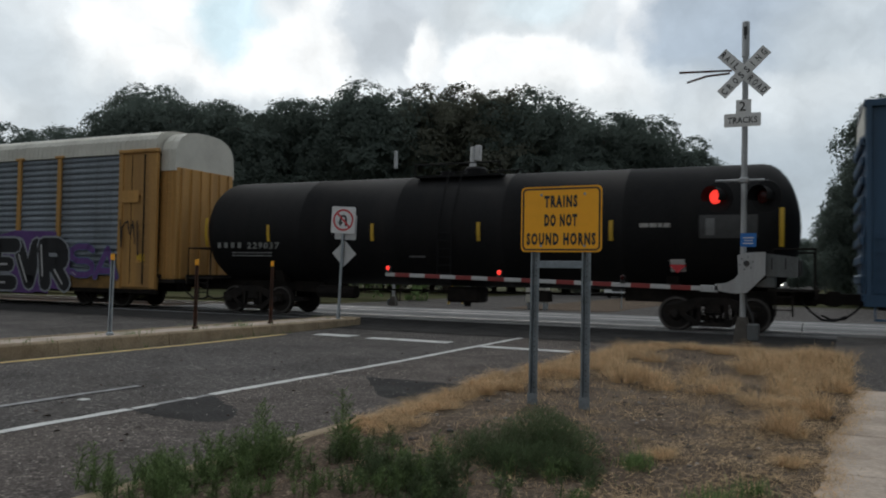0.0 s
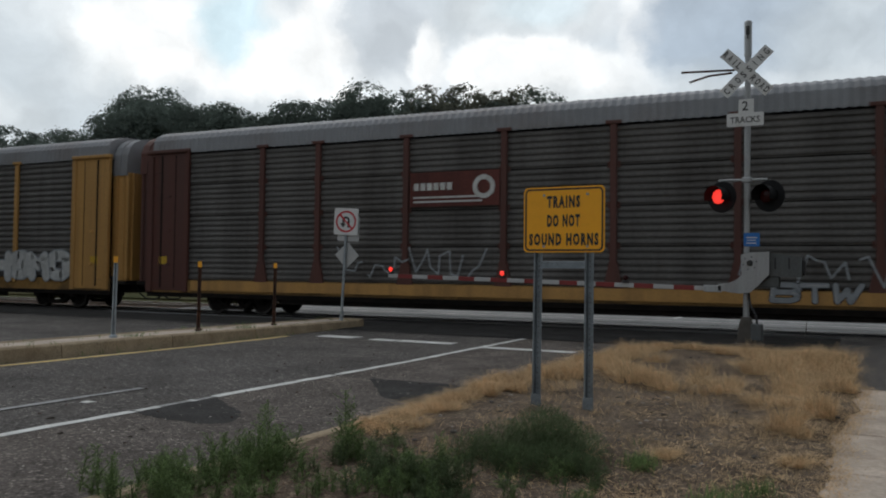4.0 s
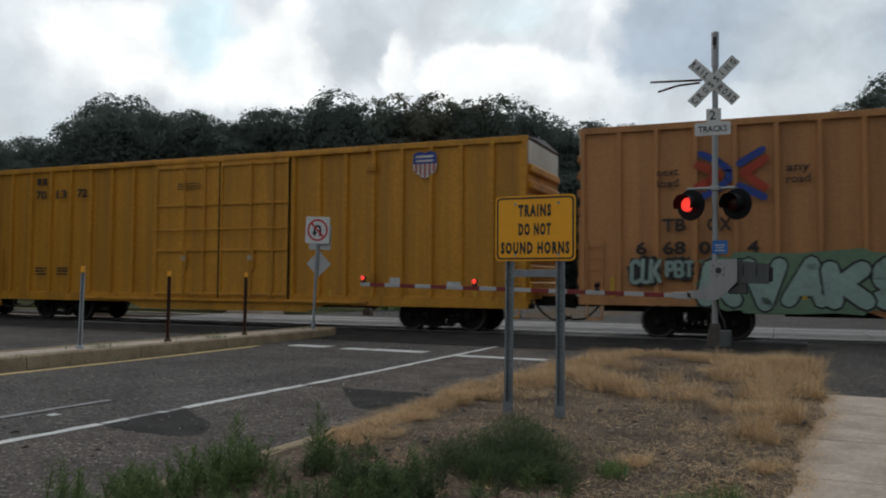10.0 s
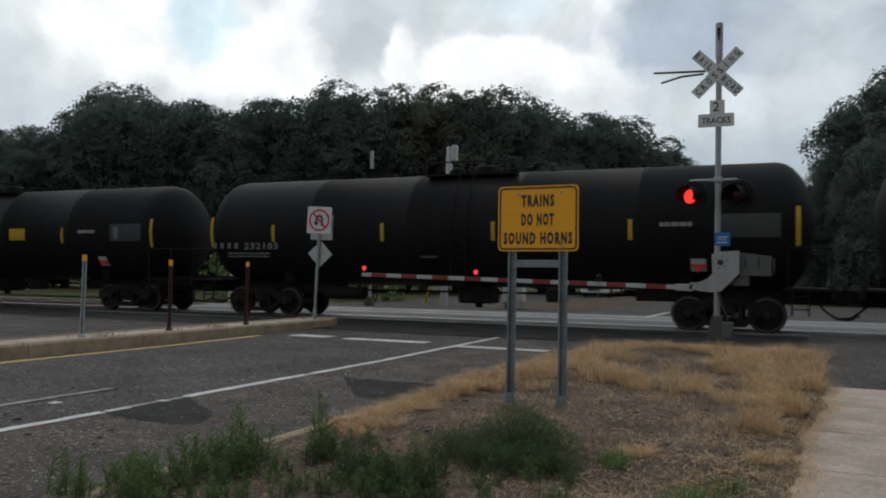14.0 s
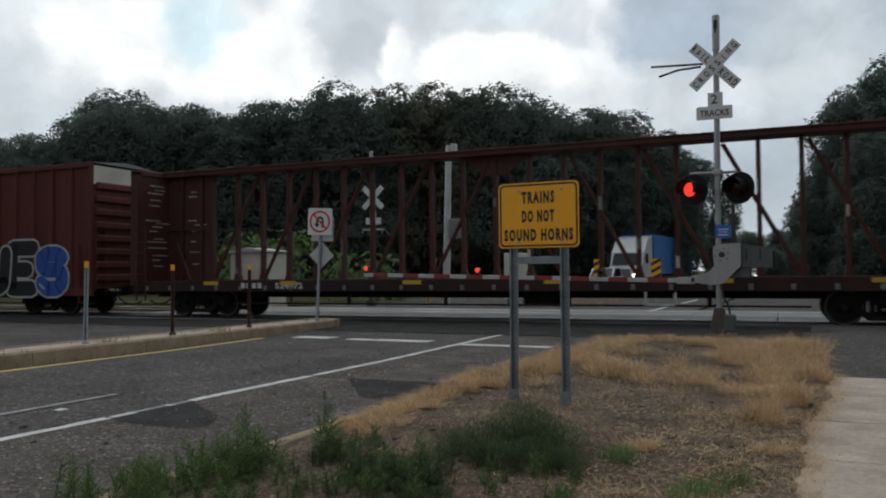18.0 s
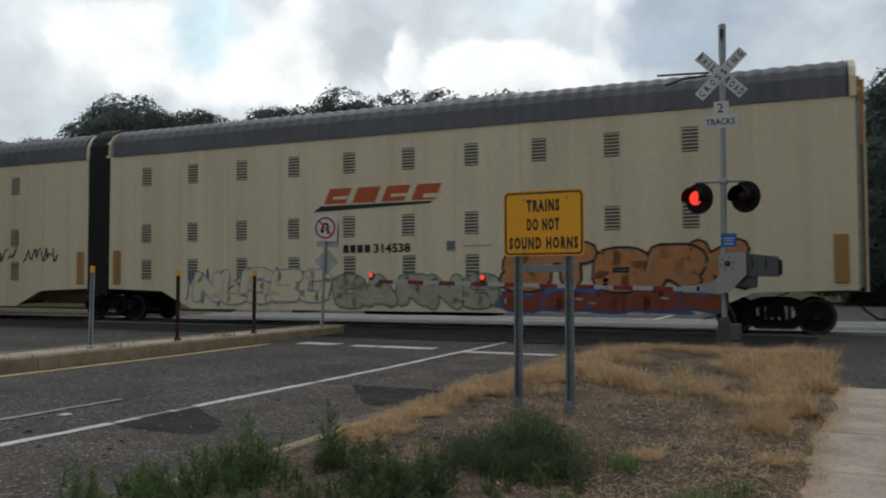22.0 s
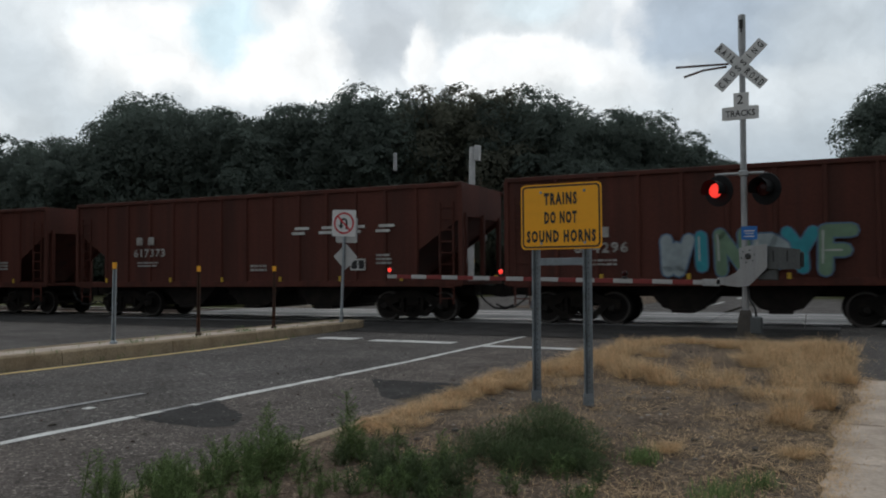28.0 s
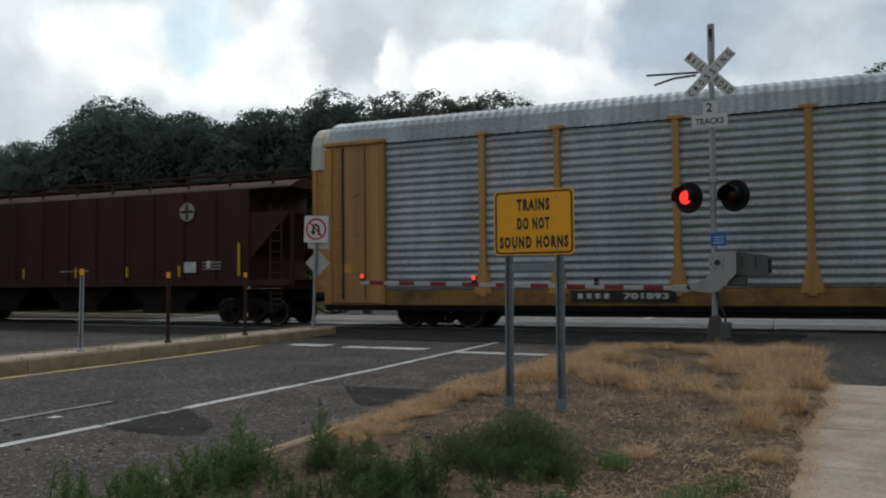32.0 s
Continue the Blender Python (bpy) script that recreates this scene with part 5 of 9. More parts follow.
        xa, xb = sorted((xe - s * 0.1, x2))
        part("end_door", Geo().box(xa, xb, -1.40, 1.40, 0.98, H1 - 0.45, 0.04), frame_m, c)
        for k in range(6):
            y = -1.15 + k * 0.46
            xa2, xb2 = sorted((x2 - s * 0.01, x2 + s * 0.05))
            part("door_rib", Geo().box(xa2, xb2, y - 0.05, y + 0.05, 1.0, H1 - 0.48, 0.01), frame_m, c)
        for k in range(2):
            xr = xe + s * (0.18 + 0.28 * k)
            part("door_edge", Geo().box(xr - 0.03, xr + 0.03, -1.44, -1.39, 1.0, H1 - 0.48, 0.01), frame_m, c)
        gp = []
        for k in range(13):
            a = math.pi * k / 12
            gp.append((-1.46 * math.copysign(abs(math.cos(a)) ** 0.75, math.cos(a)), H1 - 0.58 + (ZT - 0.06 - H1 + 0.58) * math.sin(a) ** 0.5))
        part("end_hood", Geo().prism(gp, xe - s * 0.02, xe + s * 0.60, "x"), end_gable, c, "pale end hood")
        part("hood_trim", Geo().prism([(p[0] * 1.012, p[1] + 0.012) for p in gp], xe + s * 0.26, xe + s * 0.32, "x"), end_gable, c)
        part("end_platform", Geo().box(min(xe, xe + s * 0.66), max(xe, xe + s * 0.66), -1.45, 1.45, 0.86, 0.98, 0.01), "under", c)
    part("roof", arch_roof(L - 0.7, 1.60, H1 + 0.02, ZT), roof_m, c, "ribbed arched roof")
    running_gear(c, L, 3.4)
    part("brake_gear", Geo().rod((2.0, -0.6, 0.72), (3.6, -0.6, 0.72), 0.2, 10).box(-4, -2.6, -0.9, -0.4, 0.5, 0.85, 0.03).rod((-8, -0.3, 0.62), (8, -0.3, 0.62), 0.03, 6), "under", c)
    return c


def number_board(c, x0, x1, digits):
    """Black board with the car's number in white; the initials are bars."""
    part("number_board", Geo().box(x0, x1, -1.655, -1.645, 0.74, 1.02), "black_stencil", c)
    w = x1 - x0
    bars(c, "white_stencil", -1.662, [(x0 + w * (0.07 + 0.085 * k), x0 + w * (0.07 + 0.085 * k) + w * 0.045, 0.82, 0.95) for k in range(4)])
    letters(digits, 0.14, "white_stencil", c, x0 + w * 0.72, -1.66, 0.885, w * 0.42)


def boxcar(u, L, m, label, kind, door_m, door=(-2.35, 2.6), top=5.22, low=0.92, roof_m="roof_grey"):
    c = car_thing("boxcar", label, u, L)
    W = 1.56
    part("body", Geo().box(-L / 2 + 0.05, L / 2 - 0.05, -W + 0.04, W - 0.04, low + 0.12, top - 0.08, 0.02), m, c)
    part("side_sill", Geo().box(-L / 2 + 0.02, L / 2 - 0.02, -W - 0.03, -W + 0.06, low - 0.12, low + 0.16, 0.01).prism([(door[0] - 1.2, low - 0.1), (door[0] - 0.6, low - 0.32), (door[1] + 0.6, low - 0.32), (door[1] + 1.2, low - 0.1)], -W - 0.02, -W + 0.05), m, c)
    part("top_chord", Geo().box(-L / 2 + 0.02, L / 2 - 0.02, -W - 0.05, -W + 0.02, top - 0.16, top, 0.01), m, c)
    roof = Geo()
    n = int(L / 1.05)
    roof.prism([(-W - 0.02, top - 0.02), (W + 0.02, top - 0.02), (0, top + 0.12)], -L / 2 + 0.02, L / 2 - 0.02, "x")
    for i in range(n + 1):
        x = -L / 2 + 0.25 + (L - 0.5) * i / n
        roof.prism([(-W - 0.03, top), (0, top + 0.16), (W + 0.03, top), (0, top + 0.10)], x - 0.04, x + 0.04, "x")
    part("roof", roof, roof_m, c)
    # vertical side posts
    post = Geo().prism([(-0.075, -W + 0.05), (0.075, -W + 0.05), (0.05, -W - 0.055), (-0.05, -W - 0.055)], low + 0.1, top - 0.1, "z").mesh("side_post", M[m])
    spans = [(-L / 2 + 0.12, door[0] - 0.1), (door[1] + 0.1, L / 2 - 0.12)]
    npost = 8 if kind != "red" else 7
    for a, b in spans:
        xs = [a + (b - a) * i / npost for i in range(npost + 1)]
        for x in xs:
            part("side_post", post, None, c, at=pose(x, 0, 0))
            part("side_post", post, None, c, at=pose(x, 0, 0, 0, 0, 180))
        if kind == "ttx":
            for k in (1.78, 3.03, 4.28):
                part("girt", Geo().box(xs[1] - 0.02, xs[-2] + 0.02, -W - 0.045, -W + 0.05, k - 0.055, k + 0.055, 0.012), m, c)
    # doors
    dm = (door[0] + door[1]) / 2
    for a, b in ((door[0], dm - 0.015), (dm + 0.015, door[1])):
        d = part("door", Geo().box(a, b, -W - 0.07, -W + 0.01, low + 0.02, top - 0.12, 0.015), door_m, c, "double plug door")
        if kind in ("ttx", "up"):
            h = top - low
            for f in (0.035, 0.34, 0.66, 0.93):
                part("door_bar", Geo().box(a + 0.03, b - 0.03, -W - 0.125, -W - 0.07, low + h * f - 0.045, low + h * f + 0.045, 0.012), door_m, d)
            part("door_edge", Geo().box(a, a + 0.07, -W - 0.115, -W - 0.07, low + 0.05, top - 0.16, 0.01).box(b - 0.07, b, -W - 0.115, -W - 0.07, low + 0.05, top - 0.16, 0.01), door_m, d)
            for f in (0.47, 0.78):
                x = a + (b - a) * f
                part("lock_rod", Geo().rod((x, -W - 0.15, low + 0.1), (x, -W - 0.15, top - 0.25), 0.028, 6).box(x - 0.05, x + 0.05, -W - 0.17, -W - 0.07, low + h * 0.34 - 0.06, low + h * 0.34 + 0.06, 0.01).box(x - 0.05, x + 0.05, -W - 0.17, -W - 0.07, low + h * 0.66 - 0.06, low + h * 0.66 + 0.06, 0.01), door_m, d)
            part("lock_rod", Geo().rod((a - 0.1, -W - 0.15, low + h * 0.485), (b - 0.06, -W - 0.15, low + h * 0.485), 0.024, 6), door_m, d)
            part("door_seam", Geo().box(b - 0.012, b + 0.012, -W - 0.118, -W - 0.05, low + 0.05, top - 0.2), "under", d)
            part("door_handle", Geo().lathe([(-W - 0.16, 0.10), (-W - 0.16, 0.13), (-W - 0.12, 0.13)], 12, "y", ((a + b) / 2, 0, 2.0)).box((a + b) / 2 - 0.05, (a + b) / 2 + 0.05, -W - 0.15, -W - 0.07, 1.7, 2.3, 0.01), door_m, d)
            part("lock_tag", Geo().box((a + b) / 2 - 0.14, (a + b) / 2 - 0.02, -W - 0.165, -W - 0.155, 1.95, 2.10), "white_stencil", d)
        else:
            g = Geo()
            for k in range(1, 5):
                z = low + (top - low) * k / 5
                g.box(a + 0.04, b - 0.04, -W - 0.09, -W - 0.07, z - 0.05, z + 0.05, 0.01)
            part("door_bar", g, door_m, d)
    # ends with rolled ribs
    for s in (-1, 1):
        x = s * (L / 2 - 0.05)
        g = Geo()
        for k in range(8):
            z = low + 0.35 + k * 0.44
            xa, xb = sorted((x, x + s * 0.10))
            g.box(xa, xb, -W + 0.1, W - 0.1, z, z + 0.24, 0.05)
        part("end_rib", g, m, c)
        xa, xb = sorted((x, x + s * 0.02))
        part("end_panel", Geo().box(xa, xb, -W + 0.04, W - 0.04, top - 0.72, top - 0.1), "roof_white", c, "pale upper end panel")
        end_ladder(c, x + s * 0.02, -W + 0.12, -W + 0.55, low, 3.0, m, 7)
        ladder(c, s * (L / 2 - 0.42) - 0.2, s * (L / 2 - 0.42) + 0.2, -W - 0.01, low + 0.05, 2.4, m, 5)
        part("step", Geo().box(s * (L / 2 - 0.42) - 0.2, s * (L / 2 - 0.42) + 0.2, -W - 0.04, -W, 0.42, 0.47).box(s * (L / 2 - 0.42) - 0.2, s * (L / 2 - 0.42) - 0.17, -W - 0.04, -W, 0.42, 0.9).box(s * (L / 2 - 0.42) + 0.17, s * (L / 2 - 0.42) + 0.2, -W - 0.04, -W, 0.42, 0.9), m, c)
    part("centre_sill", Geo().box(-L / 2 + 0.4, L / 2 - 0.4, -0.35, 0.35, 0.62, low), "under", c)
    part("brake_gear", Geo().rod((-1.2, -0.9, 0.62), (0.6, -0.9, 0.62), 0.2, 10).rod((-5, -0.5, 0.6), (5, -0.5, 0.6), 0.03, 6), "under", c)
    running_gear(c, L, 2.75)
    return c


def reflectors(c, y, xs, z0=1.0, z1=1.5, m="conspicuity"):
    for x in xs:
        part("reflective_strip", Geo().box(x - 0.045, x + 0.045, y - 0.004, y, z0, z1), m, c)


def stencil_block(c, y, x, z, w, rows, m="mid_stencil", h=0.05, gap=0.05, seed=0):
    rnd2 = random.Random(seed + int(x * 100))
    r = []
    for k in range(rows):
        xx = x
        while xx < x + w - 0.05:
            ww = rnd2.uniform(0.06, 0.22)
            r.append((xx, min(xx + ww, x + w), z - k * (h + gap) - h, z - k * (h + gap)))
            xx += ww + 0.03
    bars(c, m, y, r)


def pool_boxcar(u, L, digits, seed, g1, g2, roomy=True, shift_x=0.0):
    paint = "box_yellow" if roomy else "box_tan"
    c = boxcar(u, L, paint, "ochre boxcar with black double doors, graffiti and faded lettering" if roomy else "dusty tan boxcar with black double doors and mint green graffiti", "ttx" if roomy else "smooth", "door_black")
    y = -1.632
    # crossed arrow emblem
    X0, Z0 = -7.0 + shift_x, 3.9
    k = 0.82 if roomy else 1.0
    for m, w, dy, line in (("red_decal", 0.20, 0, ((-0.72, 0.25), (-0.46, 0.13), (-0.25, 0.0), (-0.46, -0.13), (-0.72, -0.26))), ("red_decal", 0.19, 0, ((0.74, 0.33), (0.29, 0.02), (0.74, -0.33))), ("blue_decal", 0.16, 0.003, ((-0.66, 0.52), (-0.28, 0.33), (-0.04, 0.12), (-0.04, -0.12), (-0.28, -0.33), (-0.66, -0.52))), ("blue_decal", 0.17, 0.003, ((0.20, 0.25), (0.70, 0.55))), ("blue_decal", 0.17, 0.003, ((0.20, -0.27), (0.72, -0.55)))):
        g = Geo()
        stroke_path(g, [(X0 + k * p, Z0 + k * q) for p, q in line], w * k, y - dy)
        part("emblem_stroke", g, m, c)
    for w1, w2, x in (("next", "load", X0 - 1.42), ("any", "road", X0 + 1.45)):
        letters(w1, 0.2, "dark_stencil", c, x, y, Z0 + 0.13, 0.5, turn=-2, thin=0.004)
        letters(w2, 0.2, "dark_stencil", c, x, y, Z0 - 0.14, 0.5, turn=-2, thin=0.004)
    groups = ((digits[0:2], -8.22), (digits[2:4], -7.27), (digits[4:6], -6.32)) if roomy else ((digits[0], -8.2), (digits[1:3], -7.43), (digits[3:5], -6.6), (digits[5], -5.67))
    for w, x in groups:
        letters(w, 0.30, "dark_stencil", c, x, y, 2.2, 0.27 * len(w))
    letters("TB", 0.30, "dark_stencil", c, groups[0 if roomy else 1][1], y, 2.75, 0.56)
    letters("OX", 0.30, "dark_stencil", c, groups[1 if roomy else 2][1] + (0 if roomy else 0.2), y, 2.75, 0.56)
    # maroon block emblem and slogan
    g = Geo()
    g.box(5.05, 6.41, y, y + 0.004, 4.15, 4.35).box(5.27, 5.49, y, y + 0.004, 3.62, 4.15).box(5.97, 6.19, y, y + 0.004, 3.62, 4.15)
    stroke_path(g, [(6.55, 3.65), (7.1, 4.32)], 0.2, y)
    stroke_path(g, [(6.55, 4.32), (7.1, 3.65)], 0.2, y - 0.003)
    part("emblem", g, "maroon_stencil", c)
    letters("RAILCAR POOLING EXPERTS", 0.26, "dark_stencil", c, 6.15, y, 3.38, 4.75)
    yd = -1.72
    stencil_block(c, yd - 0.02, -1.75, 4.75, 1.0, 5, seed=seed)
    stencil_block(c, yd - 0.02, 0.75, 4.85, 1.1, 6, seed=seed + 3)
    stencil_block(c, yd - 0.02, -1.75, 4.12, 1.0, 3, seed=seed + 1)
    stencil_block(c, yd - 0.02, 0.78, 4.15, 1.1, 4, seed=seed + 2)
    stencil_block(c, yd - 0.02, 1.5, 2.9, 0.8, 3, seed=seed + 5)
    # stickers and chalk marks by the locks
    part("sticker", Geo().box(0.92, 1.06, yd - 0.05, yd - 0.045, 1.72, 1.88), "orange_decal", c)
    part("sticker", Geo().box(1.30, 1.50, yd - 0.05, yd - 0.045, 1.78, 1.96), "white_stencil", c)
    part("sticker", Geo().box(0.40, 0.50, yd - 0.05, yd - 0.045, 1.40, 1.86), "conspicuity", c)
    scrawl(c, 1.25, 1.75, 2.02, 2.30, yd - 0.05, 9, seed + 11, "mid_stencil", 0.03)
    scrawl(c, 1.85, 2.05, 1.25, 1.90, yd - 0.05, 9, seed + 12, "mid_stencil", 0.03)
    stencil_block(c, yd - 0.02, -0.1, 2.75, 0.5, 5, seed=seed + 7)
    stencil_block(c, y, 7.6, 1.6, 0.6, 3, seed=seed + 9)
    reflectors(c, y, [-8.9, -6.6, -4.6, -2.7, 2.9, 4.8, 6.9, 8.7], 1.0, 1.5)
    graffiti(c, *g1[:4], y, g1[4], seed, *g1[5:])
    graffiti(c, *g2[:4], y, g2[4], seed + 50, *g2[5:])
    part("roof_vent", Geo().box(6.0, 7.0, -1.66, -1.62, 4.55, 4.62, 0.01).box(6.1, 6.2, -1.70, -1.62, 4.4, 4.85, 0.01), paint, c)
    return c


def red_boxcar(u, L, digits, label, seed, g1, g2, disc=False):
    c = boxcar(u, L, "box_red", label, "red", "box_red", (-2.65, 2.3), 5.1, 0.78, "roof_grey")
    y = -1.622
    bars(c, "mid_stencil", y, [(-7.15 + 0.22 * k, -6.99 + 0.22 * k, 2.28, 2.52) for k in range(2)] + [(-6.55 + 0.22 * k, -6.39 + 0.22 * k, 2.28, 2.52) for k in range(2)])
    letters(digits, 0.24, "mid_stencil", c, -6.65, y, 2.05, 1.3, space=1.2)
    stencil_block(c, y, -7.1, 1.75, 1.2, 2, seed=seed)
    stencil_block(c, -1.70, 1.0, 4.35, 0.75, 3, m="dim_stencil", gap=0.09, seed=seed + 1)
    if disc:
        part("round_emblem", Geo().lathe([(y - 0.004, 0.0), (y - 0.004, 0.25), (y, 0.25)], 24, "y", (6.25, 0, 4.55)), "mid_stencil", c)
        part("emblem_cross", Geo().box(6.22, 6.28, y - 0.009, y - 0.004, 4.36, 4.74).box(6.06, 6.44, y - 0.009, y - 0.004, 4.52, 4.58), "box_red", c)
    for x0, x1, z0, z1 in ((-2.3, -2.0, 1.85, 2.0), (-1.7, -1.45, 1.5, 1.85), (-0.4, -0.15, 2.2, 2.4), (1.2, 1.5, 1.6, 1.9)):
        part("door_tag", Geo().box(x0, x1, -1.72, -1.70, z0, z1), "g_cream", c)
    part("yellow_tag", Geo().box(-1.1, -0.8, -1.72, -1.70, 2.05, 2.3), "conspicuity", c)
    reflectors(c, y, [-7.6, -4.8, 4.6, 7.2], 0.85, 1.1)
    graffiti(c, *g1[:4], y, g1[4], seed, *g1[5:])
    graffiti(c, *g2[:4], y, g2[4], seed + 50, *g2[5:])
    return c


def tank_car(u, L, m, label, digits=None, num_x=-6.5, num_m="dim_stencil", seed=0, tag=False, dome=0.0, yellow_plate=False, R=1.60, ZC=2.56):
    c = car_thing("tank_car", label, u, L)
    a = L / 2 - 0.15
    prof = [(-a, 0.0)]
    for k in range(1, 8):
        t = math.pi / 2 * k / 7
        prof.append((-a + 0.85 * (1 - math.cos(t)), R * math.sin(t)))
    seams = [-a + 0.85 + (2 * a - 1.7) * k / 5 for k in range(6)]
    for x in seams[1:-1]:
        prof += [(x - 0.03, R), (x - 0.015, R + 0.012), (x + 0.015, R + 0.012), (x + 0.03, R)]
    prof += [(-p, r) for p, r in reversed(prof[:8])]
    part("tank", Geo().lathe(prof, 40, "x", (0, 0, ZC)), m, c, "long black cylindrical tank", smooth=True)
    # saddle, stub sills, jacket band
    for s in (-1, 1):
        part("stub_sill", Geo().box(min(s * (a - 4.2), s * (a + 0.35)), max(s * (a - 4.2), s * (a + 0.35)), -0.4, 0.4, 0.68, 1.02, 0.02).prism([(-1.25, 1.9), (1.25, 1.9), (0.9, 1.0), (-0.9, 1.0)], s * (a - 2.9) - 0.15, s * (a - 2.9) + 0.15, "x"), "under", c)
        part("end_platform", Geo().box(min(s * (a - 0.7), s * (a + 0.4)), max(s * (a - 0.7), s * (a + 0.4)), -1.45, 1.45, 1.02, 1.08).box(s * (a + 0.33) - 0.03, s * (a + 0.33) + 0.03, -1.5, 1.5, 0.85, 1.15), "under", c)
        rails = Geo()
        for y in (-1.45, 1.45):
            rails.rod((s * (a + 0.3), y, 1.05), (s * (a + 0.3), y, 2.0), 0.022, 6).rod((s * (a - 0.6), y, 1.05), (s * (a - 0.6), y, 2.0), 0.022, 6).rod((s * (a + 0.3), y, 2.0), (s * (a - 0.6), y, 2.0), 0.022, 6)
        rails.rod((s * (a + 0.3), -1.45, 2.0), (s * (a + 0.3), 1.45, 2.0), 0.022, 6)
        part("end_rail", rails, "under", c)
        ladder(c, s * (a - 0.35) - 0.18, s * (a - 0.35) + 0.18, -1.46, 0.45, 1.05, "under", 2)
    # top platform with fittings
    top = ZC + R
    p = Geo().box(-1.3, 1.3, -0.9, 0.9, top - 0.12, top - 0.06)
    for x in (-1.3, 1.3):
        for y in (-0.9, 0.9):
            p.rod((x, y, top - 0.1), (x, y, top + 0.25), 0.02, 6)
    for y in (-0.9, 0.9):
        p.rod((-1.3, y, top + 0.25), (1.3, y, top + 0.25), 0.02, 6)
    part("top_platform", p, m, c)
    part("manway", Geo().lathe([(top - 0.1, 0.32), (top + 0.18 + dome, 0.32), (top + 0.24 + dome, 0.26), (top + 0.26 + dome, 0.0)], 16, "z", (0.2, 0, 0)).lathe([(top - 0.1, 0.2), (top + 0.15, 0.2), (top + 0.15, 0.0)], 12, "z", (-0.7, 0, 0)), m, c)
    lad = Geo()
    for x in (-0.2, 0.2):
        lad.rod((x, -R - 0.1, 1.0), (x, -R - 0.1, ZC + 0.2), 0.018, 6).rod((x, -R - 0.1, ZC + 0.2), (x, -0.95, top + 0.05), 0.018, 6)
    for k in range(7):
        lad.rod((-0.2, -R - 0.1, 1.1 + k * 0.22), (0.2, -R - 0.1, 1.1 + k * 0.22), 0.013, 6)
    part("ladder", lad, m, c)
    part("bottom_outlet", Geo().box(-0.5, 0.5, -0.4, 0.4, 0.5, 0.95, 0.06).lathe([(0.38, 0.1), (0.6, 0.13)], 10, "z"), "under", c)
    part("brake_gear", Geo().rod((-4.6, -0.7, 0.72), (-3.3, -0.7, 0.72), 0.19, 10).rod((-6, 0.3, 0.8), (6, 0.3, 0.8), 0.03, 6).box(2.2, 2.7, -0.9, -0.5, 0.6, 0.9, 0.03), "under", c)

    def curved(x0, x1, z0, z1, mm, nm, out=0.006):
        g = Geo()
        rows = []
        for k in range(6):
            z = z0 + (z1 - z0) * k / 5
            y = -math.sqrt(max(0.01, (R + out) ** 2 - (z - ZC) ** 2))
            rows.append([(x0, y, z), (x1, y, z)])
        return part(nm, g.grid(rows), mm, c)

    for x in (-0.94 * a, -5.9, -2.3, 0.95, 4.5, 0.955 * a):
        e = abs(x) > 0.9 * a
        curved(x - 0.05, x + 0.05, 2.05 if e else 2.2, 2.95 if e else 2.7, "conspicuity", "reflective_strip", 0.02)
    curved(6.6, 7.9, 2.25, 2.8, "dull_placard", "placard")
    rr = random.Random(seed)
    for k in range(4):
        curved(6.75 + 0.27 * k, 6.95 + 0.27 * k, 2.32, 2.72, "placard_grey", "stencil", 0.010) if rr.random() < 0.15 else None
    dz = 1.55
    curved(5.9, 6.25, 1.45, 1.75, "sign_white", "hazard_placard")
    g = Geo()
    yy = -math.sqrt((R + 0.02) ** 2 - (1.6 - ZC) ** 2)
    g.add([(5.88, yy, 1.6), (6.07, yy - 0.02, 1.41), (6.27, yy, 1.6), (6.07, yy - 0.0, 1.79)], [(0, 1, 2, 3)])
    part("hazard_diamond", g, "sign_red", c)
    if digits:
        yn = -math.sqrt((R + 0.015) ** 2 - 0.35 ** 2)
        bars(c, num_m, yn - 0.02, [(num_x - 1.32 + 0.26 * k, num_x - 1.19 + 0.26 * k, 2.0, 2.17) for k in range(4)])
        t = letters(digits, 0.19, num_m, c, num_x + 0.42, yn - 0.02, 2.08, 1.2, space=1.2)
        stencil_block(c, yn + 0.04, num_x - 0.8, 1.88, 1.5, 2, m="placard_grey", h=0.04, seed=seed)
    if yellow_plate:
        curved(2.0, 2.75, 2.3, 2.7, "conspicuity", "yellow_placard")
    stencil_block(c, -R - 0.005, 5.2, 2.62, 0.75, 1, h=0.1, seed=seed + 2)
    curved(-1.2, -0.7, 1.75, 1.8, "placard_grey", "stencil")
    if tag:
        scrawl(c, -2.6, -0.6, 1.6, 2.3, -1.63, 14, seed, "dim_stencil", 0.04)
        scrawl(c, 2.2, 3.8, 1.65, 2.3, -1.63, 14, seed + 1, "g_teal", 0.04)
    running_gear(c, L, 2.1)
    return c


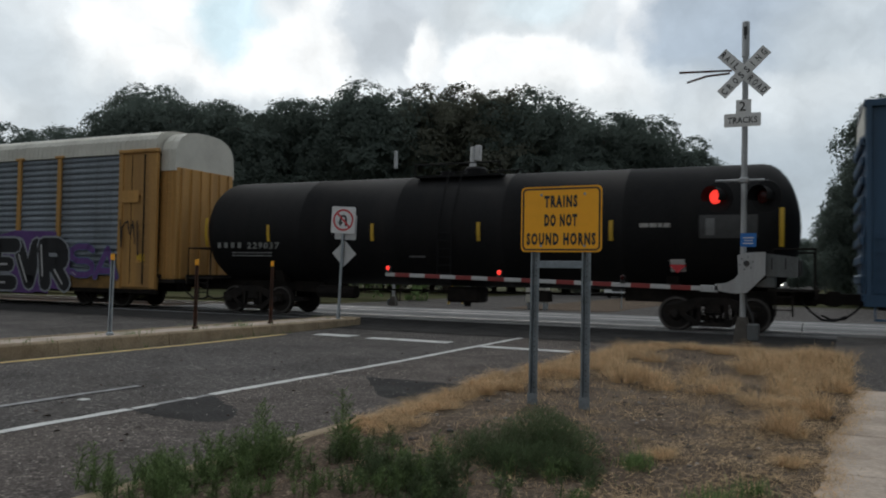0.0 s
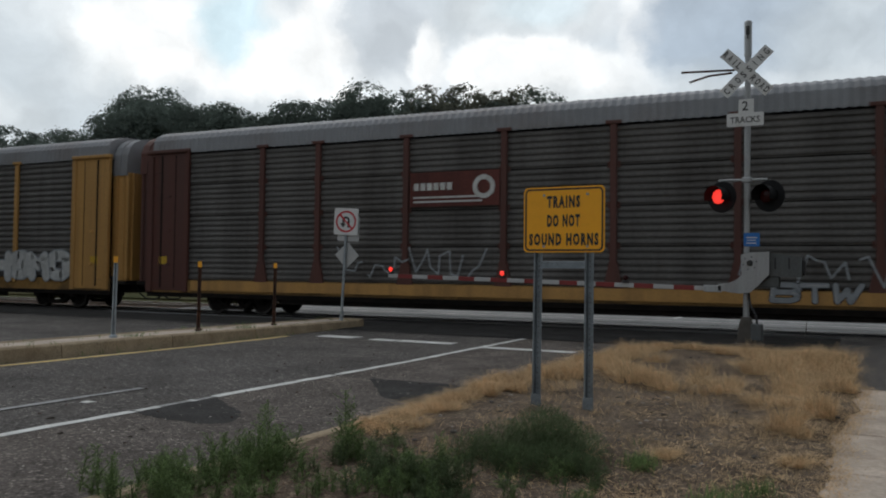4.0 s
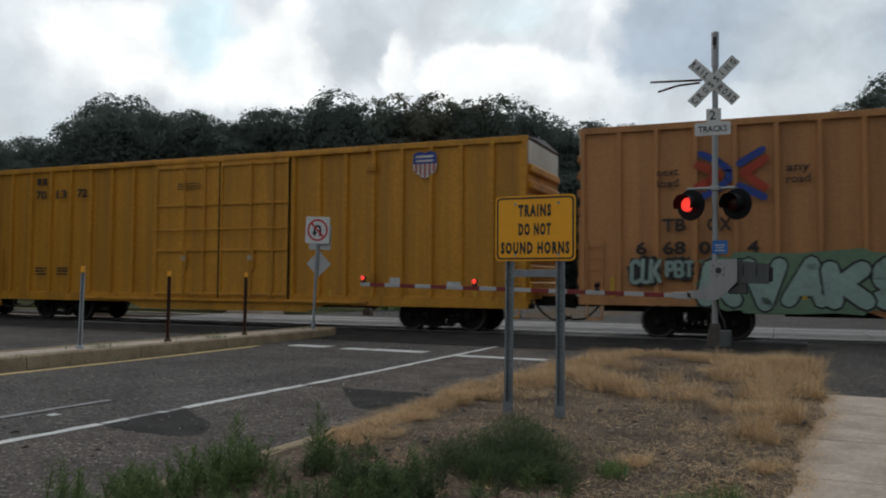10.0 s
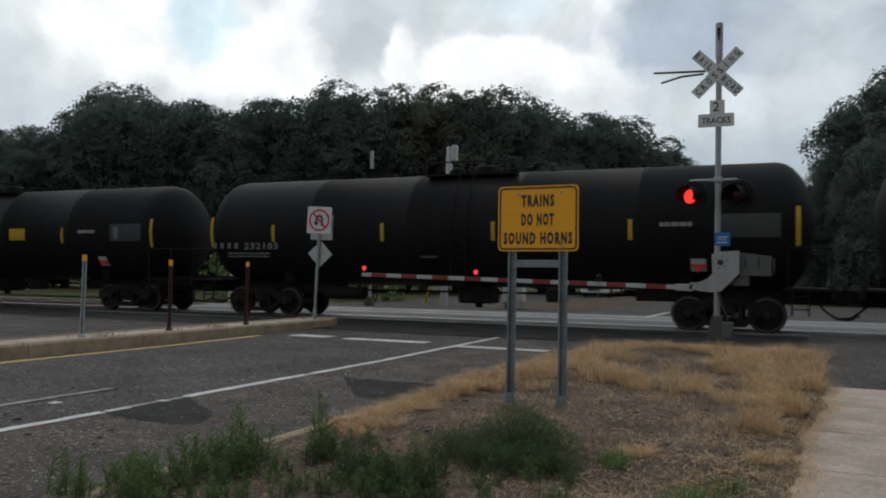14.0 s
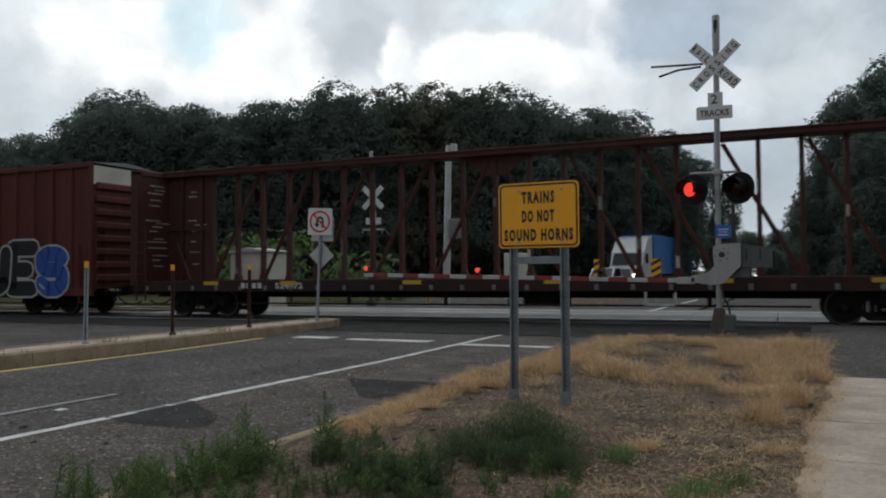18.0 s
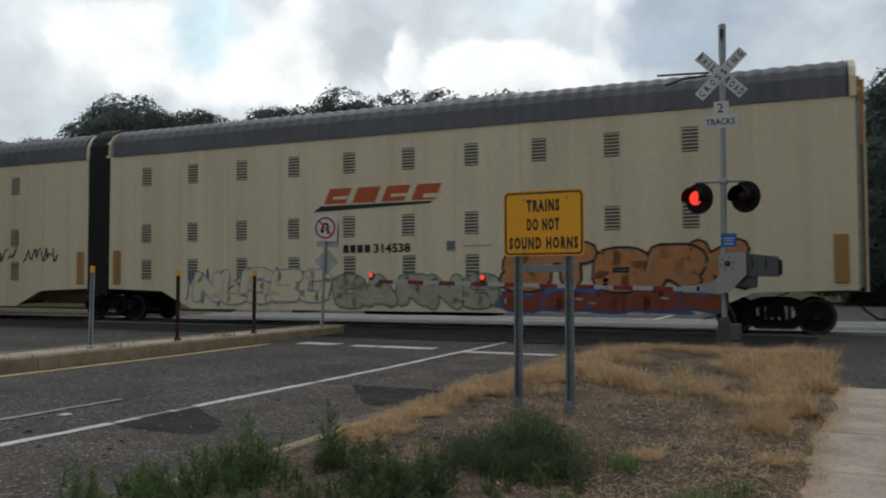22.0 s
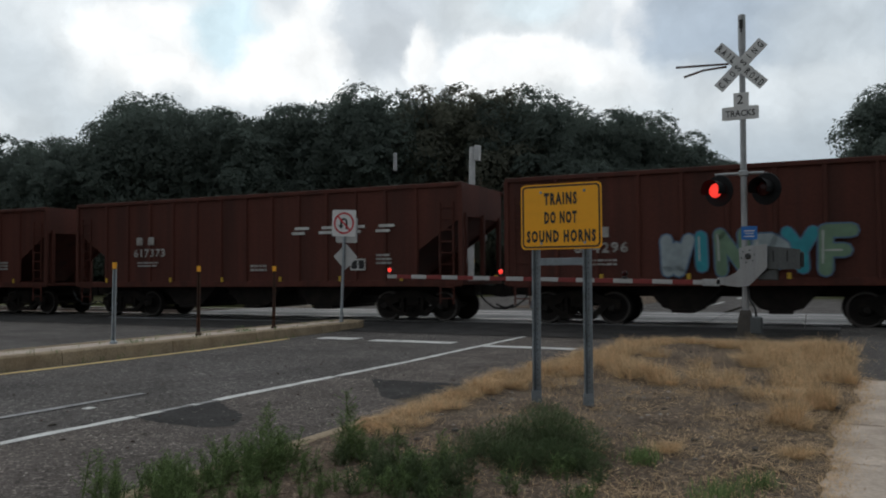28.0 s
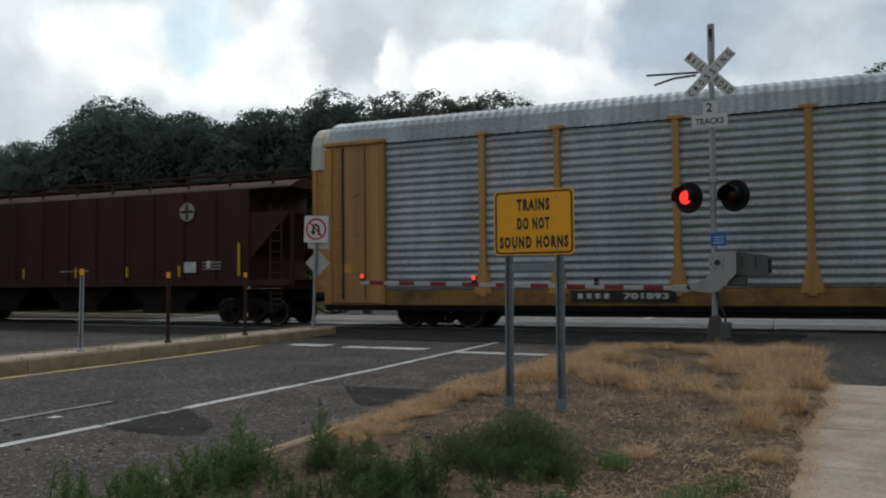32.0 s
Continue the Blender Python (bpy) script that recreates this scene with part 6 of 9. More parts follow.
def open_hopper(u, L, m, label, digits=None, seed=0, end_m=None, initials=2, num_x=-4.0, num_z=2.25, bays=3, cutaway=True):
    c = car_thing("hopper_car", label, u, L)
    W, T, B = 1.56, 3.82, 1.12
    e = L / 2 - 0.2
    end_m = end_m or m
    cut = 1.35
    side = [(-e, T), (-e, 2.85), (-e + cut, 1.95), (-e + cut, B), (e - cut, B), (e - cut, 1.95), (e, 2.85), (e, T)] if cutaway else [(-e, T), (-e, B), (e, B), (e, T)]
    for s in (-1, 1):
        y0, y1 = sorted((s * W, s * (W - 0.05)))
        part("side_sheet", Geo().prism(side, y0, y1), m, c)
    part("top_chord", Geo().box(-e - 0.03, e + 0.03, -W - 0.06, -W + 0.04, T - 0.12, T, 0.015).box(-e - 0.03, e + 0.03, W - 0.04, W + 0.06, T - 0.12, T, 0.015), m, c)
    part("side_sill", Geo().box(-e, e, -W - 0.04, -W + 0.04, B - 0.14, B + 0.04, 0.01), m, c)
    # ends: slope sheets, posts, ladders
    for s in (-1, 1):
        part("slope_sheet", Geo().add([(s * e, -W, 3.0), (s * e, W, 3.0), (s * (e - 2.6), W, 1.2), (s * (e - 2.6), -W, 1.2)], [(0, 1, 2, 3)]), m, c)
        xa, xb = sorted((s * e, s * (e - 0.06)))
        part("end_sheet", Geo().box(xa, xb, -W, W, 2.9, T), end_m, c)
        g = Geo()
        for y in (-1.3, 0, 1.3):
            g.box(s * e - 0.06, s * e + 0.06, y - 0.06, y + 0.06, B, 3.0)
        g.box(min(s * e, s * (e - cut)), max(s * e, s * (e - cut)), -1.5, 1.5, B - 0.1, B)
        part("end_post", g, end_m, c)
        ladder(c, s * (e - 0.42) - 0.2, s * (e - 0.42) + 0.2, -W - 0.01, 0.5, 3.3, m, 9)
        part("corner_post", Geo().box(s * e - 0.06, s * e + 0.06, -W - 0.06, -W + 0.06, B - 0.1, T - 0.1, 0.01), m, c)
    # ribs
    rib = Geo().prism([(-0.055, -W), (0.055, -W), (0.04, -W - 0.06), (-0.04, -W - 0.06)], B, T - 0.1, "z").mesh("rib", M[m])
    n = int((2 * e - 2 * cut) / 0.95)
    for i in range(n + 1):
        x = -e + cut + (2 * e - 2 * cut) * i / n
        part("rib", rib, None, c, at=pose(x, 0, 0))
        part("rib", rib, None, c, at=pose(x, 0, 0, 0, 0, 180))
    # discharge bays
    bw = (L - 7.0) / bays
    for k in range(bays):
        x = -(L - 7.0) / 2 + bw * (k + 0.5)
        part("hopper_bay", Geo().prism([(x - bw * 0.48, B), (x - bw * 0.22, 0.45), (x - bw * 0.10, 0.38), (x + bw * 0.10, 0.38), (x + bw * 0.22, 0.45), (x + bw * 0.48, B)], -1.2, 1.2), "under", c)
        part("gate", Geo().box(x - bw * 0.12, x + bw * 0.12, -1.3, 1.3, 0.32, 0.40, 0.01), "under", c)
    part("centre_sill", Geo().box(-L / 2 + 0.35, L / 2 - 0.35, -0.33, 0.33, 0.70, 1.05), "under", c)
    part("load", Geo().box(-e + 0.1, e - 0.1, -W + 0.06, W - 0.06, 3.0, 3.05), "under", c)
    y = -W - 0.062
    if digits:
        bars(c, "mid_stencil", y, [(num_x - 0.55 + 0.5 * k, num_x - 0.30 + 0.5 * k, num_z + 0.1, num_z + 0.36) for k in range(initials)])
        letters(digits, 0.25, "mid_stencil", c, num_x, y, num_z - 0.15, 1.35, space=1.2)
        stencil_block(c, y, num_x - 0.5, num_z - 0.45, 0.9, 2, h=0.05, seed=seed)
    stencil_block(c, y, 0.2, 1.65, 0.6, 2, h=0.07, seed=seed + 3)
    stencil_block(c, y, 4.6, 1.9, 0.5, 3, h=0.06, seed=seed + 4)
    part("data_panel", Geo().box(3.75, 4.25, y - 0.003, y, 1.45, 1.78), "white_stencil", c)
    part("data_panel_field", Geo().box(3.79, 3.98, y - 0.006, y - 0.003, 1.49, 1.74).box(4.02, 4.21, y - 0.006, y - 0.003, 1.49, 1.74), "black_stencil", c)
    reflectors(c, y, [-5.8, -3.0, -0.9, 1.3, 3.4, 5.4], 1.14, 1.28) if seed % 2 else reflectors(c, y, [-5.9, -0.6, 5.6], 1.1, 1.75)
    running_gear(c, L, 1.95)
    return c


def covered_hopper(u, L, m, label, smooth_side=True, digits=None, seed=0):
    c = car_thing("covered_hopper", label, u, L)
    W, B, T = 1.58, 1.36, 4.12
    e = L / 2 - 0.15
    prof = [(-W + 0.22, B), (-W + 0.06, 1.9), (-W, 2.6), (-W + 0.03, 3.4), (-W + 0.14, T - 0.05), (-W + 0.20, T), (-W + 0.55, T + 0.22), (-0.4, T + 0.32), (0.4, T + 0.32), (W - 0.55, T + 0.22), (W - 0.20, T), (W - 0.03, 3.4), (W, 2.6), (W - 0.06, 1.9), (W - 0.22, B)]
    if not smooth_side:
        prof = [(-W, B), (-W, T), (-W + 0.5, T + 0.25), (0, T + 0.32), (W - 0.5, T + 0.25), (W, T), (W, B)]
    cut = 1.45
    g = Geo()
    rows = [[(x, y, z) for y, z in prof] for x in [-e + cut, -e + cut + 3, 0, e - cut - 3, e - cut]]
    g.grid([r[::-1] for r in rows])
    g.add(rows[0], [tuple(range(len(prof)))])
    g.add(rows[-1], [tuple(range(len(prof)))[::-1]])
    part("body", g, m, c)
    for s in (-1, 1):
        up = [p for p in prof if p[1] > 2.4]
        lo = [(y, z) for y, z in up]
        r1 = [(s * (e - cut), y, z) for y, z in up]
        r2 = [(s * e, y, max(z, 3.35)) for y, z in up]
        g = Geo().grid([r1, r2])
        g.add([(s * e, y, max(z, 3.35)) for y, z in up] , [tuple(range(len(up)))])
        part("end_hood", g, m, c)
        part("slope_sheet", Geo().add([(s * e, -W + 0.1, 3.35), (s * e, W - 0.1, 3.35), (s * (e - cut - 0.9), W - 0.1, 1.4), (s * (e - cut - 0.9), -W + 0.1, 1.4)], [(0, 1, 2, 3)]), m, c)
        for sy in (-1, 1):
            y = sy * (W - 0.02)
            part("side_gusset", Geo().prism([(s * e, 3.4), (s * (e - cut), 3.4), (s * (e - cut), 1.95)], y - 0.006, y + 0.006), m, c)
        g = Geo()
        for y in (-1.42, 1.42):
            g.box(s * e - 0.05, s * e + 0.05, y - 0.05, y + 0.05, 1.1, 3.4)
        g.box(min(s * e, s * (e - cut)), max(s * e, s * (e - cut)), -1.5, 1.5, 1.12, 1.3)
        part("end_frame", g, m, c)
        ladder(c, s * (e - 0.5) - 0.2, s * (e - 0.5) + 0.2, -W + 0.06, 0.5, 3.6, m, 10)
        end_ladder(c, s * e, -0.3, 0.3, 1.2, 4.2, m, 10)
    part("side_sill", Geo().box(-e, e, -W + 0.0, -W + 0.25, B - 0.16, B + 0.02, 0.01).box(-e, e, W - 0.25, W, B - 0.16, B + 0.02, 0.01), m, c)
    eave = part("eave_rail", Geo().box(-e + 0.1, e - 0.1, -W + 0.08, -W + 0.2, T - 0.04, T + 0.05, 0.01), m, c)
    walkg = Geo().box(-e, e, -0.5, -0.15, T + 0.42, T + 0.46).box(-e, e, 0.15, 0.5, T + 0.42, T + 0.46)
    n = 11
    for i in range(n):
        x = -e + 0.8 + (2 * e - 1.6) * i / (n - 1)
        walkg.box(x - 0.03, x + 0.03, -W + 0.3, -W + 0.36, T + 0.05, T + 0.50).box(x - 0.03, x + 0.03, -0.5, 0.5, T + 0.28, T + 0.43)
    walkg.box(-e, e, -W + 0.24, -W + 0.42, T + 0.48, T + 0.53)
    part("running_board", walkg, m, c)
    bw = (L - 6.6) / 3
    for k in range(3):
        x = (k - 1) * bw
        part("hopper_bay", Geo().prism([(x - bw * 0.48, B), (x - bw * 0.2, 0.5), (x + bw * 0.2, 0.5), (x + bw * 0.48, B)], -1.15, 1.15), "under", c)
        part("gate", Geo().box(x - bw * 0.24, x + bw * 0.24, -1.2, 1.2, 0.36, 0.5, 0.02).rod((x, -1.35, 0.46), (x, 1.35, 0.46), 0.05, 8), "under", c)
    part("centre_sill", Geo().box(-L / 2 + 0.35, L / 2 - 0.35, -0.33, 0.33, 0.72, 1.1), "under", c)
    y = -W - 0.006
    if smooth_side:
        for k in range(8):
            x = -e + cut + (2 * e - 2 * cut) * k / 7
            part("seam", Geo().grid([[(x - 0.02, yy - 0.008, zz), (x + 0.02, yy - 0.008, zz)] for yy, zz in prof[1:6]]), m, c)
        bars(c, "black_stencil", y, [(-7.25 + 0.17 * k, -7.12 + 0.17 * k, 2.52, 2.78) for k in range(4)])
        letters(digits, 0.26, "black_stencil", c, -6.75, y, 2.2, 1.05)
        stencil_block(c, y + 0.02, -7.2, 1.95, 1.0, 2, m="placard_grey", h=0.05, seed=seed)
        for x in (-4.4, -1.5, 1.5, 4.5):
            part("reflective_strip", Geo().add([(x - 0.06, -W + 0.045, 2.05), (x + 0.04, -W + 0.045, 2.05), (x + 0.10, -W + 0.12, 1.62), (x, -W + 0.12, 1.62)], [(0, 1, 2, 3)]), "conspicuity", c)
    else:
        rib = Geo().prism([(-0.05, -W), (0.05, -W), (0.035, -W - 0.06), (-0.035, -W - 0.06)], B, T - 0.02, "z").mesh("rib", M[m])
        for k in range(13):
            part("rib", rib, None, c, at=pose(-e + cut + (2 * e - 2 * cut) * k / 12, 0, 0))
        y = -W - 0.066
        part("round_emblem", Geo().lathe([(y - 0.004, 0.0), (y - 0.004, 0.29), (y, 0.29)], 24, "y", (5.0, 0, 3.5)), "mid_stencil", c)
        part("emblem_cross", Geo().box(4.96, 5.04, y - 0.009, y - 0.004, 3.25, 3.75).box(4.75, 5.25, y - 0.009, y - 0.004, 3.46, 3.54), m, c)
        stencil_block(c, y, 5.6, 1.95, 0.7, 3, seed=seed)
        stencil_block(c, y, -0.3, 1.75, 1.3, 1, seed=seed + 1)
        part("data_panel", Geo().box(4.9, 5.35, y - 0.004, y, 1.62, 1.95).box(5.75, 5.9, y - 0.004, y, 1.75, 1.98), "white_stencil", c)
        reflectors(c, y, [-5, -2, 0.4, 2.6, 4.7], 1.5, 1.85)
        reflectors(c, y, [6.95], 1.5, 2.5)
    running_gear(c, L, 2.0)
    return c


def centre_beam(u, L, label, digits, seed):
    c = car_thing("centerbeam_car", label, u, L)
    e = L / 2 - 0.15
    part("deck", Geo().box(-e, e, -1.45, 1.45, 0.98, 1.10, 0.01), "beam_red", c)
    part("side_sill", Geo().box(-e, e, -1.56, -1.45, 0.80, 1.14, 0.015).box(-e, e, 1.45, 1.56, 0.80, 1.14, 0.015), "sill_dark", c)
    part("centre_sill", Geo().box(-e - 0.1, e + 0.1, -0.35, 0.35, 0.6, 1.0), "under", c)
    for s in (-1, 1):
        xa, xb = sorted((s * e, s * (e - 0.12)))
        b = part("bulkhead", Geo().box(xa, xb, -1.5, 1.5, 1.1, 4.62, 0.02), "beam_red", c, "ribbed end bulkhead")
        g = Geo()
        for k in range(7):
            z = 1.35 + k * 0.48
            xa2, xb2 = sorted((s * e, s * (e + 0.10)))
            g.box(xa2, xb2, -1.45, 1.45, z, z + 0.2, 0.03)
        part("bulkhead_rib", g, "beam_red", b)
        part("bulkhead_post", Geo().box(s * (e - 0.02) - 0.14, s * (e - 0.02) + 0.14, -1.56, -1.36, 1.0, 4.68, 0.02).box(s * (e - 0.02) - 0.14, s * (e - 0.02) + 0.14, 1.36, 1.56, 1.0, 4.68, 0.02).box(s * (e - 0.02) - 0.14, s * (e - 0.02) + 0.14, -1.56, 1.56, 4.55, 4.72, 0.02), "beam_red", b)
        wa, wb = sorted((s * (e - 0.1), s * (e - 1.95)))
        part("web_panel", Geo().box(wa, wb, -0.06, 0.06, 1.1, 4.6), "beam_red", c)
        g = Geo()
        for k in range(2):
            x = s * (e - 0.75 - k * 0.8)
            g.box(x - 0.05, x + 0.05, -0.16, 0.16, 1.1, 4.6)
        g.box(wa, wb, -0.13, 0.13, 2.8, 2.9)
        part("web_post", g, "beam_red", c)
        ladder(c, s * (e - 0.35) - 0.18, s * (e - 0.35) + 0.18, -1.57, 0.5, 2.9, "beam_red", 7)
        stencil_block(c, -1.5, s * (e - 1.2), 1.05, 0.6, 2, h=0.04, seed=seed)
        # stencilled notices on the inner face and the web
        rows = random.Random(seed + 40 + s)
        xm = s * (e - 0.124)
        for z in (4.25, 4.12, 4.0, 3.78, 3.6, 3.1, 3.02, 2.9, 2.75, 2.5, 2.4, 2.2, 1.95, 1.8, 1.6):
            y0 = rows.uniform(-1.25, -0.6)
            part("stencil_mark", Geo().box(xm - 0.003, xm + 0.003, y0, y0 + rows.uniform(0.25, 0.9), z, z + 0.045), "mid_stencil", b)
        x0 = min(s * (e - 0.95), s * (e - 1.8))
        for z in (4.1, 3.95, 3.15, 3.0, 2.8, 2.45, 2.1, 1.7):
            stencil_block(c, -0.068, x0 + rows.uniform(0, 0.3), z, rows.uniform(0.25, 0.5), 1, h=0.04, seed=seed + int(z * 10))
        part("web_stay", Geo().rod((s * (e - 1.75), -0.9, 1.15), (s * (e - 0.6), -0.2, 2.4), 0.035, 6), "beam_red", c)
        part("bulkhead_mark", Geo().box(s * (e + 0.105) - 0.003, s * (e + 0.105) + 0.003, -1.2, -0.9, 3.2, 3.6).box(s * (e + 0.105) - 0.003, s * (e + 0.105) + 0.003, -0.8, 0.4, 2.6, 2.68).box(s * (e + 0.105) - 0.003, s * (e + 0.105) + 0.003, 0.2, 0.9, 3.3, 3.38), "placard_grey", b)
    part("top_chord", Geo().box(-e, e, -0.32, 0.32, 4.58, 4.74, 0.02).box(-e, e, -0.36, 0.36, 4.72, 4.77, 0.01), "beam_red", c)
    inner = 2 * (e - 1.95)
    n = 2 * round(inner / 1.96)
    gap = inner / n
    post = Geo().box(-0.055, 0.055, -0.10, 0.10, 1.1, 4.6, 0.012).prism([(-0.14, 1.1), (0.14, 1.1), (0.055, 1.42), (-0.055, 1.42)], -0.09, 0.09).mesh("post", M["beam_red"])
    rnd2 = random.Random(seed)
    for i in range(n + 1):
        x = -inner / 2 + gap * i
        po = part("post", post, None, c, at=pose(x, 0, 0))
        if rnd2.random() < 0.55:
            z = rnd2.uniform(1.3, 3.4)
            part("strap_end", Geo().box(-0.05, rnd2.uniform(0.0, 0.05), -0.112, -0.104, z, z + rnd2.uniform(0.12, 0.5)), rnd2.choice(("dim_stencil", "placard_grey", "cream_stencil")), po, "torn webbing strap")
    # braces fall outwards from the middle of the car, one for each two posts
    for k in range(n // 4):
        for sg in (-1, 1):
            x = sg * (0.15 + k * 2 * gap)
            part("brace", Geo().rod((x, -0.02, 4.5), (x + sg * 1.75 * gap, -0.02, 1.25), 0.06, 6), "beam_red", c)
    part("gusset", Geo().prism([(-1.0, 4.6), (1.0, 4.6), (0.35, 4.05), (-0.35, 4.05)], -0.05, 0.05), "beam_red", c)
    g = Geo()
    for i in range(26):
        x = -e + 0.6 + (2 * e - 1.2) * i / 25
        g.box(x - 0.05, x + 0.05, -1.585, -1.56, 0.84, 0.98, 0.01)
    tagged(part("strap_winches", g, "placard_grey", c), kind="stuff")
    for x in (-9.0, -6.2, -2.2, 1.8, 5.8, 9.2):
        part("reflective_strip", Geo().box(x, x + 0.55, -1.568, -1.56, 1.0, 1.11), "conspicuity", c)
    bars(c, "white_stencil", -1.568, [(-7.6 + 0.2 * k, -7.46 + 0.2 * k, 0.90, 1.06) for k in range(4)])
    letters(digits, 0.17, "white_stencil", c, -5.9, -1.566, 0.98, 0.95)
    part("rack_step", Geo().box(4.3, 4.35, -1.52, -1.46, 0.45, 0.85).box(5.0, 5.05, -1.52, -1.46, 0.45, 0.85).box(4.3, 5.05, -1.52, -1.46, 0.45, 0.5), "white_stencil", c)
    for x in (-4.0, -1.0, 2.4, 5.8):
        part("sill_hanger", Geo().box(x - 0.05, x + 0.05, -1.40, -1.34, 0.42, 0.8), "under", c)
    part("brake_rod", Geo().rod((-8, -1.37, 0.45), (8, -1.37, 0.45), 0.025, 6), "under", c)
    part("brake_cylinder", Geo().box(1.0, 2.0, -0.8, -0.4, 0.45, 0.8, 0.04), "under", c)
    running_gear(c, L, 2.4)
    return c


def cream_rack(u, L, label, seed, lead, g1, g2):
    """One half of the articulated auto carrier."""
    c = car_thing("articulated_rack", label, u, L)
    H0, H1, ZT, W = 0.44, 5.38, 6.40, 1.56
    e = L / 2
    body = [(-e, 1.05), (-e + 2.2, 0.98), (-e + 3.4, H0), (e - 3.4, H0), (e - 2.2, 0.98), (e, 1.05), (e, H1), (-e, H1)]
    for s in (-1, 1):
        y0, y1 = sorted((s * W, s * (W - 0.06)))
        part("side", Geo().prism(body, y0, y1), "cream", c, "cream painted side with vents")
    part("floor", Geo().box(-e + 0.2, e - 0.2, -W + 0.06, W - 0.06, 1.0, 1.12), "under", c)
    # near-black block in place of the unlit space between the sides
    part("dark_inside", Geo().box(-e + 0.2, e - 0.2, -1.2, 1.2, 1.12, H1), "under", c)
    part("roof", arch_roof(2 * e - 0.35, W + 0.03, H1, ZT, 0.19, 0.014, 0.55), "roof_dark", c, "dark ribbed roof")
    for s in (-1, 1):
        gp = []
        for k in range(13):
            a = math.pi * k / 12
            gp.append((-(W + 0.05) * math.copysign(abs(math.cos(a)) ** 0.75, math.cos(a)), H1 - 0.02 + (ZT + 0.04 - H1) * math.sin(a) ** 0.6))
        part("roof_end", Geo().prism(gp, s * e - 0.12, s * e + 0.02, "x"), "cream", c)
    seam = Geo().box(-0.012, 0.012, -W - 0.012, -W, H0 + 0.7, H1 - 0.02).mesh("seam", M["cream"])
    xs = [-9.4 + 1.87 * k for k in range(11)]
    for k, x in enumerate(xs):
        part("seam", seam, None, c, at=pose(x - 0.5, 0, 0))
        if k < 10:
            for z, hh in ((4.65, 0.30), (2.82, 0.30), (1.66, 0.32)):
                if (k, round(z, 1)) in ((8, 1.7), (7, 1.7)):
                    continue
                vx = x + (0.0 if z > 2 else 0.02)
                v = part("vent", Geo().box(vx - 0.19, vx + 0.19, -W - 0.008, -W, z - hh, z + hh), "vent", c)
                g = Geo()
                for j in range(7):
                    zz = z - hh + (2 * hh) * (j + 0.5) / 7
                    g.box(vx - 0.19, vx + 0.19, -W - 0.014, -W - 0.008, zz - 0.012, zz + 0.012)
                part("vent_slat", g, "cream", v)
    y = -W - 0.014
    # slanted red word-mark drawn as blocks with a black swoosh
    g = Geo()
    for k in range(4):
        x = -2.75 + k * 0.93
        g.add([(x, y, 3.50), (x + 0.72, y, 3.50), (x + 0.92, y, 3.93), (x + 0.2, y, 3.93)], [(0, 1, 2, 3)])
    part("block_emblem", g, "orange_decal", c)
    tagged(part("emblem_slot", Geo().add([(-2.45, y - 0.004, 3.62), (-2.0, y - 0.004, 3.62), (-1.95, y - 0.004, 3.70), (-2.42, y - 0.004, 3.70)], [(0, 1, 2, 3)]).add([(-0.6, y - 0.004, 3.62), (-0.1, y - 0.004, 3.62), (-0.05, y - 0.004, 3.70), (-0.57, y - 0.004, 3.70)], [(0, 1, 2, 3)]).add([(0.4, y - 0.004, 3.55), (0.9, y - 0.004, 3.55), (0.95, y - 0.004, 3.66), (0.43, y - 0.004, 3.66)], [(0, 1, 2, 3)]), "cream", c), kind="stuff")
    part("emblem_sweep", Geo().add([(-3.1, y, 3.28), (0.6, y, 3.40), (0.7, y, 3.46), (-2.85, y, 3.44)], [(0, 1, 2, 3)]), "black_stencil", c)
    bars(c, "black_stencil", y, [(-2.1 + 0.23 * k, -1.93 + 0.23 * k, 2.08, 2.30) for k in range(4)])
    letters("314538", 0.24, "black_stencil", c, -0.55, y, 2.2, 1.15)
    if not lead:
        bars(c, "black_stencil", y, [(-9.5 + 0.24 * k, -9.32 + 0.24 * k, 2.08, 2.30) for k in range(6)])
        scrawl(c, 6.0, 7.6, 2.0, 2.5, y - 0.004, 22, 3, "black_stencil", 0.05)
        scrawl(c, 7.9, 9.6, 1.95, 2.5, y - 0.004, 24, 4, "black_stencil", 0.05)
    part("data_panel", Geo().box(1.1, 1.35, y - 0.003, y, 2.1, 2.35).box(1.6, 2.4, y - 0.003, y, 2.2, 2.22), "placard_grey", c)
    graffiti(c, *g1[:4], y - 0.005, g1[4], seed, *g1[5:])
    graffiti(c, *g2[:4], y - 0.005, g2[4], seed + 9, *g2[5:])
    outer = 1 if lead else -1
    xe = outer * (e + 0.0)
    part("end_door", Geo().box(min(xe, xe + outer * 0.08), max(xe, xe + outer * 0.08), -1.45, 1.45, 1.1, H1 - 0.1, 0.02), "galv" if lead else "cream", c)
    part("end_gable", Geo().prism([(-1.45, 4.3), (1.45, 4.3), (1.4, 5.5), (0.9, 5.95), (-0.9, 5.95), (-1.4, 5.5)], xe + outer * 0.02, xe + outer * 0.14, "x"), "rack_yellow" if lead else "cream", c)
    g = Geo()
    for k in range(6):
        yy = -1.2 + 0.48 * k
        g.box(min(xe, xe + outer * 0.2), max(xe, xe + outer * 0.2), yy - 0.05, yy + 0.05, 1.1, 5.8, 0.01)
    part("end_rib", g, "rack_yellow" if lead else "cream", c)
    end_ladder(c, xe + outer * 0.16, -1.35, -0.95, 1.0, 5.2, "cream", 14)
    truck_at(c, outer * (e - 1.75))
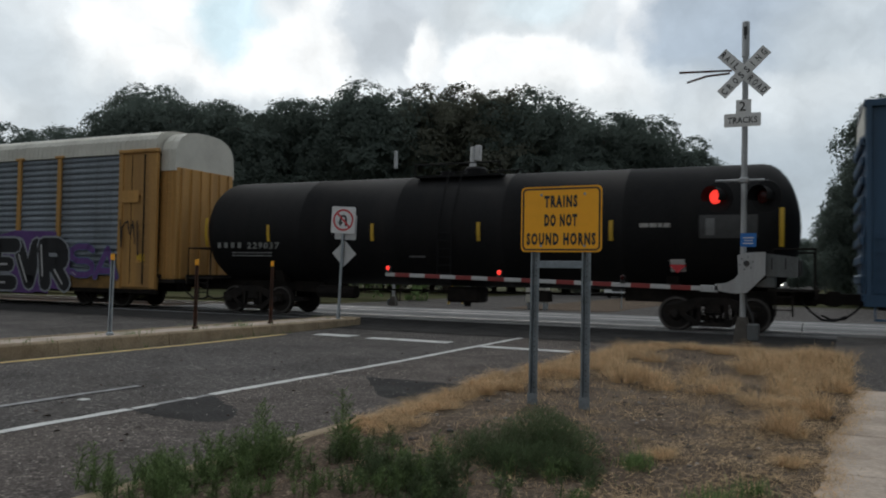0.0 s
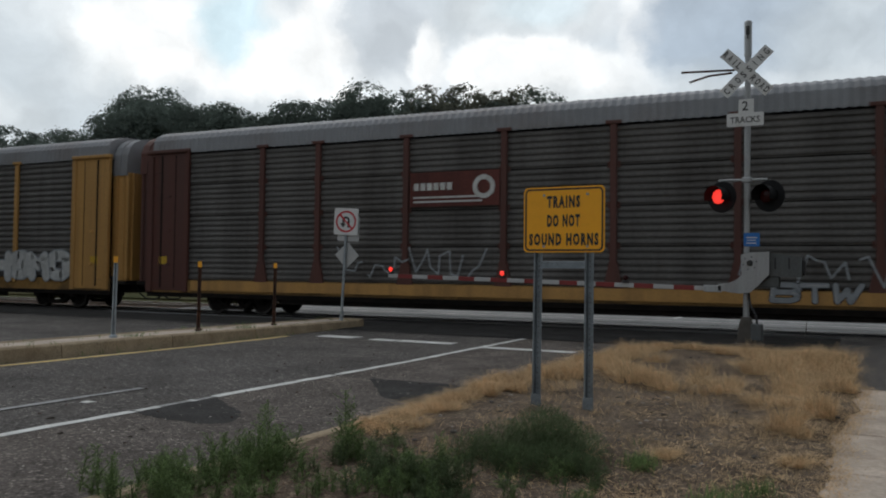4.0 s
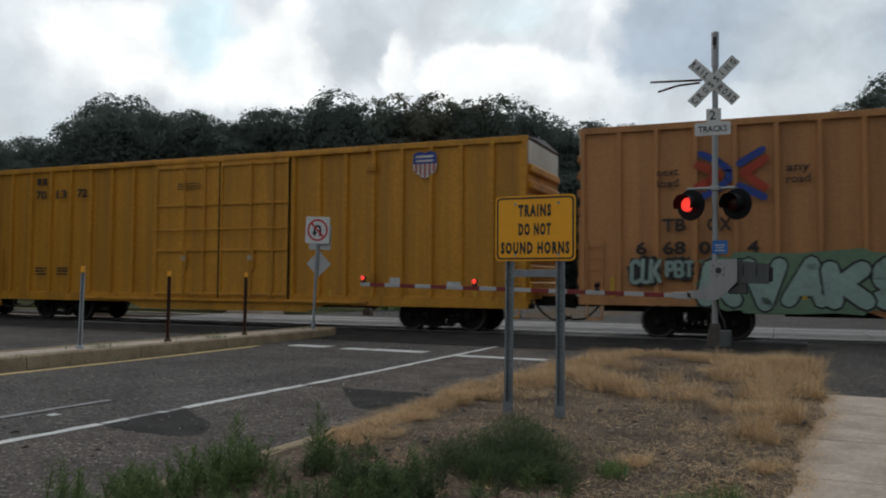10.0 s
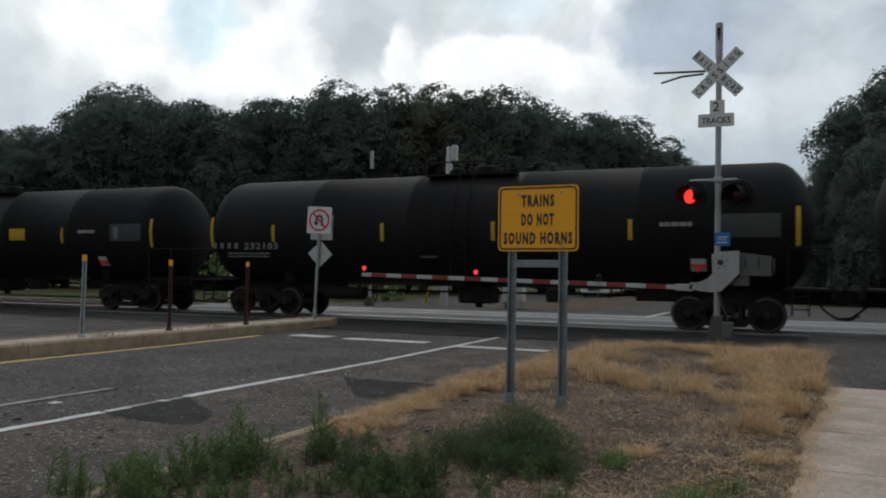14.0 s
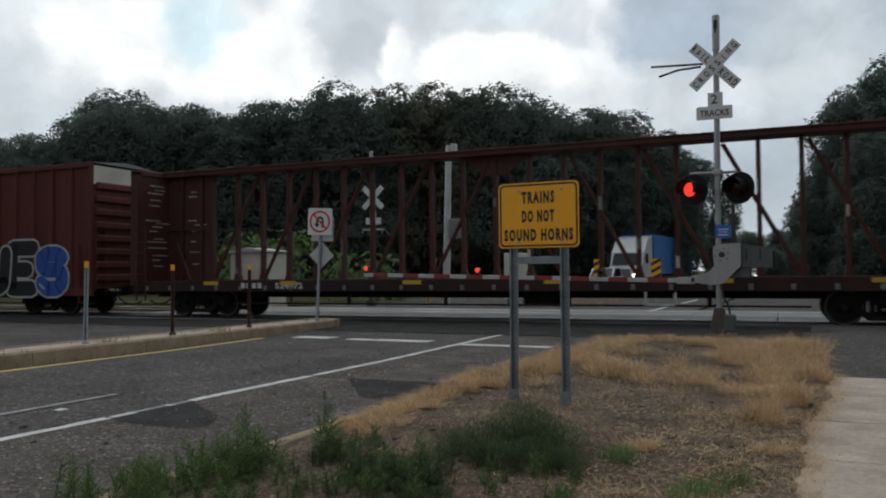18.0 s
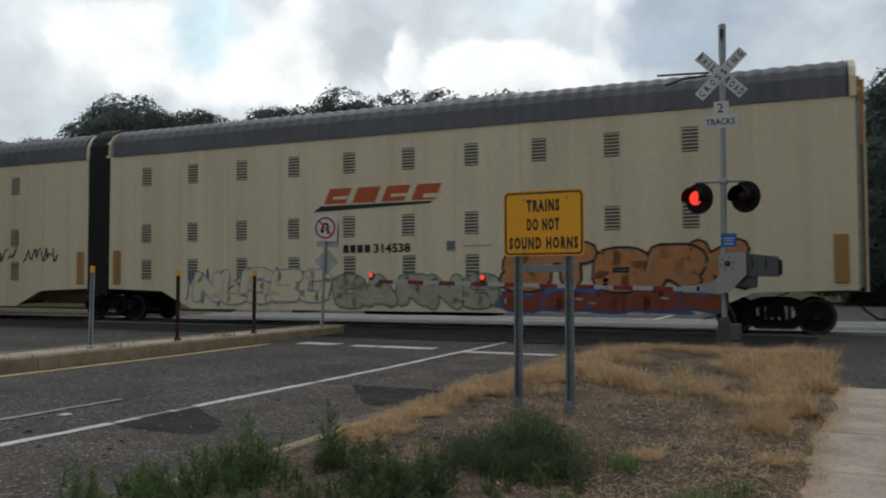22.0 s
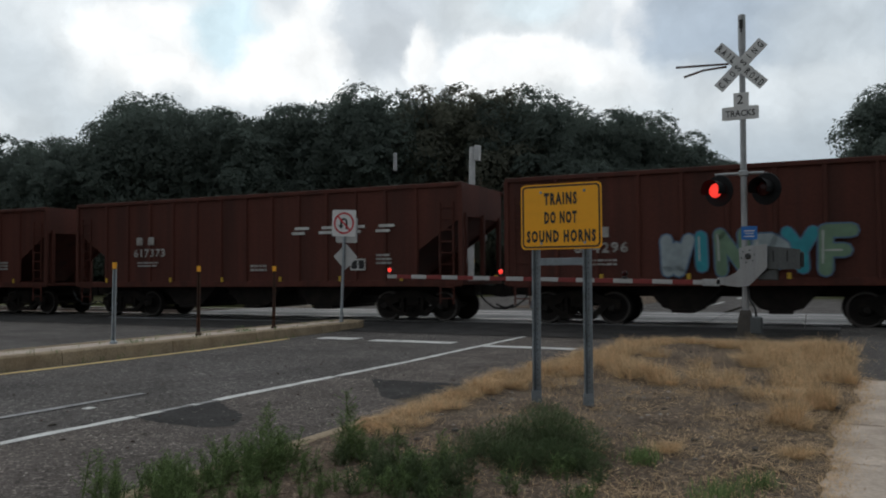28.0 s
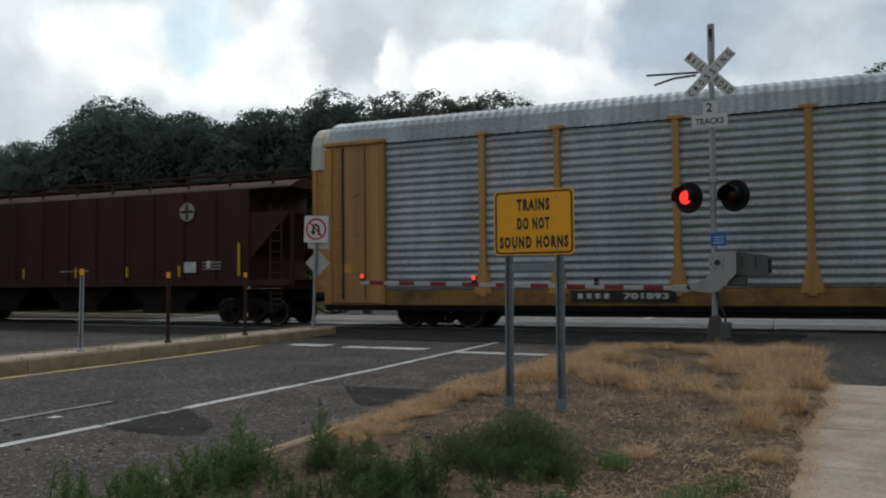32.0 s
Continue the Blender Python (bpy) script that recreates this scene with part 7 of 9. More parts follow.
    part("coupler", COUPLER, None, c, at=pose(outer * (e - 0.1), 0, 0, 0, 0, 0 if outer > 0 else 180))
    part("air_hose", HOSE, None, c, at=pose(outer * (e - 0.1), 0, 0, 0, 0, 0 if outer > 0 else 180))
    if lead:
        truck_at(c, -(e + 0.45))
        # concertina between the halves
        for k in range(7):
            x = -e - 0.09 - k * 0.125
            gp = []
            for j in range(13):
                a = math.pi * j / 12
                gp.append((-(W + 0.06) * math.copysign(abs(math.cos(a)) ** 0.75, math.cos(a)), 5.2 + (ZT + 0.12 - 5.2) * math.sin(a) ** 0.6))
            gp = [(-W - 0.06, 0.85)] + gp + [(W + 0.06, 0.85)]
            part("bellows_fold", Geo().prism(gp, x - 0.045, x + 0.045, "x"), "bellows", c, "black rubber bellows")
        part("bellows_lining", Geo().box(-e - 0.92, -e, -1.45, 1.45, 0.9, 5.5), "bellows", c)
    for x in (-e + 0.35, e - 0.35):
        part("side_bracket", Geo().box(x - 0.15, x + 0.15, -W - 0.05, -W, 1.2, 2.3, 0.02), "rack_yellow", c)
    part("brake_rod", Geo().rod((e - 4.5, -1.2, 0.5), (e - 2.4, -1.2, 0.62), 0.05, 6), "under", c)
    part("well_floor", Geo().box(-2, 2, -0.5, 0.5, 0.30, 0.4), "under", c)
    return c


def place(a, b):
    """Centre and length of a car from its two ends on the train."""
    a, b = a * 1.0762, b * 1.0762
    return (a + b) / 2, abs(a - b)

# ---------------------------------------------------------------- the cars in their order, the leading one first
u, L = place(0.12, 18.5)
blue = boxcar(u, L, "blue_car", "dark blue boxcar at the head of the scene", "red", "blue_car", (-2.3, 2.3), 5.3, 0.85)
u, L = place(-17.55, -0.9)
tank_car(u, L, "tank_black", "black tank car with white number and yellow strips", "229037", seed=1)
# auto carriers
u, L = place(-44.75, -18.6)
c = autorack(u, L, "rack_yellow", "panel_mid", "roof_white", "auto carrier with yellow frame, grey panels, teal and purple graffiti")
number_board(c, -8.45, -5.75, "986827")
graffiti(c, -3.95, 2.5, 0.55, 2.05, -1.67, "TIBONK", 3, "g_teal", "g_black", None, 0.25, None, "g_pale")
graffiti(c, 4.6, 9.9, 0.45, 2.45, -1.67, "HEVR", 12, "g_black", "g_grey", "g_purple", 0.24)
graffiti(c, 10.0, 12.2, 0.9, 2.2, -1.70, "SA", 18, "g_purple", "g_slate", None, 0.12)
scrawl(c, -11.6, -7.6, 1.3, 2.3, -1.65, 26, 5, "panel_old", 0.05)
scrawl(c, 12.3, 13.2, 1.6, 3.2, -1.70, 12, 6, "black_stencil", 0.05)
part("notice", Geo().box(12.35, 13.1, -1.70, -1.695, 3.5, 3.9), "rack_yellow", c)
u, L = place(-71.95, -45.8)
c = autorack(u, L, "rack_yellow", "panel_old", "roof_grey", "grimy auto carrier with yellow frame and faded cream graffiti")
graffiti(c, -11.95, -7.3, 0.85, 2.15, -1.69, "KRUTCH", 23, "g_cream", "g_dusty", None, 0.24)
graffiti(c, -6.5, -4.2, 1.2, 2.0, -1.65, 3, 31, "g_teal", "g_grey", None, 0.2)
graffiti(c, -4.05, -2.8, 1.0, 2.05, -1.65, 1, 33, "g_black", "g_black", None, 0.4)
graffiti(c, -2.8, 5.4, 0.8, 2.1, -1.67, "KWATSR", 25, "g_cream", "g_black", None, 0.24)
graffiti(c, 5.5, 7.7, 1.0, 1.95, -1.65, 3, 27, "g_dusty", "g_orange", None, 0.2)
graffiti(c, 9.4, 11.5, 1.15, 1.9, -1.67, "EMB", 29, "g_slate", "g_cream", "g_cream", 0.16)
scrawl(c, -13.5, -12.4, 1.2, 2.4, -1.70, 12, 36, "black_stencil", 0.04)
part("emblem_mark", Geo().box(-6.5, -5.5, -1.575, -1.572, 3.65, 3.85).box(-6.9, -5.2, -1.575, -1.572, 3.42, 3.5), "black_stencil", c)
u, L = place(-99.1, -72.9)
c = autorack(u, L, "rack_brown", "panel_old", "roof_grey", "auto carrier with brown frame and dull grey split panels", split=True, end_gable="rack_brown")
part("frame_stripe", Geo().box(-12, 12, -1.652, -1.645, 0.72, 1.02), "rack_yellow", c)
for x0, x1, dot in ((-4.2, -1.55, -2.0), (9.3, 12.0, 11.3)):
    part("emblem_panel", Geo().box(x0, x1, -1.66, -1.645, 3.17, 4.12), "box_red", c)
    bars(c, "white_stencil", -1.668, [(x0 + 0.12 + 0.2 * k, x0 + 0.27 + 0.2 * k, 3.62, 3.82) for k in range(6)] + [(x0 + 0.1, x1 - 0.5, 3.28, 3.33), (x0 + 0.1, x1 - 0.6, 3.40, 3.45)])
    n = 20
    part("emblem_ring", band([(dot + 0.32 * math.cos(6.283 * k / n), 3.68 + 0.32 * math.sin(6.283 * k / n)) for k in range(n)], [(dot + 0.19 * math.cos(6.283 * k / n), 3.68 + 0.19 * math.sin(6.283 * k / n)) for k in range(n)], -1.668), "white_stencil", c)
scrawl(c, -6.5, -1.8, 1.2, 2.1, -1.65, 30, 8, "g_grey", 0.05)
scrawl(c, 4.4, 9.8, 1.1, 1.9, -1.65, 30, 9, "g_grey", 0.05)
graffiti(c, 5.0, 6.8, 0.75, 1.3, -1.66, 3, 10, "g_grey", "g_black", None, 0.15)
part("notice", Geo().box(12.5, 13.2, -1.70, -1.695, 3.0, 3.5).box(12.6, 13.3, -1.70, -1.695, 1.25, 1.6), "g_grey", c)
u, L = place(-126.6, -100.3)
c = autorack(u, L, "rack_yellow", "panel_old", "roof_grey", "grimy auto carrier with yellow frame, shield emblem and silver graffiti", end_gable="roof_grey")
number_board(c, -5.0, -1.9, "996783")
part("emblem_panel", Geo().box(-9.2, -7.2, -1.652, -1.645, 3.3, 5.0), "rack_yellow", c)
sh = [(-8.75, 4.85), (-8.5, 4.95), (-8.2, 4.88), (-7.9, 4.95), (-7.65, 4.85), (-7.6, 4.2), (-7.65, 3.85), (-7.85, 3.62), (-8.2, 3.48), (-8.55, 3.62), (-8.75, 3.85), (-8.8, 4.2)]
part("shield", Geo().prism(sh, -1.665, -1.652), "white_stencil", c, "striped shield emblem")
part("shield_top", Geo().prism([(-8.75, 4.85), (-8.5, 4.95), (-8.2, 4.88), (-7.9, 4.95), (-7.65, 4.85), (-7.6, 4.25), (-8.8, 4.25)], -1.670, -1.665), "blue_decal", c)
part("shield_stripe", Geo().box(-8.70, -8.60, -1.670, -1.665, 3.8, 4.25).box(-8.46, -8.36, -1.670, -1.665, 3.62, 4.25).box(-8.25, -8.15, -1.670, -1.665, 3.52, 4.25).box(-8.04, -7.94, -1.670, -1.665, 3.62, 4.25).box(-7.80, -7.70, -1.670, -1.665, 3.8, 4.25), "red_decal", c)
bars(c, "white_stencil", -1.676, [(-8.6 + 0.17 * k, -8.48 + 0.17 * k, 4.62, 4.78) for k in range(5)] + [(-8.65 + 0.15 * k, -8.54 + 0.15 * k, 4.36, 4.52) for k in range(7)])
graffiti(c, -12.0, -6.4, 0.85, 2.15, -1.69, "WHOUS", 41, "g_black", "g_iron", None, 0.24)
graffiti(c, -5.0, 4.8, 1.05, 2.1, -1.65, 8, 43, "g_grey", "g_black", None, 0.26)
graffiti(c, 5.2, 12.0, 0.9, 2.1, -1.65, 7, 44, "g_white", "g_grey", None, 0.2)
# boxcars of the pool
pool_boxcar(*place(-146.2, -127.85), "672485", 60, (-5.6, -2.5, 0.75, 1.95, "VOER", "g_iron", "g_black", None, 0.22), (1.9, 7.9, 0.7, 1.95, "WADIC", "g_iron", "g_black", None, 0.26))
pool_boxcar(*place(-165.65, -147.5), "640968", 64, (-6.4, -2.4, 0.75, 1.95, "TOCE", "g_mint", "g_teal", "g_teal", 0.28), (2.75, 7.4, 0.6, 1.95, "RKNUG", "g_teal", "g_black", "g_slate", 0.2))
c = pool_boxcar(*place(-184.95, -166.76), "641552", 68, (-6.6, -1.6, 0.75, 2.0, "JUOER", "g_black", "g_white", None, 0.26), (2.5, 7.4, 0.55, 2.1, "ZEKA", "g_cream", "maroon_stencil", "g_grey", 0.24, ["g_cream", "g_mint", "g_yellow"]))
for x, z, r in ((-6.3, 1.5, 0.35), (-4.6, 1.9, 0.3), (-3.3, 1.8, 0.4), (-2.2, 1.5, 0.4), (-5.3, 2.2, 0.12)):
    cloud(c, x - r, x + r, z - r * 0.8, z + r * 0.8, -1.630, "g_teal", random.Random(int(x * 10)))
scrawl(c, -4.9, -4.4, 2.1, 2.5, -1.632, 9, 90, "g_grey", 0.035)
c = pool_boxcar(*place(-204.2, -186.05), "668054", 72, (-6.9, -2.4, 0.72, 2.0, "KVAKS", "g_mint", "g_black", "g_green", 0.34, None, "g_pale"), (2.6, 8.2, 0.8, 2.15, "RAGTOP", "g_black", "g_mint", None, 0.27), roomy=False, shift_x=0.85)
graffiti(c, -8.5, -7.75, 1.3, 1.95, -1.632, "CUK", 75, "g_mint", "g_black", "g_black", 0.18)
graffiti(c, -7.65, -7.0, 1.45, 1.95, -1.632, "PBT", 76, "g_mint", "g_black", "g_black", 0.18)
u, L = place(-223.7, -205.4)
c = boxcar(u, L, "up_yellow", "bright yellow boxcar with double plug doors and shield emblem", "up", "up_yellow", (-2.35, 2.6), 5.16, 0.78)
y = -1.622
k, xs, zs = 0.82, 6.93, 4.90
outline = [(xs + k * p, zs + k * q) for p, q in ((-0.42, -0.08), (-0.2, 0.0), (0, -0.06), (0.2, 0.0), (0.40, -0.08), (0.43, -0.5), (0.37, -0.7), (0, -0.92), (-0.38, -0.7), (-0.44, -0.5))]
part("shield", Geo().prism(outline, y - 0.004, y), "white_stencil", c, "striped shield emblem")
part("shield_top", Geo().prism(outline[:5] + [(xs + k * 0.43, zs - k * 0.42), (xs - k * 0.43, zs - k * 0.42)], y - 0.008, y - 0.004), "blue_decal", c)
g = Geo()
for q, low_z in ((-0.32, -0.70), (-0.16, -0.80), (0.0, -0.88), (0.17, -0.80), (0.32, -0.70)):
    g.box(xs + k * (q - 0.035), xs + k * (q + 0.035), y - 0.008, y - 0.004, zs + k * low_z, zs - k * 0.42)
part("shield_stripe", g, "red_decal", c)
bars(c, "white_stencil", y - 0.012, [(xs - k * 0.33, xs + k * 0.3, zs - k * 0.22, zs - k * 0.14), (xs - k * 0.33, xs + k * 0.3, zs - k * 0.36, zs - k * 0.29)])
part("top_rail", Geo().box(-5.2, 5.2, -1.66, -1.60, 4.98, 5.10, 0.012), "up_yellow", c)
part("door_track", Geo().box(-5.2, 5.2, -1.70, -1.60, 0.72, 0.80, 0.01), "up_yellow", c)
for z in (1.45, 4.55):
    part("door_stop", Geo().box(5.15, 5.45, -1.70, -1.61, z - 0.14, z + 0.14, 0.02).box(5.22, 5.36, -1.73, -1.69, z - 0.05, z + 0.05, 0.01), "up_yellow", c)
bars(c, "dark_stencil", y, [(-7.6, -7.42, 4.55, 4.78), (-7.34, -7.16, 4.55, 4.78)])
for k, d in enumerate(("70", "13", "72")):
    letters(d, 0.27, "dark_stencil", c, -7.4 + 0.93 * k, y, 4.22, 0.46)
stencil_block(c, y, -7.6, 1.75, 0.5, 3, m="dark_stencil", seed=3)
stencil_block(c, y, -6.6, 1.75, 0.5, 3, m="dark_stencil", seed=4)
stencil_block(c, -1.68, -1.5, 4.35, 0.9, 3, m="dark_stencil", h=0.03, seed=5)
part("tag_plate", Geo().box(5.9, 6.2, y - 0.01, y, 1.28, 1.45).box(7.6, 8.0, y - 0.01, y, 1.25, 1.35), "white_stencil", c)
reflectors(c, y, [-8.4, 4.0, 8.4], 0.95, 1.1)
# covered hopper
u, L = place(-241.95, -224.6)
covered_hopper(u, L, "tilx_grey", "light grey covered hopper with rounded sides", True, "540816", 5)
# tank cars
u, L = place(-260.1, -243.0)
tank_car(u, L, "tank_brown", "weathered black tank car with yellow placard", "702265", -7.4, "white_stencil", seed=11, R=1.53, ZC=2.48, yellow_plate=True)
u, L = place(-277.75, -261.0)
tank_car(u, L, "tank_black", "black tank car with white scrawls", "232043", seed=12, tag=True, dome=0.45)
u, L = place(-295.0, -278.65)
tank_car(u, L, "tank_black", "black tank car with white number and yellow strips", "232103", -6.75, seed=13)
u, L = place(-312.6, -296.1)
tank_car(u, L, "tank_black", "black tank car with orange number", "651116", -6.4, "conspicuity", seed=14, yellow_plate=True)
u, L = place(-330.4, -313.7)
tank_car(u, L, "tank_brown", "weathered black tank car with white number", "702302", -6.6, seed=15, R=1.53, ZC=2.48)
# centre beam flats and red boxcars
centre_beam(*place(-353.9, -331.8), "empty red centerbeam flat car with open truss", "559482", 21)
centre_beam(*place(-377.1, -354.85), "empty red centerbeam flat car with open truss", "524872", 22)
red_boxcar(*place(-394.5, -378.55), "727774", "oxide red boxcar with white, black and blue graffiti", 81, (-5.9, -2.3, 0.8, 2.25, "BILR", "g_black", "g_white", None, 0.3), (1.9, 7.3, 0.65, 2.6, "SUES", "g_black", "g_white", None, 0.28, ["g_blue", "g_black", "g_black", "g_blue"]))
red_boxcar(*place(-412.1, -396.35), "727976", "oxide red boxcar with round white emblem and cream graffiti", 85, (-5.8, -2.3, 0.75, 2.6, "OIL", "g_white", "g_black", None, 0.34), (2.7, 7.7, 0.7, 2.75, "CRTUS", "g_cream", "g_grey", None, 0.34), disc=True)
centre_beam(*place(-436.0, -413.5), "empty red centerbeam flat car with open truss", "562210", 23)
# articulated auto carrier
c = cream_rack(*place(-457.75, -437.35), "cream articulated auto carrier, leading half, orange graffiti", 91, True, (2.6, 8.6, 1.0, 2.25, "STORK", "g_orange", "g_black", None, 0.34, None, "g_dusty"), (-7.5, -2.7, 0.6, 1.7, "NUSEO", "cream", "g_pale", None, 0.22))
graffiti(c, 2.6, 8.0, 0.5, 1.05, -1.573, "UCOCN", 61, "maroon_stencil", "g_blue", "g_slate", 0.5, None, "g_pale")
scrawl(c, -7.8, -3.0, 0.5, 1.75, -1.575, 60, 62, "g_slate", 0.035)
graffiti(c, -2.4, 2.4, 0.5, 1.6, -1.572, "OARNO", 63, "g_cream", "g_green", None, 0.26)
cream_rack(*place(-478.9, -458.6), "cream articulated auto carrier, trailing half, yellow and blue graffiti", 95, False, (-5.6, -0.4, 0.5, 1.75, "MCRO", "g_cream", "g_dusty", None, 0.28, ["g_cream", "g_yellow"], "g_dusty"), (0.6, 5.2, 0.5, 1.9, "DARMS", "g_pale", "g_slate", None, 0.18, ["g_cream", "g_pale", "g_mint"]))
# open hoppers
open_hopper(*place(-493.4, -479.95), "hopper_red", "worn red open hopper with white chalk marks", "617204", 31, num_x=-4.3)
u, L = place(-509.35, -494.2)
c = open_hopper(u, L, "hopper_black", "black open hopper with cream end and large faded cream emblem", "532585", 32, None, num_x=-4.6, num_z=2.1)
y = -1.64
part("cream_corner", Geo().prism([(-8.0, 3.72), (-6.85, 3.72), (-6.85, 2.05), (-8.0, 2.85)], y, y + 0.03), "cream_stencil", c, "faded cream corner")
for row, (n, z) in enumerate(((10, 3.42), (8, 2.92))):
    bars(c, "cream_stencil", y - 0.006, [(-6.65 + 0.5 * k, -6.33 + 0.5 * k, z, z + 0.33) for k in range(n)], "block_lettering")
for pts in ([(2.05, 3.18), (2.05, 3.80), (4.06, 3.79), (4.05, 3.19)], [(2.03, 2.68), (2.05, 3.18), (3.39, 3.19), (2.94, 2.45), (2.03, 2.20)], [(1.50, 1.85), (2.00, 2.62), (2.00, 1.82)],
            [(2.05, 2.16), (2.94, 2.45), (3.85, 2.42), (4.32, 2.72), (4.60, 2.42), (4.53, 1.98), (4.07, 1.80), (2.62, 1.84)], [(4.06, 3.79), (4.58, 3.70), (4.80, 3.43), (4.73, 2.99), (4.32, 2.72), (3.86, 2.43), (4.05, 3.18)]):
    part("emblem_block", Geo().prism(pts, y - 0.01, y - 0.006), "cream_stencil", c, "faded cream emblem block")
stencil_block(c, y - 0.006, -2.0, 2.1, 0.6, 4, seed=2)
u, L = place(-521.65, -510.2)
open_hopper(u, L, "hopper_rust", "rusty red open hopper", "058736", 33, num_x=-3.9, num_z=1.9, bays=2)
u, L = place(-537.4, -522.7)
open_hopper(u, L, "hopper_black", "black open hopper with rusty orange end", None, 34, "hopper_orange")
u, L = place(-553.6, -538.4)
c = open_hopper(u, L, "hopper_black", "black open hopper with white block emblem", None, 36)
g = Geo()
g.prism([(-6.4, 2.55), (-4.2, 2.55), (-4.2, 2.85), (-4.45, 3.05), (-5.2, 3.05), (-5.5, 2.85), (-6.1, 2.85)], y - 0.012, y - 0.006)
g.prism([(-6.0, 3.2), (-5.5, 3.2), (-5.2, 3.1), (-4.9, 3.3), (-4.9, 3.6), (-6.0, 3.6)], y - 0.012, y - 0.006)
part("block_emblem", g, "cream_stencil", c, "faded white block emblem")
letters("549000", 0.27, "white_stencil", c, -4.9, y - 0.006, 2.25, 1.5)
bars(c, "white_stencil", y - 0.006, [(-6.35, -6.15, 2.12, 2.38), (-6.05, -5.85, 2.12, 2.38), (-6.4, -3.9, 2.44, 2.48), (-6.4, -3.9, 2.02, 2.06)])
u, L = place(-565.0, -554.4)
c = open_hopper(u, L, "hopper_red", "worn red open hopper with pale blue graffiti", "854296", 35, num_x=-3.0, num_z=2.1, bays=2, cutaway=False)
graffiti(c, -1.7, 2.6, 1.2, 2.35, -1.655, "WINDYF", 52, "g_pale", "g_slate", None, 0.2, ["g_pale", "g_teal", "g_green"])
u, L = place(-579.6, -565.85)
c = open_hopper(u, L, "hopper_red", "dark red open hopper with slanted white lettering blocks", "617373", 37, num_x=-3.9)
bars(c, "white_stencil", y - 0.004, [(1.75 + 0.95 * k, 2.2 + 0.95 * k, 2.52, 2.6) for k in range(4)] + [(1.85 + 0.95 * k, 2.35 + 0.95 * k, 2.66, 2.74) for k in range(4)])
u, L = place(-594.1, -580.7)
open_hopper(u, L, "hopper_red", "dark red open hopper with white number", "551092", 39, num_x=-4.0, num_z=1.95)
# auto carriers at the rear
u, L = place(-621.3, -594.95)
c = autorack(u, L, "rack_yellow", "panel_mid", "roof_white", "clean auto carrier with yellow frame and slate grey split panels", split=True)
number_board(c, -8.4, -5.7, "978164")
part("emblem_panel", corrugated(2.7, 0.93, 0.155, 0.03, "roof_white"), None, c, at=pose(-5.75, -1.565, 3.12))
bars(c, "black_stencil", -1.602, [(-6.75, -6.70, 3.25, 3.95), (-6.75, -6.55, 3.9, 3.95), (-6.75, -6.55, 3.25, 3.30), (-4.80, -4.75, 3.25, 3.95), (-4.95, -4.75, 3.9, 3.95), (-4.95, -4.75, 3.25, 3.30), (-6.4, -5.98, 3.42, 3.78), (-5.9, -5.5, 3.42, 3.78), (-5.4, -5.0, 3.42, 3.78)])
u, L = place(-648.95, -622.4)
c = autorack(u, L, "rack_yellow", "panel_new", "panel_new", "auto carrier with yellow frame and bright galvanised panels")
number_board(c, -6.95, -4.4, "701893")
g = Geo()
stroke_path(g, [(4.6, 3.95), (5.5, 3.45)], 0.09, -1.60)
stroke_path(g, [(4.6, 3.45), (5.5, 3.95)], 0.09, -1.604)
part("emblem", g, "red_decal", c)
bars(c, "black_stencil", -1.602, [(5.55 + 0.18 * k, 5.68 + 0.18 * k, 3.66, 3.82) for k in range(9)])
scrawl(c, 2.4, 3.8, 1.3, 1.6, -1.60, 12, 7, "black_stencil", 0.04)
u, L = place(-666.2, -649.75)
covered_hopper(u, L, "hopper_brown", "dark brown covered hopper with round white emblem", False, None, 7)
u, L = place(-683.5, -667.3)
covered_hopper(u, L, "tilx_grey", "light grey covered hopper with rounded sides", True, "540922", 9)

# ---------------------------------------------------------------- beyond the line
far = crossing_signal(pose(-16.7, 28.2, -0.1, 0, 0, 184), "far crossing signal seen from behind, grey metal", False, low=0.85)
cabin = thing("signal_cabin", "white metal signal cabin beside the line", "signal cabin", pose(-23.1, 29.0, -0.15, 0, 0, 4))
part("body", Geo().box(-0.95, 0.95, -0.8, 0.8, 0.1, 2.45, 0.02), "roof_white", cabin)
part("roof", Geo().prism([(-1.08, 2.45), (1.08, 2.45), (1.08, 2.52), (0, 2.66), (-1.08, 2.52)], -0.92, 0.92), "bare_alu", cabin)
part("door", Geo().box(-0.2, 0.6, -0.825, -0.80, 0.25, 2.25, 0.01), "roof_white", cabin)
part("vent", Geo().box(0.68, 0.86, -0.815, -0.80, 1.5, 1.8, 0.01), "placard_grey", cabin)
part("footing", Geo().box(-1.05, 1.05, -0.9, 0.9, -0.1, 0.1, 0.02), "concrete", cabin)
pole = thing("utility_pole", "grey metal utility pole with an equipment box", "utility pole", pose(-14.6, 30.8, -0.15, 0, 1.6, 0))
part("shaft", Geo().rod((0, 0, 0), (0, 0, 6.9), 0.17, 12, 0.13), "bare_alu", pole)
part("pole_top_box", Geo().box(0.12, 0.36, -0.12, 0.12, 6.3, 6.95, 0.02), "bare_alu", pole)
part("equipment_box", Geo().box(0.16, 0.66, -0.2, 0.2, 2.9, 3.75, 0.03), "placard_grey", pole)
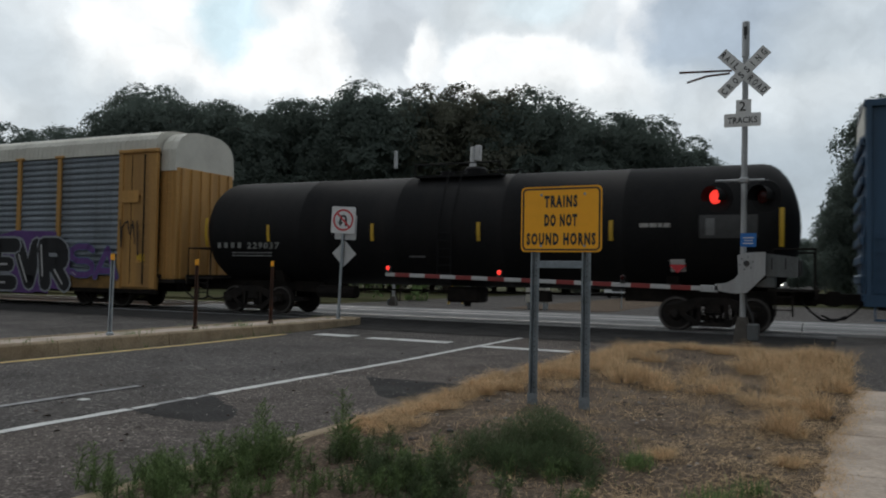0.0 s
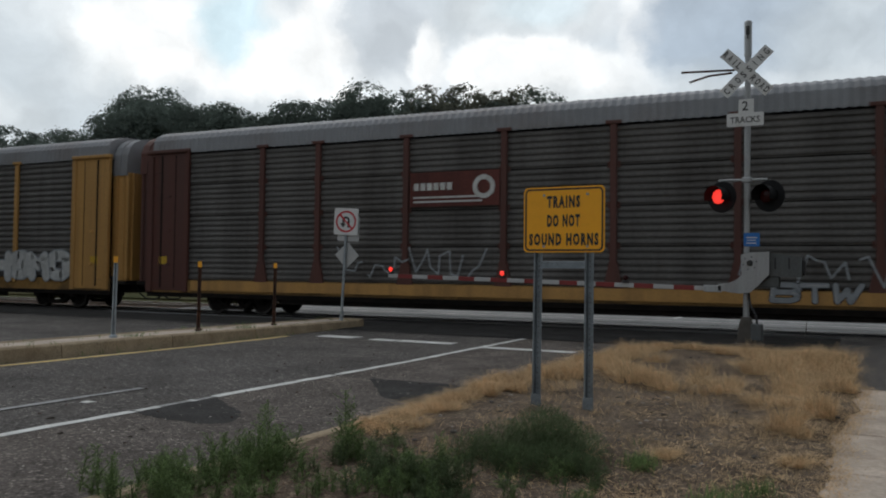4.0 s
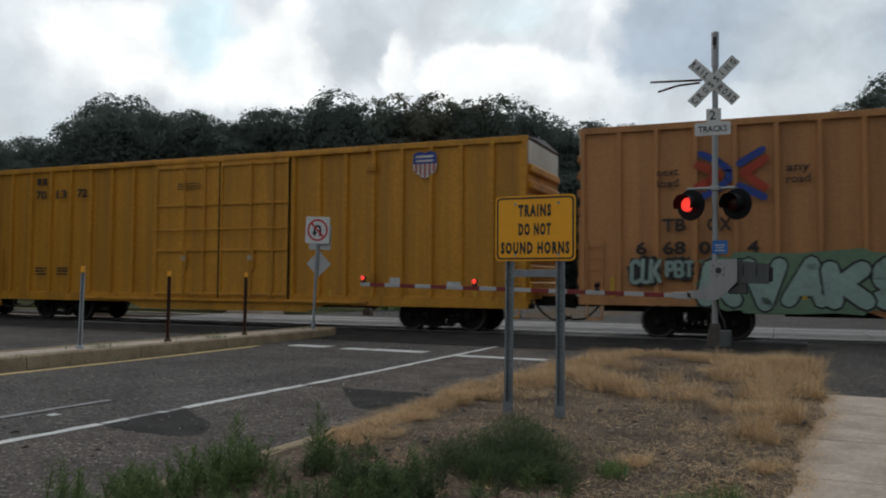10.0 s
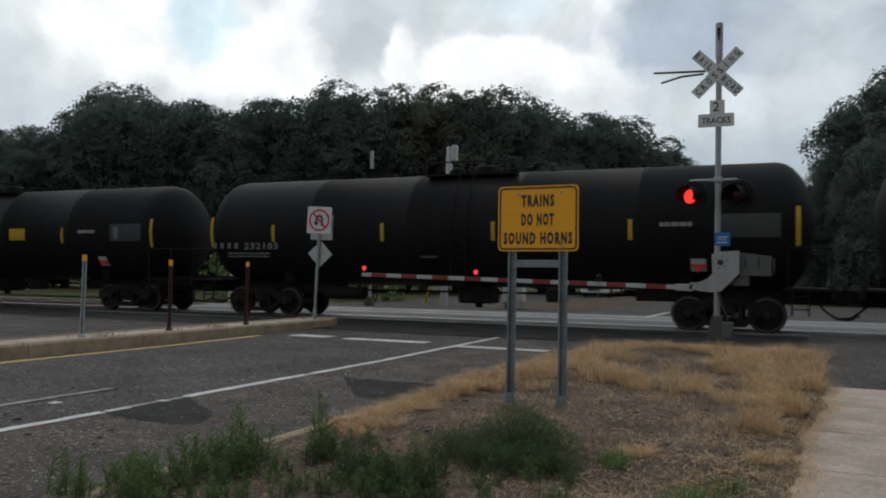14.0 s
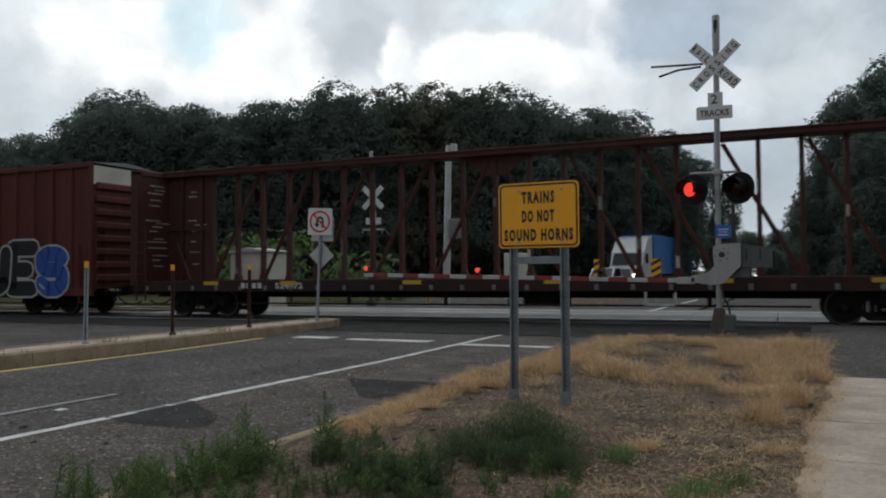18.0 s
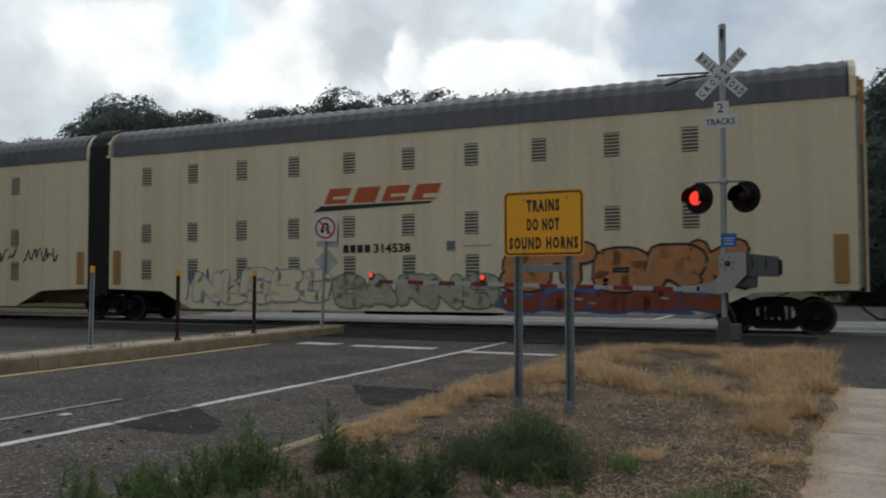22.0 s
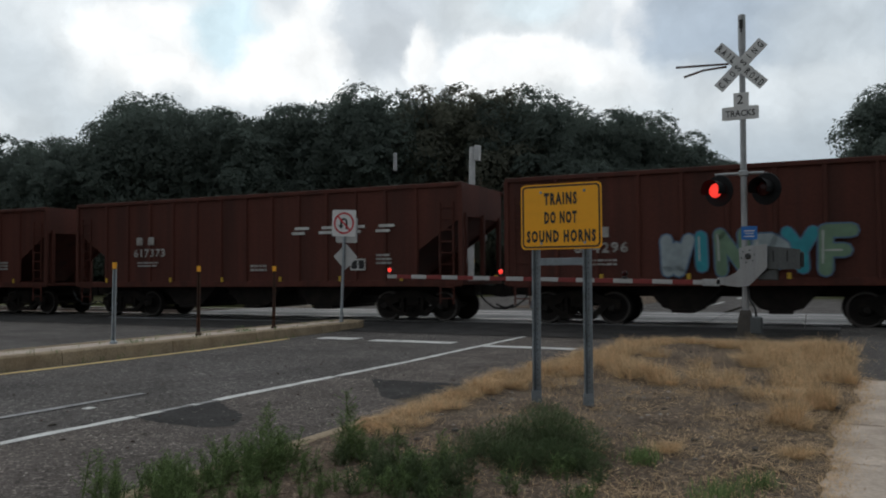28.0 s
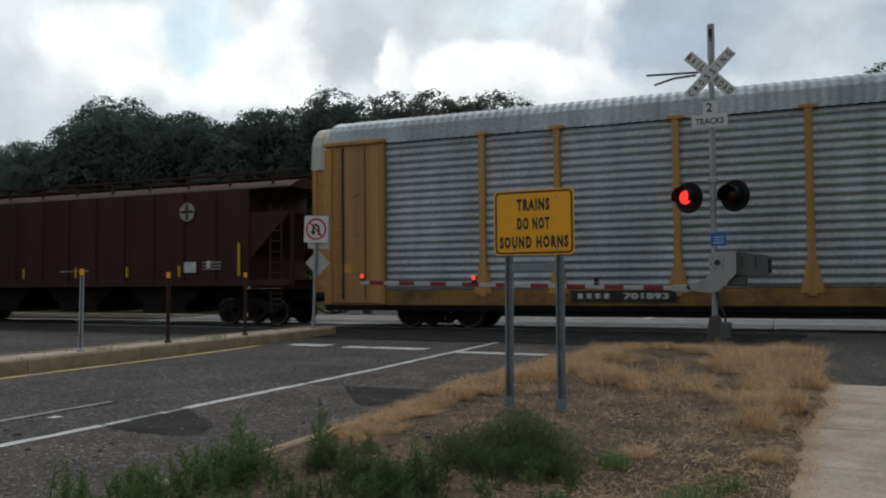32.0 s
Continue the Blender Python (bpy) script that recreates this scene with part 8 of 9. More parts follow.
for k, (gx, gy) in enumerate(((-15.9, 31.6), (-15.3, 31.8))):
    gw = thing("guy_guard", "yellow plastic guard on a slanting guy wire", "guy guard", pose(gx, gy, -0.15), "guards on the guy wires")
    part("guard", Geo().rod((0, 0, 0.1), (0.45, 0, 2.1), 0.05, 8), "conspicuity", gw)
    part("wire", Geo().rod((0, 0, 0), (1.15, -0.7, 5.6), 0.012, 5), "rail_rust", gw)
pole2 = thing("utility_pole", "slim dark utility pole with a crossarm", "utility pole", pose(-6.0, 62, -0.15))
part("shaft", Geo().rod((0, 0, 0), (0, 0, 8.5), 0.14, 10, 0.10), "bark", pole2)
part("crossarm", Geo().box(-1.2, 1.2, -0.06, 0.06, 7.7, 7.85), "bark", pole2)


def object_marker(x, y):
    t = thing("object_marker", "black and yellow striped hazard marker", "road sign", pose(x, y, -0.1), "hazard markers")
    part("post", Geo().rod((0, 0.02, 0), (0, 0.02, 1.5), 0.03, 6), "galv", t)
    part("panel", Geo().box(-0.2, 0.2, -0.006, 0.0, 0.9, 1.9), "sign_yellow", t)
    for k in range(3):
        part("stripe", Geo().add([(-0.2, -0.01, 1.0 + k * 0.3), (0.2, -0.01, 1.2 + k * 0.3), (0.2, -0.01, 1.33 + k * 0.3), (-0.2, -0.01, 1.13 + k * 0.3)], [(0, 1, 2, 3)]), "sign_black", t)


object_marker(-8.3, 32.0)
object_marker(-6.2, 33.0)
bx = thing("signal_box", "small white trackside equipment box", "equipment box", pose(-10.9, 29.4, -0.1, 0, 0, 4))
part("body", Geo().box(-0.4, 0.4, -0.3, 0.3, 0.35, 2.15, 0.03), "roof_white", bx)
part("leg", Geo().box(-0.35, -0.28, -0.25, 0.25, -0.1, 0.35), "galv", bx)
part("leg", Geo().box(0.28, 0.35, -0.25, 0.25, -0.1, 0.35), "galv", bx)
# weedy island beyond the tracks
structure("verge_beyond", Geo().box(-12.4, -8.0, 29.3, 75, -0.2, 0.0, 0.03), "dirt", "dry grassy island beyond the tracks", at=pose(0, 0, 0))
structure("verge_left", Geo().box(-60, -19.6, 29.8, 46, -0.2, -0.05, 0.03), "far_ground", "grassy ground beyond the tracks")


def truck(at):
    t = thing("semi_truck", "white semi truck with a blue trailer waiting at the crossing", "truck", at)
    part("cab", Geo().prism([(0.0, 0.75), (0.0, 1.55), (0.75, 1.75), (1.15, 2.75), (1.6, 3.05), (2.3, 3.75), (3.4, 3.95), (3.4, 0.75)], -1.2, 1.2, "x").mesh("cab", M["car_white"]), None, t)
    part("windscreen", Geo().add([(-1.05, 0.70, 1.80), (1.05, 0.70, 1.80), (0.98, 1.06, 2.66), (-0.98, 1.06, 2.66)], [(0, 1, 2, 3)]), "glass", t)
    part("grille", Geo().box(-0.5, 0.5, -0.03, 0.0, 0.85, 1.5, 0.01), "placard_grey", t)
    part("bumper", Geo().box(-1.2, 1.2, -0.12, 0.05, 0.4, 0.78, 0.04), "bare_alu", t)
    for s in (-1, 1):
        part("headlight", Geo().box(s * 0.85 - 0.18, s * 0.85 + 0.18, -0.04, 0.0, 0.92, 1.14, 0.02), "head_on", t)
        part("mirror", Geo().box(s * 1.42 - 0.1, s * 1.42 + 0.1, 1.0, 1.1, 1.9, 2.6, 0.02).rod((s * 1.2, 1.05, 2.3), (s * 1.42, 1.05, 2.3), 0.03, 6), "black_metal", t)
        for wy in (0.95, 4.2, 5.5, 14.5, 15.8):
            part("wheel", Geo().lathe([(-0.14, 0.0), (-0.14, 0.3), (-0.14, 0.48), (-0.10, 0.52), (0.10, 0.52), (0.14, 0.48), (0.14, 0.0)], 18, "x", (s * 1.05, wy, 0.52)), "rubber", t)
    part("chassis", Geo().box(-0.5, 0.5, 1.0, 16.5, 0.7, 1.05), "black_metal", t)
    part("trailer_box", Geo().box(-1.27, 1.27, 3.7, 17.0, 1.1, 4.05, 0.04), "trailer_blue", t, "blue trailer box")
    part("trailer_front", Geo().box(-1.25, 1.25, 3.66, 3.70, 1.2, 4.0), "trailer_blue", t)
    return t


truck(pose(-13.0, 57.0, -0.05, 0, 0, -3.5))


def car(at, m, label, lit, tall=0.0):
    t = thing("car", label, "car", at, "cars waiting beyond the crossing")
    part("body", Geo().prism([(0, 0.35), (0.0, 0.72), (0.25, 0.86), (1.25, 0.98), (3.9, 1.0), (4.5, 0.95), (4.55, 0.4)], -0.88, 0.88, "x"), m, t)
    part("cabin", Geo().prism([(1.15, 0.97), (1.95, 1.42 + tall), (3.2, 1.45 + tall), (4.1, 1.0)], -0.74, 0.74, "x"), m, t)
    part("windscreen", Geo().add([(-0.70, 1.20, 1.01), (0.70, 1.20, 1.01), (0.62, 1.90, 1.40 + tall), (-0.62, 1.90, 1.40 + tall)], [(0, 1, 2, 3)]), "glass", t)
    for s in (-1, 1):
        part("side_window", Geo().add([(s * 0.745, 1.5, 1.02), (s * 0.745, 3.9, 1.02), (s * 0.745, 3.15, 1.38 + tall), (s * 0.745, 2.0, 1.36 + tall)], [(0, 1, 2, 3)]), "glass", t)
        part("headlight", Geo().box(s * 0.62 - 0.16, s * 0.62 + 0.16, -0.01, 0.05, 0.62, 0.76, 0.02), "head_on" if lit else "bare_alu", t)
        for wy in (0.85, 3.6):
            part("wheel", Geo().lathe([(-0.1, 0.0), (-0.1, 0.2), (-0.1, 0.30), (-0.07, 0.33), (0.07, 0.33), (0.1, 0.30), (0.1, 0.0)], 16, "x", (s * 0.80, wy, 0.33)), "rubber", t)
    part("grille", Geo().box(-0.4, 0.4, -0.012, 0.0, 0.45, 0.62), "black_metal", t)


car(pose(-12.9, 49.0, -0.05), "car_white", "white car waiting at the crossing", False, 0.15)
car(pose(-11.3, 100.0, -0.05), "car_grey", "grey car with lit headlamps waiting in line", True)
car(pose(-9.6, 118.0, -0.05), "car_grey", "grey car with lit headlamps waiting in line", True, 0.2)
car(pose(-8.2, 104.0, -0.05), "car_white", "white car waiting in line", True)

# ---------------------------------------------------------------- trees


def leaf_cloud(g, centre, radius, count, rnd, size):
    """A clump of foliage: sprays of leaves set over a rough ball, the leaves of each spray lying much alike."""
    sprays = max(6, count // 22)
    for _ in range(sprays):
        d = Vector((rnd.gauss(0, 1), rnd.gauss(0, 1), rnd.gauss(0.2, 1))).normalized()
        r = radius * rnd.uniform(0.84, 1.04)
        c = Vector(centre) + Vector((d.x * r, d.y * r, d.z * r * 0.85))
        tilt = (d + Vector((rnd.gauss(0, 0.14), rnd.gauss(0, 0.14), 0.35))).normalized()
        e1 = tilt.orthogonal().normalized()
        e2 = tilt.cross(e1)
        k = radius * rnd.uniform(0.14, 0.26)
        for _ in range(22):
            p = c + e1 * rnd.gauss(0, k) + e2 * rnd.gauss(0, k) + tilt * rnd.uniform(-0.25, 0.25) * k
            n = (tilt + Vector((rnd.gauss(0, 0.2), rnd.gauss(0, 0.2), rnd.gauss(0, 0.2)))).normalized()
            u = n.orthogonal().normalized()
            u.rotate(Matrix.Rotation(rnd.uniform(0, 6.28), 3, n))
            w = n.cross(u)
            sz = size * rnd.uniform(0.6, 1.3)
            q = sz * rnd.uniform(0.6, 0.9)
            g.add([p - u * sz, p - w * q + n * 0.12 * sz, p + u * sz, p + w * q + n * 0.12 * sz], [(0, 1, 2, 3)])


def tree_meshes(seed, lobes=34, per=120, size=0.26, lean=0.0, spread=1.0):
    """A broad-leaved tree ten metres high: trunk with limbs, and a crown of leaf clumps."""
    rnd = random.Random(seed)
    tg, cg = Geo(), Geo()
    tg.rod((0, 0, -0.3), (0.1, 0.05, 2.6), 0.26, 10, 0.20)
    tg.rod((0.1, 0.05, 2.6), (0.15, 0, 5.6), 0.20, 8, 0.10)
    cents = []
    for i in range(lobes):
        a = i * 2.4 + rnd.uniform(-0.5, 0.5)
        z = 1.3 + 7.4 * ((i + rnd.random()) / lobes)
        k = math.sin(math.pi * min(1, max(0.0, (z + 1.2) / 11.6))) ** 0.6
        r = 3.1 * spread * k * math.sqrt(rnd.uniform(0.15, 1.0))
        cents.append((r * math.cos(a) + lean * z * 0.05, r * math.sin(a), z, rnd.uniform(0.6, 1.3)))
    for c in cents[::3]:
        tg.rod((0.12, 0.02, min(5.4, max(1.8, c[2] * 0.5))), (c[0] * 0.8, c[1] * 0.8, c[2]), 0.09, 6, 0.03)
    for x, y, z, r in cents:
        leaf_cloud(cg, (x, y, z), r, int(per * r * r), rnd, size)
    top = max(p[2] for p in cg.v)
    cg.v = [(x, y, z * 10.0 / top) for x, y, z in cg.v]
    return tg, cg


TREES = []
for k in range(5):
    tg, cg = tree_meshes(100 + k, 64 + 8 * (k % 3), 950, 0.072, 0.3 * (k - 2), 0.95 + 0.1 * (k % 3))
    TREES.append((tg.mesh("trunk", M["bark"]), cg.mesh("crown", M["leaf_pale" if k == 4 else "leaf"])))


def plant_tree(x, y, h, k, turn, label="broad-leaved tree with a dense dark green crown"):
    t = thing("tree", label, "tree", pose(x, y, -0.16, 0, 0, turn), "trees behind the line")
    s = h * 1.03 / 10.0
    t.scale = (s * 1.05, s * 1.05, s)
    part("trunk", TREES[k][0], None, t)
    part("crown", TREES[k][1], None, t)


# x, y, height
WOOD = [(-57.5, 41.0, 11.4), (-63, 42.3, 13.4), (-66, 38.5, 12.6), (-62, 48, 13.6), (-55.1, 40.1, 10.2), (-59.5, 44.3, 12.4), (-56.3, 46, 12.6), (-50.7, 44.2, 14.2), (-53.4, 49.5, 16.8), (-47.8, 47.7, 15.2), (-49.6, 53.5, 15.8), (-41.4, 48.6, 14.2),
        (-47.3, 59, 15.8), (-38.6, 52, 15.0), (-37.3, 54.8, 16.4), (-33.2, 52.3, 15.4), (-36.8, 61.7, 16.3), (-32.3, 59.4, 16.0), (-28.6, 56.7, 16.0), (-27.1, 59.6, 16.5),
        (-26.3, 64.4, 16.3), (-22.6, 59.5, 15.4), (-22.7, 68.3, 16.0), (-19.8, 67.4, 15.5), (-17.6, 70.7, 15.4), (-14.9, 70.5, 13.8), (-16.5, 76.0, 13.6), (-13.2, 88, 13.8)]
rnd = random.Random(8)
for i, (x, y, h) in enumerate(WOOD):
    plant_tree(x, y, h, 4 if i in (18, 19) else i % 4, rnd.uniform(0, 360), "tree with a paler thinning crown" if i in (18, 19) else "broad-leaved tree with a dense dark green crown")
# lower trees that close the wood
for i in range(22):
    f = i / 21.0
    x, y = -64 + 50 * f + rnd.uniform(-1.5, 1.5), 44 + 24 * f + rnd.uniform(-3, 3)
    plant_tree(x, y, rnd.uniform(7.0, 10.5), i % 4, rnd.uniform(0, 360))
for x, y, h in ((1.6, 53.0, 8.6), (0.8, 51.5, 6.6), (2.6, 53.5, 12.2), (6.0, 53, 13.8), (9.2, 54, 15.6), (3.6, 48, 9.0), (6.5, 46, 10.5), (9.5, 46, 12), (12.5, 55, 16.5), (2.4, 56, 10.0), (17, 52, 15), (4.8, 50, 6.5), (1.9, 51, 6.0)):
    plant_tree(x, y, h, int(h) % 4, rnd.uniform(0, 360))
for i in range(14):
    plant_tree(-24 + i * 3.4 + rnd.uniform(-1, 1), 185 + rnd.uniform(-8, 25), rnd.uniform(8.5, 11.5), i % 4, rnd.uniform(0, 360), "distant tree beyond the road")
for i in range(12):
    plant_tree(-7 + i * 1.7 + rnd.uniform(-0.5, 0.5), 120 + rnd.uniform(-4, 12), rnd.uniform(3.8, 5.6), i % 4, rnd.uniform(0, 360), "distant tree beyond the road")
for i in range(10):
    plant_tree(3.5 + i * 5.0, 88 + rnd.uniform(-8, 15), rnd.uniform(9, 13), i % 4, rnd.uniform(0, 360), "distant tree beyond the road")


# unseen trees added on the near side of the line, both sides of the road and behind the road user, to shade the train's
# ends
for i in range(14):
    x, y = (-36 - i * 3.6, 4 - 0.1 * i) if i < 8 else (13.0 + (i - 8) * 4.0, 2.0 + 1.2 * (i % 3))
    plant_tree(x + rnd.uniform(-1, 1), y + rnd.uniform(-4, 5), rnd.uniform(11, 15), i % 4, rnd.uniform(0, 360), "unseen tree added on the near side to shade the train")


def shrub(x, y, h, seed, label):
    rnd2 = random.Random(seed)
    t = thing("shrub", label, "shrub", pose(x, y, -0.15), "shrubs beyond the line")
    g = Geo()
    for _ in range(9):
        leaf_cloud(g, (rnd2.uniform(-0.5, 0.5) * h, rnd2.uniform(-0.4, 0.4) * h, rnd2.uniform(0.2, 0.8) * h), 0.32 * h, 90, rnd2, 0.13)
    part("foliage", g, "weed", t)
    part("stalk", Geo().rod((0, 0, -0.1), (0.1, 0, h * 0.6), 0.05, 6, 0.02).rod((0, 0, 0), (-0.3 * h, 0.1, h * 0.6), 0.04, 6, 0.02), "bark", t)


shrub(-26.5, 32.0, 3.4, 1, "bright green bushy shrub beside the cabin")
shrub(-24.6, 33.5, 3.8, 2, "bright green bushy shrub beside the cabin")
shrub(-19.5, 33.5, 2.4, 3, "low green shrub beyond the line")

# ---------------------------------------------------------------- dry grass and weeds


def blade(g, x, y, z, h, w, lean, turn):
    c, s = math.cos(turn), math.sin(turn)
    px, py = -s * w / 2, c * w / 2
    a = (x + c * lean * 0.35, y + s * lean * 0.35, z + h * 0.6)
    b = (x + c * lean, y + s * lean, z + h)
    g.add([(x - px, y - py, z), (x + px, y + py, z), (a[0] + px * 0.7, a[1] + py * 0.7, a[2]), (a[0] - px * 0.7, a[1] - py * 0.7, a[2]), b], [(0, 1, 2, 3), (3, 2, 4)])


rnd = random.Random(21)
straw = Geo()


def curved_blade(g, x, y, z, h, reach, turn, w, droop):
    """A dry blade that rises, bends over and hangs down at its tip."""
    c, s = math.cos(turn), math.sin(turn)
    px, py = -s * w / 2, c * w / 2
    vs = []
    for f, k in ((0.0, 1.0), (0.45, 0.9), (0.8, 0.6)):
        r = reach * f ** 1.4
        zz = z + h * (1.9 * f - (0.9 + droop) * f * f)
        vs += [(x + c * r - px * k, y + s * r - py * k, zz), (x + c * r + px * k, y + s * r + py * k, zz)]
    vs.append((x + c * reach, y + s * reach, z + h * (1.0 - droop)))
    g.add(vs, [(0, 1, 3, 2), (2, 3, 5, 4), (4, 5, 6)])


def tussock(x, y, r, h, n):
    if abs(x + 2.52) < 0.62 and 6.2 < y < 7.95:
        return
    z = verge_z(x, y) - 0.015
    wind = rnd.uniform(0, 6.28)
    for _ in range(n):
        a = rnd.uniform(0, 6.28)
        q = r * 0.45 * math.sqrt(rnd.random())
        bx_, by_ = x + q * math.cos(a), y + q * math.sin(a)
        if bx_ > -0.20 + 0.20 * min(1, max(0, (by_ - 6.4) / 3)) + 0.20 * noise.noise((0, by_ * 1.7, 8)):
            continue
        curved_blade(straw, bx_, by_, z, h * rnd.uniform(0.45, 1.1), r * rnd.uniform(0.4, 1.25), a * 0.75 + wind * 0.25 + rnd.gauss(0, 0.5), rnd.uniform(0.0022, 0.0045), rnd.uniform(0.15, 0.85))


# straw along the kerb
for i in range(170):
    y = rnd.uniform(5.6, 15.8)
    x = -3.74 + abs(rnd.gauss(0, 0.22)) + 0.06 * max(0, y - 9)
    tussock(x, y, rnd.uniform(0.12, 0.26), rnd.uniform(0.10, 0.22) * (1 if 7.2 < y < 14 else 0.6), rnd.randint(90, 170))


# grown patches of the verge: middle and half axes
PATCHES = [(-3.15, 11.4, 0.55, 2.2), (-2.4, 9.5, 0.50, 0.5), (-0.75, 12.3, 0.85, 3.0), (-1.0, 9.7, 0.60, 0.7), (-0.38, 8.4, 0.28, 0.9), (-0.40, 7.2, 0.22, 0.3), (-2.0, 15.1, 1.5, 0.7), (-0.4, 10.2, 0.36, 1.5)]


def covered(x, y):
    """How thickly the verge is grown over."""
    k = max(1.2 - math.hypot((x - px) / rx, (y - py) / ry) for px, py, rx, ry in PATCHES)
    return k + 0.9 * noise.noise((x * 1.9 + 4, y * 1.3, 1.3)) + 0.5 * noise.noise((x * 4.1, y * 3.6, 5.3)) - 0.15


count = 0
while count < 150:
    x, y = rnd.uniform(-3.5, -0.08), rnd.uniform(6.0, 16.0)
    if rnd.random() > covered(x, y):
        continue
    count += 1
    low = 0.6 if y > 14.3 else 1.0
    tussock(x, y, rnd.uniform(0.18, 0.42), rnd.uniform(0.12, 0.36) * low, rnd.randint(140, 260))
# a few tussocks by themselves
for x, y, r, h in ((-1.92, 9.2, 0.30, 0.22), (-2.75, 10.2, 0.34, 0.30), (-2.6, 12.0, 0.34, 0.28), (-0.42, 7.15, 0.22, 0.14), (-0.36, 6.05, 0.18, 0.13), (-1.20, 5.80, 0.15, 0.12), (-0.3, 8.1, 0.24, 0.18), (-2.05, 15.0, 0.34, 0.18), (-0.30, 10.1, 0.3, 0.24)):
    tussock(x, y, r, h, 230)
    tussock(x + rnd.uniform(-0.15, 0.15), y + rnd.uniform(-0.15, 0.15), r * 0.8, h * 0.8, 120)
# short matted thatch in the near part
for _ in range(2300):
    x, y = rnd.uniform(-3.0, -0.06), rnd.uniform(4.2, 9.6)
    if noise.noise((x * 1.6, y * 1.6, 11)) < rnd.uniform(-0.35, 0.35):
        continue
    z = verge_z(x, y)
    for _ in range(9):
        blade(straw, x + rnd.gauss(0, 0.05), y + rnd.gauss(0, 0.05), z - 0.01, rnd.uniform(0.015, 0.06), rnd.uniform(0.002, 0.004), rnd.uniform(0.03, 0.09), rnd.uniform(0, 6.28))
for _ in range(4200):
    y = rnd.uniform(4.0, 10.8)
    blade(straw, rnd.gauss(-0.17, 0.08) + 0.20 * min(1, max(0, (y - 6.4) / 3)) + 0.16 * max(-0.4, noise.noise((3.0, y * 1.3, 2))), y, 0.022, rnd.uniform(0.005, 0.04), rnd.uniform(0.002, 0.004), rnd.uniform(0.03, 0.12), rnd.uniform(0, 6.28))
for _ in range(1700):
    x, y = rnd.uniform(-3.75, -0.1) + 0.25 * (rnd.random() < 0.05), rnd.uniform(4.2, 14.5)
    if noise.noise((x * 1.2, y * 1.2, 14)) < rnd.uniform(-0.4, 0.5):
        continue
    a, ln, wd = rnd.uniform(0, 6.28), rnd.uniform(0.04, 0.16), rnd.uniform(0.0015, 0.004)
    z = verge_z(x, y) + rnd.uniform(0.008, 0.03)
    c, s = math.cos(a), math.sin(a)
    straw.add([(x - s * wd, y + c * wd, z), (x + s * wd, y - c * wd, z), (x + c * ln, y + s * ln, z + rnd.uniform(-0.01, 0.025))], [(0, 1, 2)])
tagged(part("dry_grass", straw, "straw"), "tufts of dry straw coloured grass on the verge", "grass", "", "stuff")
# trodden straw over the soil near the pavement
mat_straw = Geo()
for _ in range(9000):
    x, y = rnd.uniform(-2.0, -0.22), rnd.uniform(4.6, 7.8)
    if 0.55 + 0.25 * x + 0.8 * noise.noise((x * 2.1, y * 2.1, 21)) < rnd.random():
        continue
    a, ln, wd = rnd.uniform(0, 6.28), rnd.uniform(0.03, 0.12), rnd.uniform(0.002, 0.0045)
    z = verge_z(x, y) + rnd.uniform(0.012, 0.035)
    c, s = math.cos(a), math.sin(a)
    mat_straw.add([(x - s * wd, y + c * wd, z), (x + s * wd, y - c * wd, z), (x + c * ln, y + s * ln, z + rnd.uniform(-0.01, 0.02))], [(0, 1, 2)])
tagged(part("trodden_straw", mat_straw, "straw"), "flattened straw lying over the soil beside the pavement", "straw", "", "stuff")
# soil and thatch spilled over the pavement's edge
spill = Geo()
n = 90
edge = [(-0.27, 2.0 + 8.6 * i / n) for i in range(n + 1)]
rows = []
for x, y in edge:
    out = 0.08 + 0.20 * min(1, max(0, (y - 6.4) / 3)) + 0.16 * max(-0.4, noise.noise((3.0, y * 1.3, 2))) + 0.05 * noise.noise((2.0, y * 7.0, 2))
    rows.append([(x + max(0.02, out), y, 0.0205), (x + max(0.02, out) * 0.6, y, 0.030), (x - 0.05, y, 0.034)])
structure("soil_edge", spill.grid(rows), "dirt", "soil and straw spilled over the pavement edge", smooth=True)

green = Geo()
for _ in range(70):
    x, y = rnd.uniform(-3.7, -1.0), rnd.uniform(3.6, 6.2)
    if noise.noise((x * 1.5, y * 1.5, 5)) < 0.0:
        continue
    z = verge_z(x, y)
    for _ in range(9):
        blade(green, x + rnd.gauss(0, 0.06), y + rnd.gauss(0, 0.06), z - 0.02, rnd.uniform(0.03, 0.08), rnd.uniform(0.003, 0.007), rnd.uniform(0.02, 0.09), rnd.uniform(0, 6.28))
for cx, cy, rr in ((-1.33, 5.52, 0.06), (-1.29, 5.46, 0.05), (-0.68, 5.0, 0.09), (-0.72, 4.85, 0.08), (-0.53, 5.2, 0.06), (-11.5, 10.2, 0.15), (-11.4, 13.1, 0.12)):
    for _ in range(150):
        x, y = cx + rnd.gauss(0, rr), cy + rnd.gauss(0, rr)
        blade(green, x, y, (0.12 if cx < -10 else verge_z(x, y)) - 0.01, rnd.uniform(0.03, 0.13), 0.006, rnd.uniform(0.02, 0.1), rnd.uniform(0, 6.28))
